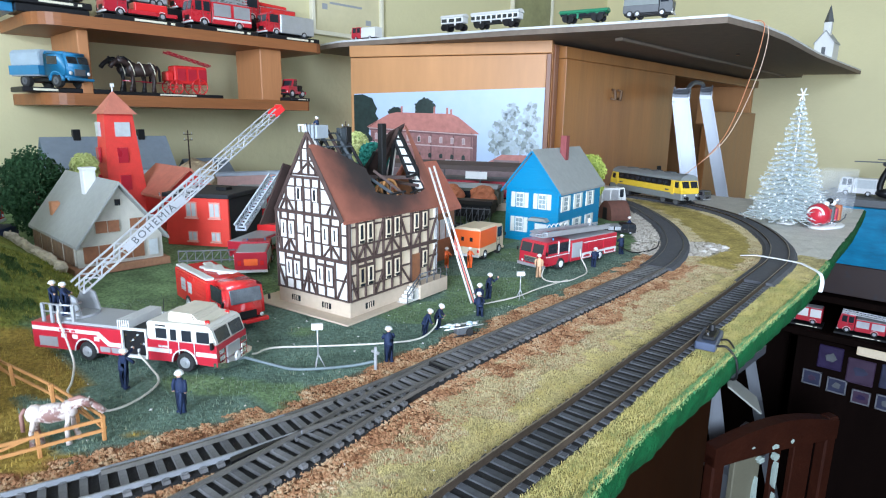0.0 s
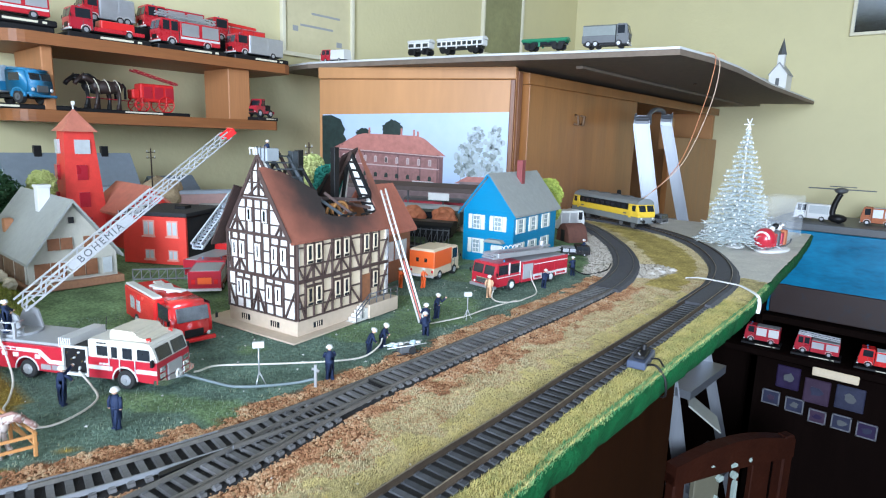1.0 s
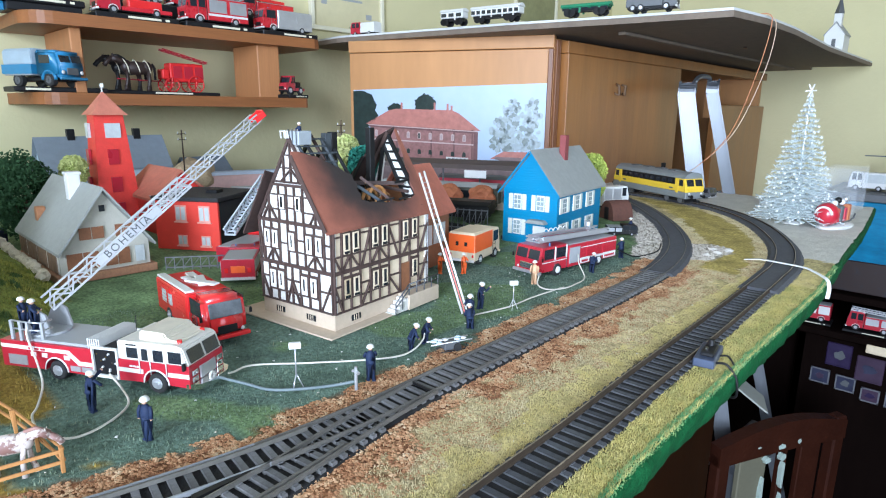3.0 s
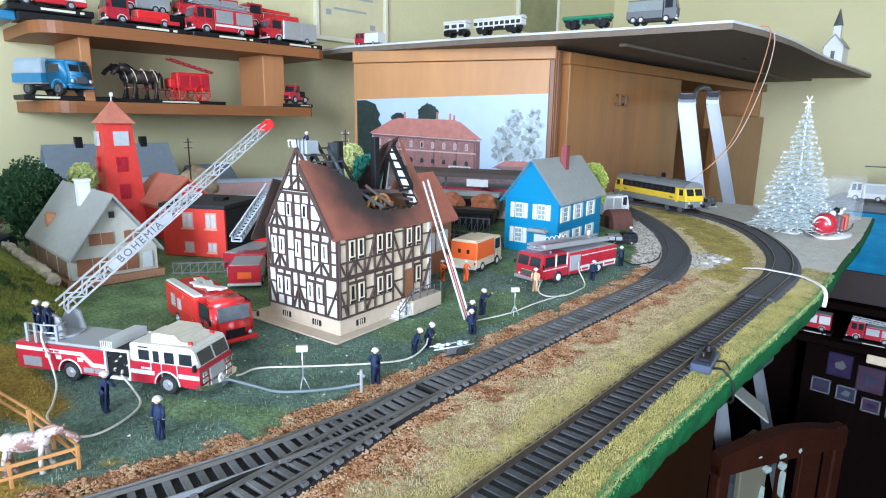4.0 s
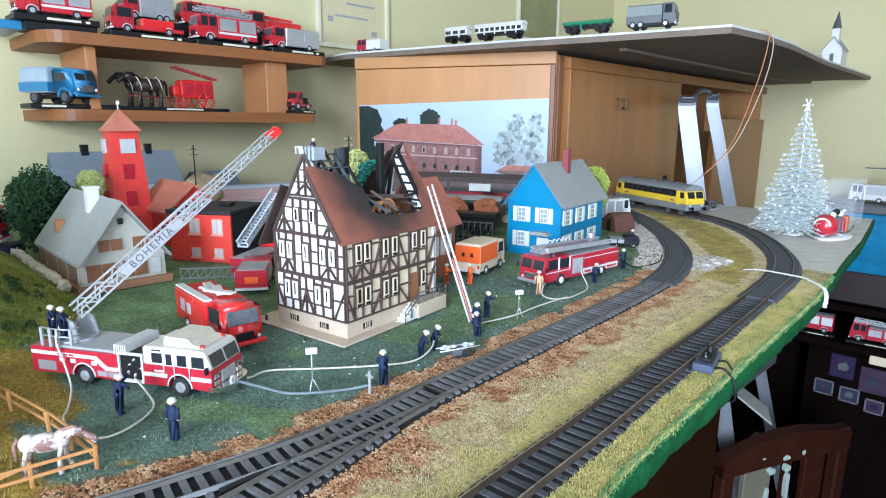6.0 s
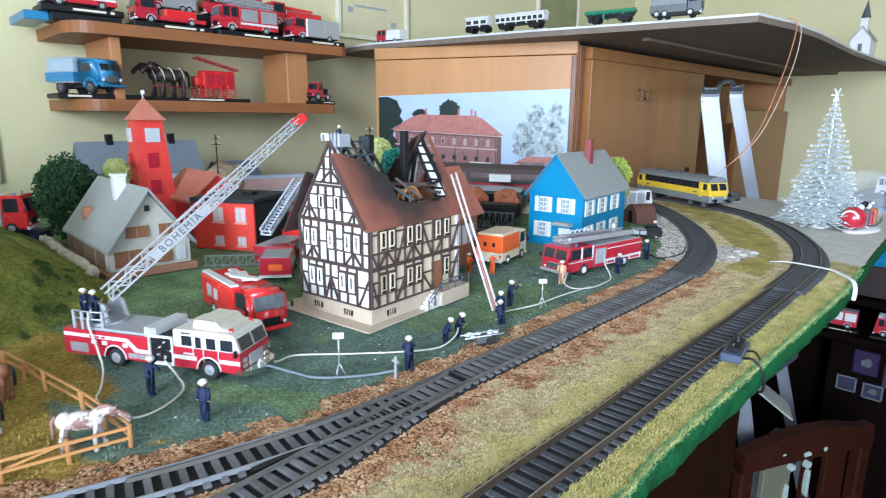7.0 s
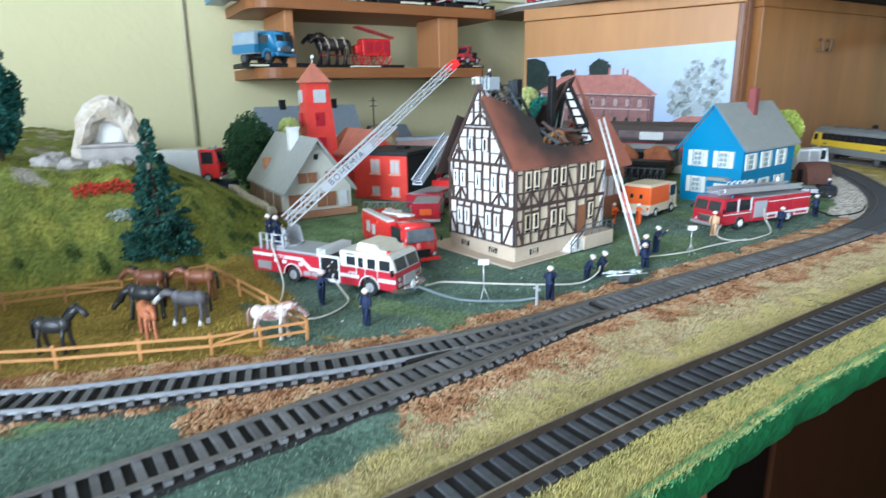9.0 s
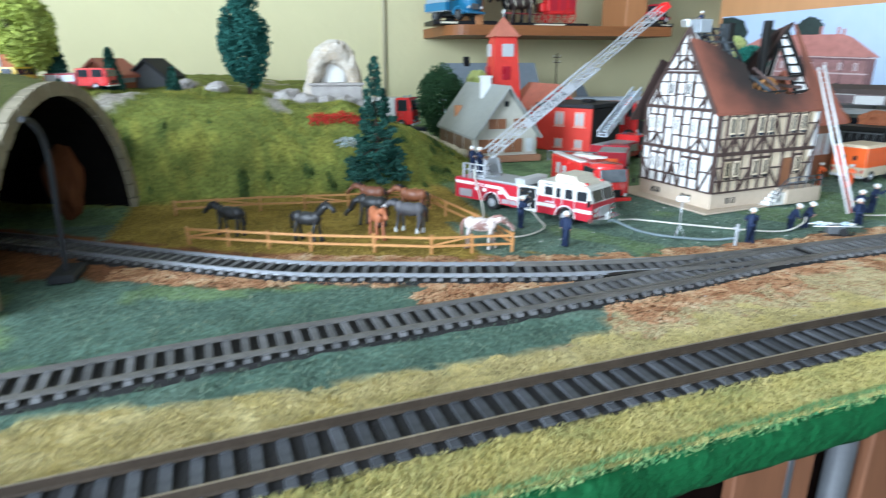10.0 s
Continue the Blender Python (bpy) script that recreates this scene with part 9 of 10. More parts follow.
        box(bm, e * 0.062 - 0.023, e * 0.062 + 0.023, -0.0125, 0.0125, 0.0025, 0.0085, 0.001)
        bogie = part("bogie", bm, M_BLACK, t)
        for k in (-1, 1):
            for s in (-1, 1):
                bm = B()
                cyl(bm, (e * 0.062 + k * 0.015, s * 0.0075, 0.0055), (e * 0.062 + k * 0.015, s * 0.0128, 0.0055), 0.0055, 0.0052, 16)
                part("wheel", bm, M_GREY_DK, bogie)


locomotive()


# ---- snowy corner: tinsel tree, Christmas toy, track ends ----
def tinsel_tree():
    t = thing("tinsel_tree", "silver and clear plastic Christmas tree with frosted tips", "Christmas tree", pose(-0.181, 0.925, 0))
    bm = B()
    cyl(bm, (0, 0, 0), (0, 0, 0.165), 0.0022, 0.0006, 8)
    part("stem", bm, M_SILVER, t)
    rng = random.Random(8)
    clear = glass("frosted_clear_plastic", (0.70, 0.78, 0.78), 0.33, 0.12)
    for i in range(24):
        f = i / 23
        z = 0.014 + 0.142 * f
        rr = 0.046 * (1 - f) ** 0.9 + 0.003
        n = max(6, int(26 * (1 - f)))
        for k in range(n):
            a = 2 * math.pi * (k + rng.random() * 0.7) / n
            q = rr * rng.uniform(0.75, 1.08)
            tip = Vector((q * math.cos(a), q * math.sin(a), z - q * 0.14))
            bm = B()
            cyl(bm, (0, 0, z), tip, 0.0008, 0.0005, 5)
            side = Vector((-math.sin(a), math.cos(a), 0))
            for j in range(7):
                p = Vector((0, 0, z)).lerp(tip, 0.25 + 0.75 * j / 6)
                for s in (-1, 1):
                    e = p + side * s * q * 0.20 * (1.1 - j / 8) + (tip - Vector((0, 0, z))) * 0.10 + Vector((0, 0, rng.uniform(-0.002, 0.004)))
                    cyl(bm, p, e, 0.0007, 0.0004, 4)
            br = part("branch", bm, clear, t)
            if rng.random() < 0.8:
                bm = B()
                ball(bm, tip, rng.uniform(0.0008, 0.0020), 0, 1)
                part("frosted_tip", bm, M_WHITE, br)
    bm = B()
    for a in range(6):
        c, s = math.cos(a * math.pi / 3), math.sin(a * math.pi / 3)
        bar(bm, (0, 0, 0.167), (0.006 * c, -0.002, 0.167 + 0.009 * s), 0.0014, 0.0014)
    part("star", bm, M_WHITE, t, "white frosted star")
    bm = B()
    ball(bm, (0, 0, 0.0), 0.012, 0, 2, (1, 1, 0.25))
    part("snow_foot", bm, M_WHITE, t)


tinsel_tree()


def santa_toy():
    t = thing("christmas_toy", "red and white Christmas sleigh toy on a snowy base", "Christmas toy", pose(-0.1400, 0.918, 0, 0, 0, 80))
    bm = B()
    ball(bm, (0.02, 0, 0.001), 0.03, 0, 3, (1.25, 0.6, 0.16))
    part("snow_base", bm, M_WHITE, t)
    bm = B()
    ball(bm, (-0.008, 0, 0.018), 0.0145, 0, 3, (0.9, 0.95, 1))
    part("red_sack", bm, M_RED_DK, t, "round red body")
    bm = B()
    tube(bm, [(-0.0175, 0.009 * math.cos(a), 0.019 + 0.0085 * math.sin(a)) for a in [math.pi * k / 8 for k in range(9)]], 0.0016, 6)
    part("white_trim", bm, M_WHITE, t)
    for i in range(4):
        bm = B()
        box(bm, 0.006 + 0.011 * i, 0.014 + 0.011 * i, -0.007, 0.007, 0.006, 0.024 + 0.003 * (i % 2), 0.0012)
        part("parcel", bm, (M_RED, M_GREY_DK, M_RED_DK, M_BRICK)[i], t)
        bm = B()
        ball(bm, (0.010 + 0.011 * i, 0, 0.030 + 0.003 * (i % 2)), 0.0042, 0, 2)
        part("parcel_top", bm, (M_WHITE, M_BLACK, M_WHITE, M_SILVER)[i], t)
    for s in (-1, 1):
        bm = B()
        tube(bm, [(-0.018, s * 0.007, 0.006), (0.04, s * 0.008, 0.005), (0.056, s * 0.008, 0.009), (0.058, s * 0.008, 0.014)], 0.001, 6)
        part("runner", bm, M_GREY_DK, t)


santa_toy()


def clear_case():
    t = thing("clear_plastic_case", "empty clear plastic display case standing on the snow", "display case", pose(-0.136, 1.052, 0, 0, 0, 0))
    for x0, x1, y0, y1, z0, z1 in ((-0.045, 0.0, -0.0008, 0.0008, 0, 0.064), (-0.045, 0.0, 0.0692, 0.0708, 0, 0.064), (-0.0008, 0.0008, 0.001, 0.069, 0, 0.064), (-0.0458, -0.0442, 0.001, 0.069, 0, 0.064), (-0.045, 0.0, 0, 0.07, 0.0642, 0.0656)):
        bm = B()
        box(bm, x0, x1, y0, y1, z0, z1)
        part("pane", bm, M_GLASS, t)


clear_case()
lorry("flat_wagon", "dark flat wagon carrying orange-red equipment", pose(-0.375, 1.085, 0.0, 0, 0, -8), 0.075, 0.025, 0.018, 0.2, M_GREY_DK, M_GREY_DK, body="flat", category="railway wagon", beacons=False)
bm = B()
for i in range(8):
    box(bm, i * 0.0075, i * 0.0075 + 0.0075, -0.0016, 0.0016, 0.008, 0.0125, mi=i % 2)
ob = tagged(part("barrier_beam", bm, [M_WHITE, M_RED]), "red and white striped barrier beam at the track end", "barrier")
ob.matrix_basis = pose(-0.41, 1.066, 0, 0, 0, -8)
bm = B()
cyl(bm, (0, 0, 0), (0, 0, 0.052), 0.0012, 0.0009, 8)
sig = tagged(part("signal_mast", bm, M_BLACK), "black colour-light signal by the wardrobe", "signal")
sig.matrix_basis = pose(-0.435, 1.10, 0)
for z in (0.047, 0.036):
    bm = B()
    box(bm, -0.004, 0.004, -0.0035, -0.001, z - 0.005, z + 0.005, 0.0008)
    part("lamp_head", bm, M_BLACK, sig)
rock("dark lump of slag beside the track end", -0.487, 1.10, 0.004, 0.011, 5, M_GREY_DK)
for i, (x, y) in enumerate(((-0.192, 0.655), (-0.187, 0.672), (-0.196, 0.684), (-0.182, 0.69))):
    rock("white plaster stone inside the curve", x, y, 0.001, 0.0034, 20 + i, M_ROCK_WHITE, (1.3, 1, 0.6))


def track_strap():
    bm = B()
    pts = spline([(-0.155, 0.652, 0.0030), (-0.145, 0.652, 0.0050), (-0.1375, 0.652, 0.0056), (-0.106, 0.648, 0.0056), (-0.096, 0.643, 0.0045), (-0.0885, 0.638, 0.003), (-0.0825, 0.632, 0.001), (-0.0795, 0.627, -0.005), (-0.0790, 0.622, -0.012)], 5)
    up = Vector((0, 0, 1))
    for a, b in zip(pts, pts[1:]):
        bar(bm, a, b + (b - a) * 0.1, 0.0030, 0.0008)
    tagged(part("white_strap", bm, M_WHITE), "white strap tied across the front track", "strap")


track_strap()


def decoupler():
    t = thing("uncoupler_box", "dark blue uncoupler drive box beside the track with a black lever", "track device", pose(-0.0935, 0.392, 0.0005, 0, 0, 100) @ Matrix.Scale(0.78, 4))
    bm = B()
    box(bm, -0.019, 0.019, -0.007, 0.0075, 0, 0.0062, 0.0008)
    part("housing", bm, mat("blue_grey_plastic", (0.06, 0.075, 0.12), 0.35, vary=0.15), t)
    bm = B()
    box(bm, -0.012, 0.010, -0.005, 0.004, 0.0062, 0.0092, 0.0008)
    part("cover", bm, M_BLACK, t)
    bm = B()
    cyl(bm, (0.006, 0, 0.009), (0.006, 0, 0.0135), 0.0026, 0.0022, 10)
    part("lever", bm, M_BLACK, t)
    bm = B()
    cyl(bm, (-0.006, 0.001, 0.009), (-0.006, 0.001, 0.0115), 0.0014, 0.0014, 10)
    part("screw", bm, M_CHROME, t)
    bm = B()
    tube(bm, spline([(-0.012, -0.007, 0.003), (-0.013, -0.014, 0.004), (-0.012, -0.0205, -0.004), (-0.011, -0.0225, -0.014), (-0.006, -0.021, -0.022), (0.002, -0.014, -0.026), (0.006, -0.002, -0.027)], 6), 0.0009, 7)
    part("cable", bm, M_BLACK, t)
    bm = B()
    tube(bm, spline([(0.004, -0.007, 0.003), (0.003, -0.013, 0.004), (-0.002, -0.0195, -0.003), (-0.003, -0.0215, -0.013), (0.002, -0.018, -0.021), (0.006, -0.008, -0.026)], 6), 0.0007, 7)
    part("cable", bm, M_BLACK, t)


decoupler()


# ---- on the wall shelf ----
zt, zl = SH_UP + SH_TH + 0.0005, SH_LO + SH_TH + 0.0005
STAND = 0.009
SHELF_TRUCKS = [
    ("red fire engine with grey shutters on a black display stand", -1.010, 0.303, zt + 0.012, -90, 0.105, 0.036, 0.047, dict(cab=0.3, shutters=2, stripe=M_WHITE)),
    ("red fire lorry with a flat bed on a black display stand", -0.992, 0.423, zt, -90, 0.118, 0.034, 0.044, dict(cab=0.3, body="flat", cab_mat=M_RED_DK, load_mat=M_RED)),
    ("red fire engine with grey shutters on a black display stand", -0.992, 0.552, zt, -90, 0.118, 0.036, 0.049, dict(cab=0.32, shutters=2, crew=True, stripe=M_WHITE, roof_load="ladder")),
    ("red fire engine with a grey body on a black stand", -0.992, 0.684, zt, -90, 0.112, 0.036, 0.044, dict(cab=0.28, shutters=2, body_mat=M_SILVER)),
]
for lab, x, y, z, turn, L, W, H, kw in SHELF_TRUCKS:
    kw = {"cab_mat": M_CRIMSON, "body_mat": M_CRIMSON, **kw}
    lorry("model_fire_engine", lab, pose(x, y, z, 0, 0, turn), L * 0.9, W, H * 0.92, stand=STAND, group="model fire engines on the shelf", category="model truck", **kw)


def riser(x0, x1, y0, y1, z, h, label):
    t = thing("display_riser", label, "display riser", group="display risers")
    bm = B()
    box(bm, x0, x1, y0, y1, z, z + h, 0.001)
    part("block", bm, M_BLACK, t)


riser(-1.035, -0.985, 0.262, 0.352, zt, 0.0115, "low black display block")
riser(-1.105, -1.04, 0.40, 0.74, zt, 0.040, "black display block behind the front row of models")
for lab, y, L, kw in (("red and silver tank fire engine on a black display block", 0.455, 0.085, dict(cab=0.3, body_mat=M_SILVER, axles=(0.3, -0.2, -0.34))),
                      ("tall red fire engine with shutters on a black block", 0.565, 0.115, dict(cab=0.34, crew=True, shutters=2, shutter_mat=M_SILVER)),
                      ("red crane fire engine on a black display block", 0.690, 0.12, dict(cab=0.3, body_h=0.62, shutters=3, shutter_mat=M_RED, roof_load="boom", axles=(0.34, -0.2, -0.34)))):
    kw = {"cab_mat": M_CRIMSON, "body_mat": M_CRIMSON, **kw}
    lorry("model_fire_engine", lab, pose(-1.07, y, zt + 0.0405, 0, 0, -90), L * 0.94, 0.036, 0.045, group="model fire engines on the shelf", category="model truck", **kw)
bm = B()
box(bm, -1.10, -1.0, 0.232, 0.262, zt, zt + 0.012, 0.001)
tagged(part("blue_box", bm, M_BLUE), "blue cardboard box under the display stands", "box")
def blue_lorry():
    """A bonnetless blue model lorry with rounded cab, mudguards and drop sides."""
    st = thing("display_stand", "black plastic display stand with a white name strip", "display stand", pose(-1.005, 0.312, zl, 0, 0, 90), "display stands")
    bm = B()
    box(bm, -0.058, 0.058, -0.032, 0.032, 0, 0.007, 0.001)
    part("base", bm, M_BLACK, st)
    panel(st, "label_bar", -0.045, -0.015, -0.032, 0.002, 0.005, -1, M_PALE)
    t = thing("model_lorry", "mid-blue model lorry with rounded cab and a pale canvas cover", "model truck", pose(-1.005, 0.300, zl + 0.007, 0, 0, 24) @ Matrix.Scale(0.98, 4))
    for x in (0.032, -0.030):
        for s in (-1, 1):
            wheel(t, x, s * 0.0165, 0.0095, 0.008, s, M_GREY_DK)
    bm = B()
    box(bm, -0.050, 0.048, -0.012, 0.012, 0.008, 0.014, 0.001)
    part("chassis", bm, M_BLACK, t)
    bm = B()
    prism(bm, [(0.008, 0.013), (0.054, 0.013), (0.055, 0.030), (0.050, 0.047), (0.045, 0.050), (0.010, 0.050), (0.008, 0.048)], -0.0205, 0.0205, "y")
    bmesh.ops.bevel(bm, geom=list(bm.edges), offset=0.0040, segments=4, affect="EDGES")
    for f in bm.faces:
        f.smooth = True
    part("cab", bm, M_BLUE, t)
    for s in (-1, 1):
        bm = B()
        hh = 0.0178
        box(bm, -0.0008, 0.0006, s * 0.0088 - 0.0078, s * 0.0088 + 0.0078, 0.0035, hh - 0.0045, 0.0003)
        bmesh.ops.transform(bm, matrix=Matrix.Translation((0.0550, 0, 0.030)) @ Matrix.Rotation(-math.atan2(0.005, 0.017), 4, "Y"), verts=bm.verts)
        part("windscreen", bm, M_WIN, t)
        panel(t, "side_window", 0.018, 0.038, s * 0.0203, 0.032, 0.043, s, M_WIN)
        bm = B()
        tube(bm, [(0.032 + 0.0125 * math.cos(a), s * 0.0185, 0.0095 + 0.0125 * math.sin(a)) for a in [math.pi * k / 10 for k in range(11)]], 0.0024, 8)
        part("mudguard", bm, M_BLUE, t)
        bm = B()
        ball(bm, (0.0552, s * 0.0145, 0.020), 0.0028, 0, 2, (0.5, 1, 1))
        part("headlight", bm, M_WHITE, t)
    bm = B()
    box(bm, 0.054, 0.0585, -0.0215, 0.0215, 0.0095, 0.0135, 0.0012)
    part("bumper", bm, M_BLUE, t)
    bm = B()
    box(bm, 0.0548, 0.0562, -0.009, 0.009, 0.0165, 0.026, 0.0006)
    part("grille", bm, M_GREY_DK, t)
    for s in (-1, 1):
        panel(t, "drop_side", -0.056, 0.004, s * 0.0215, 0.018, 0.031, s, M_BLUE, 0.0014)
    for x in (-0.056, 0.0025):
        bm = B()
        box(bm, x, x + 0.0014, -0.0214, 0.0214, 0.018, 0.031)
        part("tail_board", bm, M_BLUE, t)
    bm = B()
    box(bm, -0.054, 0.0022, -0.021, 0.021, 0.016, 0.0185)
    part("platform", bm, M_GREY, t)
    bm = B()
    prism(bm, [(-0.0205, 0.031), (0.0205, 0.031), (0.0205, 0.049), (0.016, 0.0535), (-0.016, 0.0535), (-0.0205, 0.049)], -0.055, 0.003, "x")
    bmesh.ops.bevel(bm, geom=list(bm.edges), offset=0.0012, segments=2, affect="EDGES")
    part("tarpaulin", bm, mat("pale_blue_canvas", (0.36, 0.44, 0.50), 0.8, vary=0.12, scale=60, bump=0.2), t, "pale blue-grey canvas cover")


blue_lorry()


C_DRAUGHT = mat("dark_brown_coat", (0.035, 0.022, 0.018), 0.5)


def horse_wagon():
    st = thing("display_stand", "black plastic display stand with a white name strip", "display stand", pose(-1.02, 0.455, zl), "display stands")
    bm = B()
    box(bm, -0.03, 0.03, -0.098, 0.098, 0, 0.006, 0.001)
    part("base", bm, M_BLACK, st)
    panel(st, "label_bar", 0.03, 0.0304, -0.01, 0.002, 0.0045, 1, M_PALE, 0.06)
    for i, dx in enumerate((-0.012, 0.012)):
        horse("dark brown model draught horse in pale harness", -1.02 + dx, 0.420 + 0.006 * i, -90, C_BLACK if i == 0 else C_DRAUGHT, k=2.55, z=zl + 0.006, neck=0.0185)
    for i, dx in enumerate((-0.011, 0.012)):
        for k in range(3):
            bm = B()
            tube(bm, [(0.0115 * math.sin(a), 0, 0.0115 * math.cos(a)) for a in [math.pi * 2 * j / 12 for j in range(13)]], 0.0008, 5)
            o = tagged(part("harness_strap", bm, M_PALE), "pale leather harness strap on a model horse", "harness", "harness straps")
            o.matrix_basis = pose(-1.02 + dx, 0.404 + 0.016 * k + 0.006 * i, zl + 0.042, 0, 0, 0) @ Matrix.Rotation(radians(18), 4, "X") @ Matrix.Diagonal((0.8, 1, 1, 1))
    t = thing("model_fire_wagon", "bright red horse-drawn fire pump wagon", "model wagon", pose(-1.02, 0.500, zl + 0.006, 0, 0, -90), "")
    bm = B()
    box(bm, -0.034, 0.022, -0.013, 0.013, 0.016, 0.046, 0.002)
    part("body", bm, M_RED, t)
    for s in (-1, 1):
        for x in (-0.026, -0.008, 0.010):
            panel(t, "locker_door", x - 0.007, x + 0.007, s * 0.013, 0.022, 0.041, s, M_RED_DK, 0.0006)
    bm = B()
    box(bm, 0.0225, 0.034, -0.012, 0.012, 0.020, 0.036, 0.002)
    part("seat", bm, M_RED, t)
    truss_ladder(t, (-0.044, 0, 0.048), (0.03, 0, 0.066), 0.014, 0.002, 8, M_RED_DK)
    for x, r in ((0.021, 0.011), (-0.019, 0.013)):
        for s in (-1, 1):
            bm = B()
            tube(bm, [(x + r * math.cos(a), s * 0.0155, r + r * math.sin(a)) for a in [2 * math.pi * k / 18 for k in range(19)]], 0.0011, 6)
            w = part("wheel", bm, M_RED, t)
            for k in range(8):
                bm = B()
                a = math.pi * k / 4
                cyl(bm, (x, s * 0.0155, r), (x + r * math.cos(a), s * 0.0155, r + r * math.sin(a)), 0.0006, 0.0006, 5)
                part("spoke", bm, M_RED, w)
    bm = B()
    tube(bm, [(0.03, 0, 0.016), (0.10, 0, 0.018)], 0.001, 6)
    part("shaft", bm, M_RED_DK, t)


horse_wagon()
lorry("model_vintage_car", "small dark red vintage fire car on a black stand", pose(-0.975, 0.682, zl, 0, 0, -72), 0.050, 0.026, 0.036, 0.5, M_RED_DK, M_RED_DK, body="flat", load_mat=M_BLACK, bonnet=0.22, stand=0.006, beacons=False, bumper=M_BLACK, screen=M_WIN, category="model car", wheel_r=0.2)


# ---- on the top board ----
zz = WARD_TOP + 0.0062 + 0.013
lorry("toy_pickup", "small red toy pickup with a white load on the top board", pose(-0.948, 0.842, zz, 0, 0, 192), 0.06, 0.024, 0.026, 0.4, M_RED_DK, M_WHITE, body="tarp", beacons=False, category="toy truck", roof_mat=M_WHITE)
wagon("white articulated toy railcar on the top board", pose(-0.640, 0.868, zz, 0, 0, 10), 0.09, M_WHITE, M_WHITE, "toy_railcar", 0.022, 0.02, 9)
wagon("short white toy railcar on the top board", pose(-0.722, 0.853, zz, 0, 0, 10), 0.045, M_WHITE, M_WHITE, "toy_railcar", 0.022, 0.02, 3)
wagon("green flat toy wagon on the top board", pose(-0.495, 0.905, zz, 0, 0, 12), 0.075, mat("toy_green", (0.03, 0.20, 0.10), 0.5), mat("toy_green_roof", (0.04, 0.24, 0.12), 0.5), "toy_wagon", 0.014, 0.018, 5)
lorry("toy_army_truck", "dark grey toy lorry with a tarpaulin on the board", pose(-0.400, 0.928, zz, 0, 0, 14), 0.07, 0.028, 0.036, 0.26, M_GREY_DK, M_GREY_DK, body="tarp", beacons=False, category="toy truck",
      roof_mat=mat("grey_green_tarp", (0.20, 0.22, 0.21), 0.7), axles=(0.3, -0.2, -0.36))
wagon("silver and white passenger coach on the top board", pose(-0.40, 1.97, zz, 0, 0, 90), 0.26, mat("silver_coach", (0.62, 0.62, 0.60), 0.4), M_SILVER, "passenger_coach", 0.038, 0.030, 9)


def church():
    t = thing("toy_church", "small white toy church with a pointed dark spire", "toy church", pose(-0.335, 1.745, zz, 0, 0, 0))
    bm = B()
    prism(bm, [(-0.02, 0), (0.02, 0), (0.02, 0.04), (0, 0.066), (-0.02, 0.04)], 0, 0.06, "y")
    part("nave", bm, M_WHITE, t)
    bm = B()
    for s in (-1, 1):
        prism(bm, [(s * 0.022, 0.0375), (0, 0.0665), (0, 0.069), (s * 0.022, 0.040)], -0.003, 0.063, "y")
    part("roof", bm, M_GREY, t)
    bm = B()
    box(bm, -0.008, 0.008, 0.010, 0.026, 0.05, 0.088, 0.0006)
    tw = part("tower", bm, M_WHITE, t)
    bm = B()
    cyl(bm, (0, 0.018, 0.088), (0, 0.018, 0.128), 0.0105, 0.0003, 4)
    part("spire", bm, M_GREY_DK, tw)
    for z in (0.02,):
        bm = B()
        box(bm, -0.004, 0.004, -0.0008, 0.0002, 0.004, 0.03)
        part("door", bm, M_GREY_DK, t)


church()


def hanging_wire():
    for dx, c in ((0.0, mat("orange_wire", (0.55, 0.22, 0.10), 0.5)), (0.016, mat("pale_wire", (0.62, 0.45, 0.32), 0.5))):
        bm = B()
        tube(bm, spline([(-0.30, 1.05 + dx, zz), (-0.277 - dx * 0.2, 1.05 + dx, zz - 0.001), (-0.2745, 1.055 + dx * 1.6, 0.262), (-0.287, 1.06 + dx * 2, 0.20), (-0.318, 1.07 + dx, 0.11), (-0.365, 1.08, 0.055), (-0.405, 1.085, 0.026), (-0.42, 1.088, 0.012)], 7), 0.0007, 6)
        tagged(part("hanging_wire", bm, c), "thin orange-brown wire hanging from the top board", "wire", "hanging wires")


hanging_wire()


# ---- on the walls ----
def picture(name, label, m, w, h, frame_mat, sheet_mat, bars=()):
    t = thing(name, label, "picture", m)
    f = 0.009
    for a in ((-w / 2, w / 2, -h / 2, -h / 2 + f), (-w / 2, w / 2, h / 2 - f, h / 2), (-w / 2, -w / 2 + f, -h / 2 + f, h / 2 - f), (w / 2 - f, w / 2, -h / 2 + f, h / 2 - f)):
        bm = B()
        box(bm, a[0], a[1], -0.012, 0, a[2], a[3], 0.001)
        part("frame_bar", bm, frame_mat, t)
    bm = B()
    box(bm, -w / 2 + f, w / 2 - f, -0.005, 0, -h / 2 + f, h / 2 - f)
    part("sheet", bm, sheet_mat, t)
    for x0, x1, z, hh in bars:
        bm = B()
        box(bm, x0 * w, x1 * w, -0.0054, -0.005, z * h - hh * h / 2, z * h + hh * h / 2)
        part("text_bar", bm, M_GREY, t)


M_OLD_PAPER = mat("aged_paper", (0.60, 0.54, 0.33), 0.7, vary=0.1, scale=12)
picture("certificate", "aged yellow certificate in a thin pale frame", pose(WALL_W + 0.001, 0.935, 0.425, 0, 0, 90), 0.205, 0.235, M_PALE, M_OLD_PAPER, ((-0.1, 0.3, -0.08, 0.02), (-0.25, 0.2, -0.2, 0.02), (-0.35, -0.28, -0.24, 0.05), (0.25, 0.33, -0.33, 0.05)))
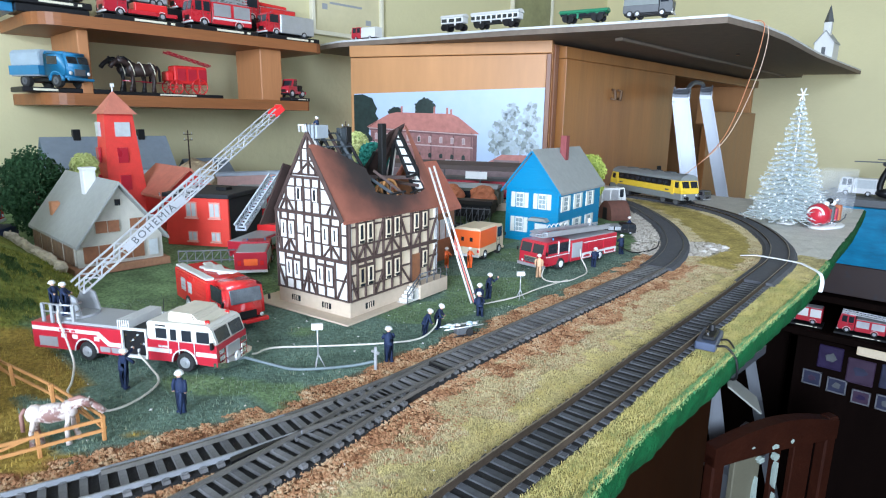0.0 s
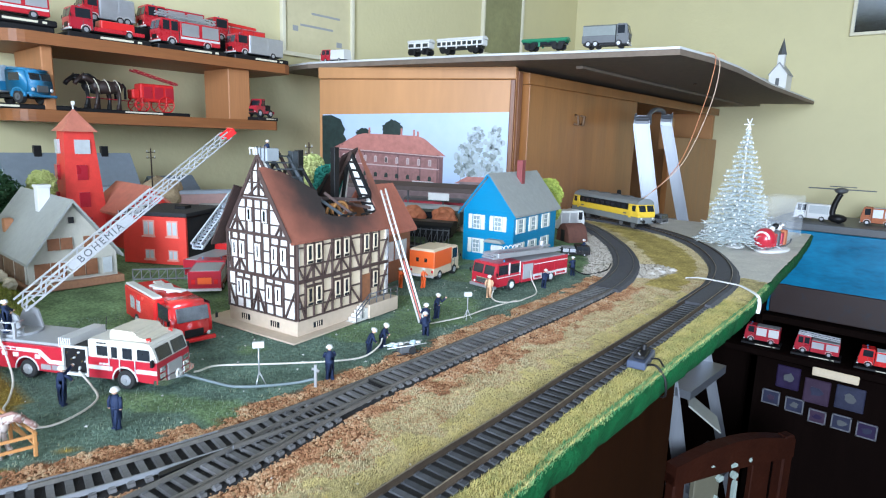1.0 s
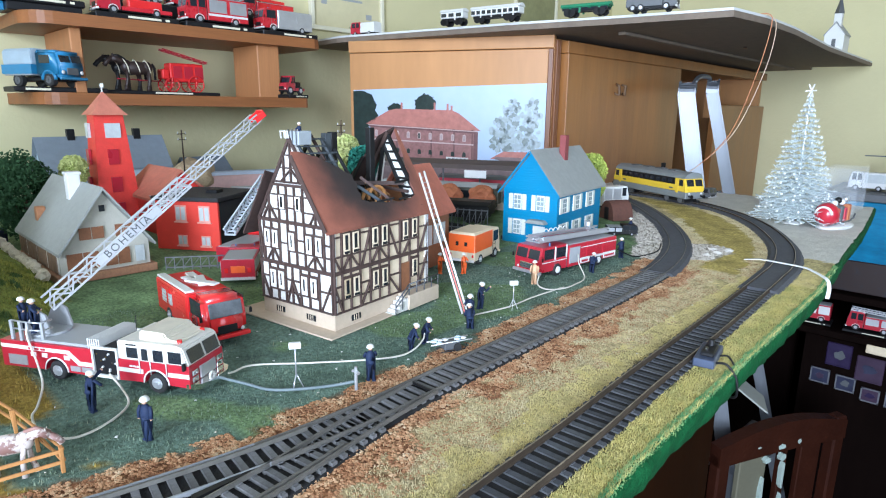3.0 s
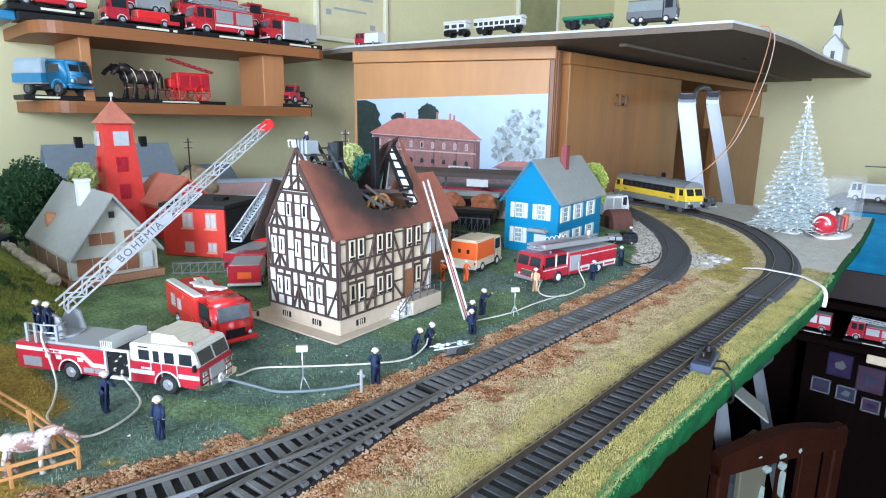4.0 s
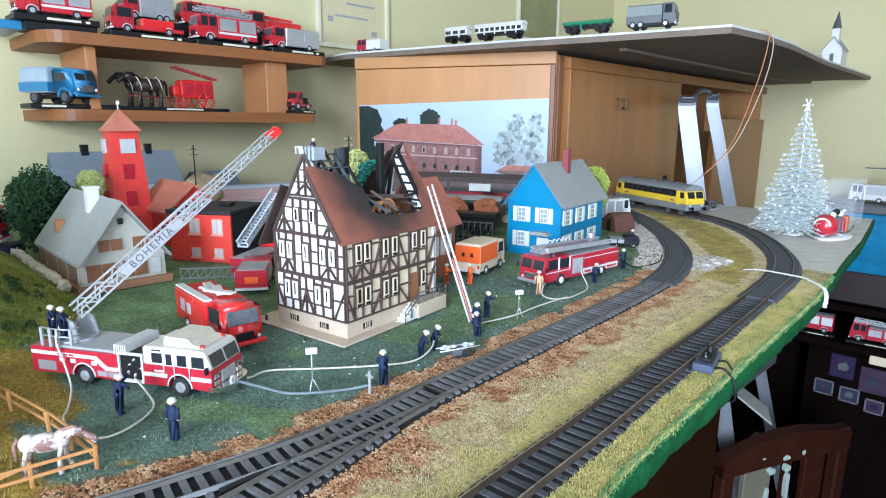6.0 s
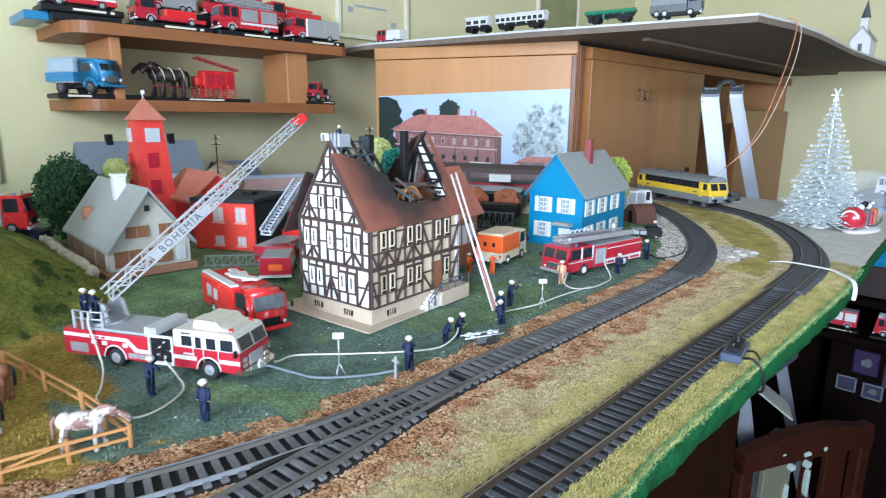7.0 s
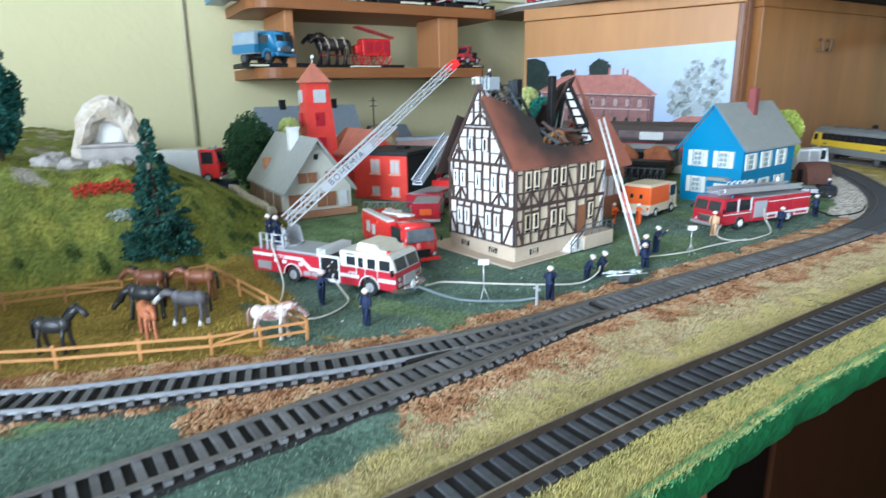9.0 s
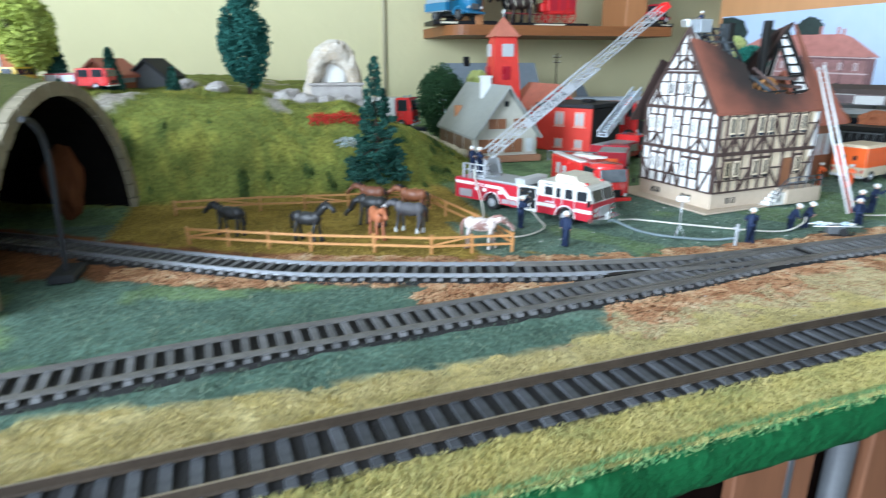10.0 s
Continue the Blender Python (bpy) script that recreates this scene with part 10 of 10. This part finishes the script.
picture("framed_picture", "olive green picture in a thin pale frame", pose(WALL_W + 0.001, 1.66, 0.545, 0, 0, 90), 0.22, 0.30, M_PALE, mat("olive_print", (0.26, 0.26, 0.13), 0.4, vary=0.3, scale=14))
picture("wall_mirror", "small wall mirror catching the window light", pose(-0.02, WALL_N - 0.001, 0.60, 0, 0, 0), 0.46, 0.28, M_PALE, mat("mirror_glass", (0.62, 0.68, 0.76), 0.06, metal=1.0, vary=0.02))
bm = B()
tube(bm, [(WALL_W + 0.004, 0.196, 0.03), (WALL_W + 0.004, 0.199, 0.30), (WALL_W + 0.004, 0.2005, CEIL_Z - 0.002)], 0.0034, 8)
tagged(part("wall_cable", bm, mat("beige_conduit", (0.52, 0.47, 0.31), 0.6)), "beige cable conduit running down the wall", "cable")


# ---- behind and under the layout ----
def step_ladder():
    t = thing("step_ladder", "aluminium folding step ladder with a tray", "ladder")

    def stile(name, pts, w, d):
        bm = B()
        pts = [Vector(p) for p in pts]
        out = Vector((0.33, -0.94, 0))
        for a, b in zip(pts, pts[1:]):
            b = b + (b - a).normalized() * 0.002
            bar(bm, a, b, w, d * 0.4, 0, out)
            side = (b - a).normalized().cross(out).normalized()
            for k in (-1, 1):
                bar(bm, a + side * k * (w / 2 - 0.0015) + out * d * 0.3, b + side * k * (w / 2 - 0.0015) + out * d * 0.3, 0.003, d, 0, out)
        return part(name, bm, M_ALU, t)

    a0, a1 = Vector((-0.50, 1.33, 0.187)), Vector((-0.1895, 1.446, FLOOR_Z + 0.002))
    b0, b1 = Vector((-0.50, 1.472, 0.197)), Vector((-0.151, 1.800, FLOOR_Z + 0.002))
    back = Vector((-0.33, 0.94, 0))
    for p, q, w in ((a0, a1, 0.034), (b0, b1, 0.026)):
        over = [p + back * (0.030 + 0.030 * math.sin(u)) + Vector((0, 0, 0.016 * math.cos(u) - 0.004)) for u in [math.pi / 2 - math.pi * k / 10 for k in range(11)]]
        stile("stile", over + [p + Vector((0, 0, -0.012)), q], w, 0.012)
    for p, q in ((a0.lerp(a1, 0.14) + Vector((-0.03, 0.02, 0)), Vector((-0.50, 1.40, FLOOR_Z + 0.002))), (b0.lerp(b1, 0.14) + Vector((-0.03, 0.0, 0)), Vector((-0.47, 1.70, FLOOR_Z + 0.002)))):
        stile("rear_leg", [p, q], 0.02, 0.02)
    for k in range(5):
        f = 0.36 + 0.14 * k
        bm = B()
        bar(bm, a0.lerp(a1, f), b0.lerp(b1, f), 0.085, 0.02)
        part("step", bm, M_ALU, t)
    bm = B()
    tube(bm, spline([a0 + back * 0.03 + Vector((0.01, 0, 0.010)), a0 + back * 0.03 + Vector((0.006, 0.03, 0.024)), (a0 + b0) / 2 + back * 0.03 + Vector((0, 0, 0.026)), b0 + back * 0.03 + Vector((0, -0.03, 0.020)), b0 + back * 0.03 + Vector((-0.008, 0, 0.008))], 5), 0.005, 8)
    part("top_bow", bm, M_ALU, t, "curved aluminium top bow")
    bm = B()
    box(bm, -0.046, 0.046, -0.045, 0.045, -0.002, 0.002, 0.001, pose(-0.338, 1.455, -0.484, 0, 36, 22))
    part("tray", bm, mat("pale_tray", (0.42, 0.43, 0.38), 0.6), t, "pale grey tray")


step_ladder()

# wood with the shade under and behind the layout put into its near-black colour
M_WOOD_SHADED = mat("shade_darkened_wood", (0.0055, 0.0030, 0.0024), 0.7, spec=0.02, vary=0.35, scale=8, stretch=(6, 6, 0.5))
M_BLUE_PRINT = mat("blue_aquarium_print", (0.012, 0.20, 0.37), 0.3, second=(0.004, 0.055, 0.12), mix=0.4, contrast=0.2, scale=7, stretch=(1, 1, 3))


# white poster border, greyed to carry the shade of this corner
M_BORDER_SHADED = mat("shaded_white_border", (0.15, 0.15, 0.165), 0.6)


def display_cabinet():
    Y = 1.85
    t = thing("display_cabinet", "dark wooden display cabinet with a blue printed panel", "cabinet", pose(-0.335, Y, FLOOR_Z))
    w, d = 1.1, 0.27
    top = -0.052 - FLOOR_Z

    def slab(name, a, m, label=""):
        bm = B()
        box(bm, *a, 0.002)
        return part(name, bm, m, t, label)

    slab("side_panel", (0, 0.02, 0, d, 0, top - 0.02), M_WOOD_SHADED)
    slab("side_panel", (w - 0.02, w, 0, d, 0, top - 0.02), M_WOOD_SHADED)
    slab("back_panel", (0.02, w - 0.02, d - 0.01, d, 0, top - 0.02), M_WOOD_SHADED)
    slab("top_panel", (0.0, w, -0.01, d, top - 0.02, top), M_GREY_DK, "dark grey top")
    slab("shelf_board", (0.02, w - 0.02, -0.03, d - 0.01, -0.328 - FLOOR_Z, -0.31 - FLOOR_Z), M_WOOD_SHADED)
    slab("shelf_board", (-0.05, w, -0.09, d - 0.01, -0.412 - FLOOR_Z, -0.395 - FLOOR_Z), M_WOOD_SHADED)
    slab("lower_front", (0.0, w, 0.0, 0.018, 0.05, -0.44 - FLOOR_Z), M_WOOD_SHADED, "dark wooden front below the shelf")
    slab("blue_panel", (0.022, w - 0.022, 0.004, 0.012, -0.308 - FLOOR_Z, top - 0.022), M_BLUE_PRINT, "glossy blue printed panel")
    slab("label_strip", (0.165, 0.265, -0.094, -0.091, -0.429 - FLOOR_Z, -0.407 - FLOOR_Z), M_CREAM, "cream paper strip")
    slab("dark_scene", (0.03, w - 0.03, -0.003, 0.003, -0.307 - FLOOR_Z, -0.225 - FLOOR_Z), mat("dark_water_print", (0.012, 0.022, 0.035), 0.4, second=(0.028, 0.016, 0.014), mix=0.62, contrast=0.08, scale=16), "dark printed lower part")
    rng = random.Random(19)
    # poster prints, darkened in colour for the shaded corner
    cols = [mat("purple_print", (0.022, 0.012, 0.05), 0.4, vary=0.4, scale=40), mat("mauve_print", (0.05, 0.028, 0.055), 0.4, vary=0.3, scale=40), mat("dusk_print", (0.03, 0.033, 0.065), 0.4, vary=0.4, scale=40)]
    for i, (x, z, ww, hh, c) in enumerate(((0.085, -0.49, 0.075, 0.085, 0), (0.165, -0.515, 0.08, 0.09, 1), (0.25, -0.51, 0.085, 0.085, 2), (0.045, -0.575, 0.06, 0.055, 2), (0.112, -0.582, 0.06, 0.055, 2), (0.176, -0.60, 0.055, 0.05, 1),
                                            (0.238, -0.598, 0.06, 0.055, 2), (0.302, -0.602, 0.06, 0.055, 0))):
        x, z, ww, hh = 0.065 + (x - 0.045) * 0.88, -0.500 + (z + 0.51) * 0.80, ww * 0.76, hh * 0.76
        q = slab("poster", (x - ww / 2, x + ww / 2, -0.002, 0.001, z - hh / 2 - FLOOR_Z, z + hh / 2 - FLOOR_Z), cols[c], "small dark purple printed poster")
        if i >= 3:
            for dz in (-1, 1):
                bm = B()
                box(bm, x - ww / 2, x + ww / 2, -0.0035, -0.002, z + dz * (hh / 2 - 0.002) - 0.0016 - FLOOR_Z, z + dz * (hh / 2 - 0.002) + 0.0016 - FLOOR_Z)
                part("white_border", bm, M_BORDER_SHADED, q)
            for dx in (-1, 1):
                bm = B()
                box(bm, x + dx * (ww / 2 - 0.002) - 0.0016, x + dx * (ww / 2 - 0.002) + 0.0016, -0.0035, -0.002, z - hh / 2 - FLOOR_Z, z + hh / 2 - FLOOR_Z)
                part("white_border", bm, M_BORDER_SHADED, q)
        bm = B()
        pts = [(x + ww * 0.32 * math.cos(a) * rng.uniform(0.5, 1), z + hh * 0.26 * math.sin(a) * rng.uniform(0.5, 1) - FLOOR_Z) for a in [2 * math.pi * k / 11 for k in range(11)]]
        prism(bm, pts, -0.003, -0.0022, "y")
        part("print_shape", bm, cols[(i + 1) % 3] if i % 2 else M_GREY_DK, q)
    return t


display_cabinet()


def side_cabinet():
    t = thing("side_cabinet", "dark wooden cabinet beside the wardrobe", "cabinet", pose(-0.585, 1.93, FLOOR_Z))
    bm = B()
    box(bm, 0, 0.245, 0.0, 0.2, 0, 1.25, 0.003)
    part("carcass", bm, M_WOOD_SHADED, t)
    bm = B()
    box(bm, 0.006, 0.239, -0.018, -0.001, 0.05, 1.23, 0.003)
    door = part("door", bm, M_WOOD_SHADED, t)
    bm = B()
    cyl(bm, (0.215, -0.018, 0.7), (0.215, -0.032, 0.7), 0.008, 0.010, 12)
    part("knob", bm, M_GREY_DK, door)


side_cabinet()
zs = -0.3945
for lab, x, L, kw in (("white and red model fire engine on the cabinet shelf", -0.305, 0.085, dict(cab=0.3, cab_mat=M_RED_DK, body_mat=M_RED_DK, shutters=2, shutter_mat=M_WHITE)),
                      ("red model fire engine on the cabinet shelf", -0.175, 0.10, dict(cab=0.35, cab_mat=M_RED_DK, body_mat=M_RED_DK, body_h=0.75, roof_load="ladder")),
                      ("red and white model fire engine on the cabinet shelf", -0.03, 0.11, dict(cab=0.3, roof_mat=M_WHITE, body_h=0.85))):
    lorry("model_fire_engine", lab, pose(x, 1.815, zs, 0, 0, 185), L, 0.036, 0.05, stand=0.006, group="model fire engines on the cabinet", category="model truck", **kw)
zc = -0.0515
lorry("model_van", "white model van on the display cabinet", pose(-0.245, 1.93, zc, 0, 0, 180), 0.085, 0.04, 0.05, 0.35, M_WHITE, M_WHITE, shutters=1, shutter_mat=M_WINLIGHT, beacons=False, category="model van", roof_mat=M_WHITE)
for i, (x, c, k) in enumerate(((-0.10, M_BRICK, 0.05), (-0.02, M_SILVER, 0.045), (0.06, M_RED, 0.05), (0.15, M_WHITE, 0.045))):
    lorry("model_truck", "small %s model lorry on the display cabinet" % ("brown", "silver", "red", "white")[i], pose(x, 1.95, zc, 0, 0, 180), 0.075, 0.034, k, 0.3, c, c, beacons=False, category="model truck", group="model lorries on the cabinet")


def toy_plane():
    t = thing("model_aeroplane", "dark model aeroplane on a curved black stand", "model aeroplane", pose(-0.185, 1.91, zc))
    bm = B()
    tube(bm, spline([(0.01, 0, 0.0), (-0.012, 0, 0.02), (-0.01, 0, 0.05), (0.0, 0, 0.078)], 5), 0.007, 8)
    part("stand", bm, M_BLACK, t)
    bm = B()
    ball(bm, (0.0, 0, 0.012), 0.022, 0, 2, (1.0, 0.8, 0.55))
    part("stand_foot", bm, M_BLACK, t)
    bm = B()
    ball(bm, (0, 0, 0.086), 0.012, 0, 2, (1.3, 2.2, 0.7))
    part("fuselage", bm, M_GREY_DK, t)
    bm = B()
    prism(bm, [(-0.075, -0.006), (0.075, -0.002), (0.075, 0.006), (0, 0.012), (-0.075, 0.006)], 0.088, 0.0905, "z")
    part("wing", bm, M_GREY_DK, t)
    bm = B()
    box(bm, -0.03, 0.03, 0.02, 0.028, 0.094, 0.096)
    part("tailplane", bm, M_GREY_DK, t)


toy_plane()


def old_chair():
    a, b = Vector((-0.325, 1.26, 0)), Vector((-0.178, 1.557, 0))
    ang = math.degrees(math.atan2(b.y - a.y, b.x - a.x))
    t = thing("wooden_chair", "old red-brown wooden chair with flaking pale paint", "chair", pose(a.x, a.y, FLOOR_Z, 0, 0, ang))
    w = (b - a).length
    H = 1.0
    # worn red-brown paint with the corner's shade put into both colours
    red = mat("worn_red_brown_paint_in_shade", (0.020, 0.0055, 0.003), 0.5, spec=0.15, second=(0.043, 0.012, 0.006), mix=0.55, contrast=0.25, scale=14, bump=0.15, bump_scale=60)
    pale = mat("old_green_white_paint", (0.42, 0.50, 0.44), 0.7, vary=0.2, scale=60)
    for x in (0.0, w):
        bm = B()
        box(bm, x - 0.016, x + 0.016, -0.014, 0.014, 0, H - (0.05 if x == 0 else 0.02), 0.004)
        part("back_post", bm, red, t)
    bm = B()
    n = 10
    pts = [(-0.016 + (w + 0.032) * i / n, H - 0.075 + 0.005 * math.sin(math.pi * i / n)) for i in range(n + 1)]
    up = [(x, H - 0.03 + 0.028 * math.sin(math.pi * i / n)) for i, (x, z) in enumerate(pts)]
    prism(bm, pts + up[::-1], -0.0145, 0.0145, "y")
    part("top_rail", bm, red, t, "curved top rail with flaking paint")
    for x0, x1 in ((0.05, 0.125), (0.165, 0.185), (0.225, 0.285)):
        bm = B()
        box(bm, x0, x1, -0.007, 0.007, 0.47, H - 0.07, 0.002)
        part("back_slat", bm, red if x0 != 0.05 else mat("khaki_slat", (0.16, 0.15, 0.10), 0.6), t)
    rng = random.Random(4)
    for x, z, ww, hh in ((0.155, H - 0.058, 0.014, 0.007), (0.163, H - 0.085, 0.008, 0.012), (0.168, H - 0.13, 0.006, 0.045), (0.171, H - 0.23, 0.006, 0.05), (0.118, H - 0.083, 0.011, 0.009), (0.112, H - 0.17, 0.006, 0.05), (0.205, H - 0.055, 0.006, 0.006), (0.09, H - 0.048, 0.005, 0.003)):
        bm = B()
        pts = [(x + ww * math.cos(q) * rng.uniform(0.6, 1.1), z + hh * math.sin(q) * rng.uniform(0.6, 1.1)) for q in [2 * math.pi * k / 12 for k in range(12)]]
        prism(bm, pts, -0.0152, -0.0146 if z > H - 0.08 else -0.006, "y")
        part("paint_flake", bm, pale, t, "patch of old pale paint")
    bm = B()
    box(bm, -0.02, w + 0.02, 0.0, 0.38, 0.44, 0.465, 0.006)
    part("seat", bm, red, t)
    for x in (0.0, w):
        bm = B()
        box(bm, x - 0.016, x + 0.016, 0.345, 0.375, 0, 0.44, 0.003)
        part("front_leg", bm, red, t)


old_chair()


def under_cabinet():
    t = thing("base_cabinet", "dark brown wooden cabinet carrying the layout", "cabinet", pose(0, 0, FLOOR_Z))
    h = -0.0305 - FLOOR_Z
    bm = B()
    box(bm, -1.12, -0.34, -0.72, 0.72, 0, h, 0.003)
    # added block that covers the lit wardrobe front where it should be dark
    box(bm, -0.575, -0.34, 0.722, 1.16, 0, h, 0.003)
    part("carcass", bm, M_WOOD_SHADED, t)
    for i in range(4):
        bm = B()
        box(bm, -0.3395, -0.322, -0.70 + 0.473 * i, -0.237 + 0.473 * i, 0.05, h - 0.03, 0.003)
        # brown doors, their colour lowered for the shade below the board
        door = part("door", bm, mat("shaded_cabinet_door", (0.024, 0.0095, 0.004), 0.6, spec=0.02, vary=0.3, scale=7, stretch=(6, 6, 0.5)) if i in (0, 3) else M_WOOD_SHADED, t)
        bm = B()
        cyl(bm, (-0.322, -0.28 + 0.473 * i, h * 0.6), (-0.306, -0.28 + 0.473 * i, h * 0.6), 0.009, 0.011, 12)
        part("knob", bm, M_CHROME, door)


under_cabinet()


def wooden_support():
    """A brown wooden support with a grey steel leg, under the front of the layout."""
    t = thing("table_support", "brown wooden support with a grey steel leg", "table support", pose(-0.31, 0, FLOOR_Z))
    h = -0.0305 - FLOOR_Z
    wood = mat("plain_brown_wood", (0.20, 0.085, 0.040), 0.55, vary=0.22, scale=9, stretch=(6, 6, 0.5))
    for nm, y0, y1, d in (("panel", 0.355, 0.415, 0.014), ("panel", 0.424, 0.450, 0.010), ("post", 0.503, 0.550, 0.020)):
        bm = B()
        box(bm, -0.008, -0.008 + d, y0, y1, 0, h, 0.002)
        part(nm, bm, wood, t)
    bm = B()
    box(bm, -0.004, 0.004, 0.416, 0.4235, 0, h, 0.001)
    part("strip", bm, M_ALU, t, "pale metal strip")
    bm = B()
    tube(bm, [(0, 0.482, 0), (0, 0.482, h)], 0.012, 12)
    part("leg", bm, M_GREY_DK, t, "dark grey steel leg")


wooden_support()


bm = B()
for i in range(40):
    x = 0.16 + i * 0.01
    v = 0.02 * math.sin(i * 1.1)
    for a, b in (((x, 1.62 + v), (x + 0.01, 1.62 + 0.02 * math.sin((i + 1) * 1.1))),):
        q = [bm.verts.new((p[0], p[1], z)) for p, z in ((a, -1.45), (b, -1.45), (b, -0.43), (a, -0.43))]
        bm.faces.new(q)
bmesh.ops.remove_doubles(bm, verts=bm.verts, dist=1e-5)
bmesh.ops.solidify(bm, geom=bm.faces[:], thickness=0.003)
tagged(part("green_cloth", bm, mat("dark_green_cloth", (0.025, 0.06, 0.04), 0.9, vary=0.3)), "dark green cloth hanging beside the cabinet", "cloth")
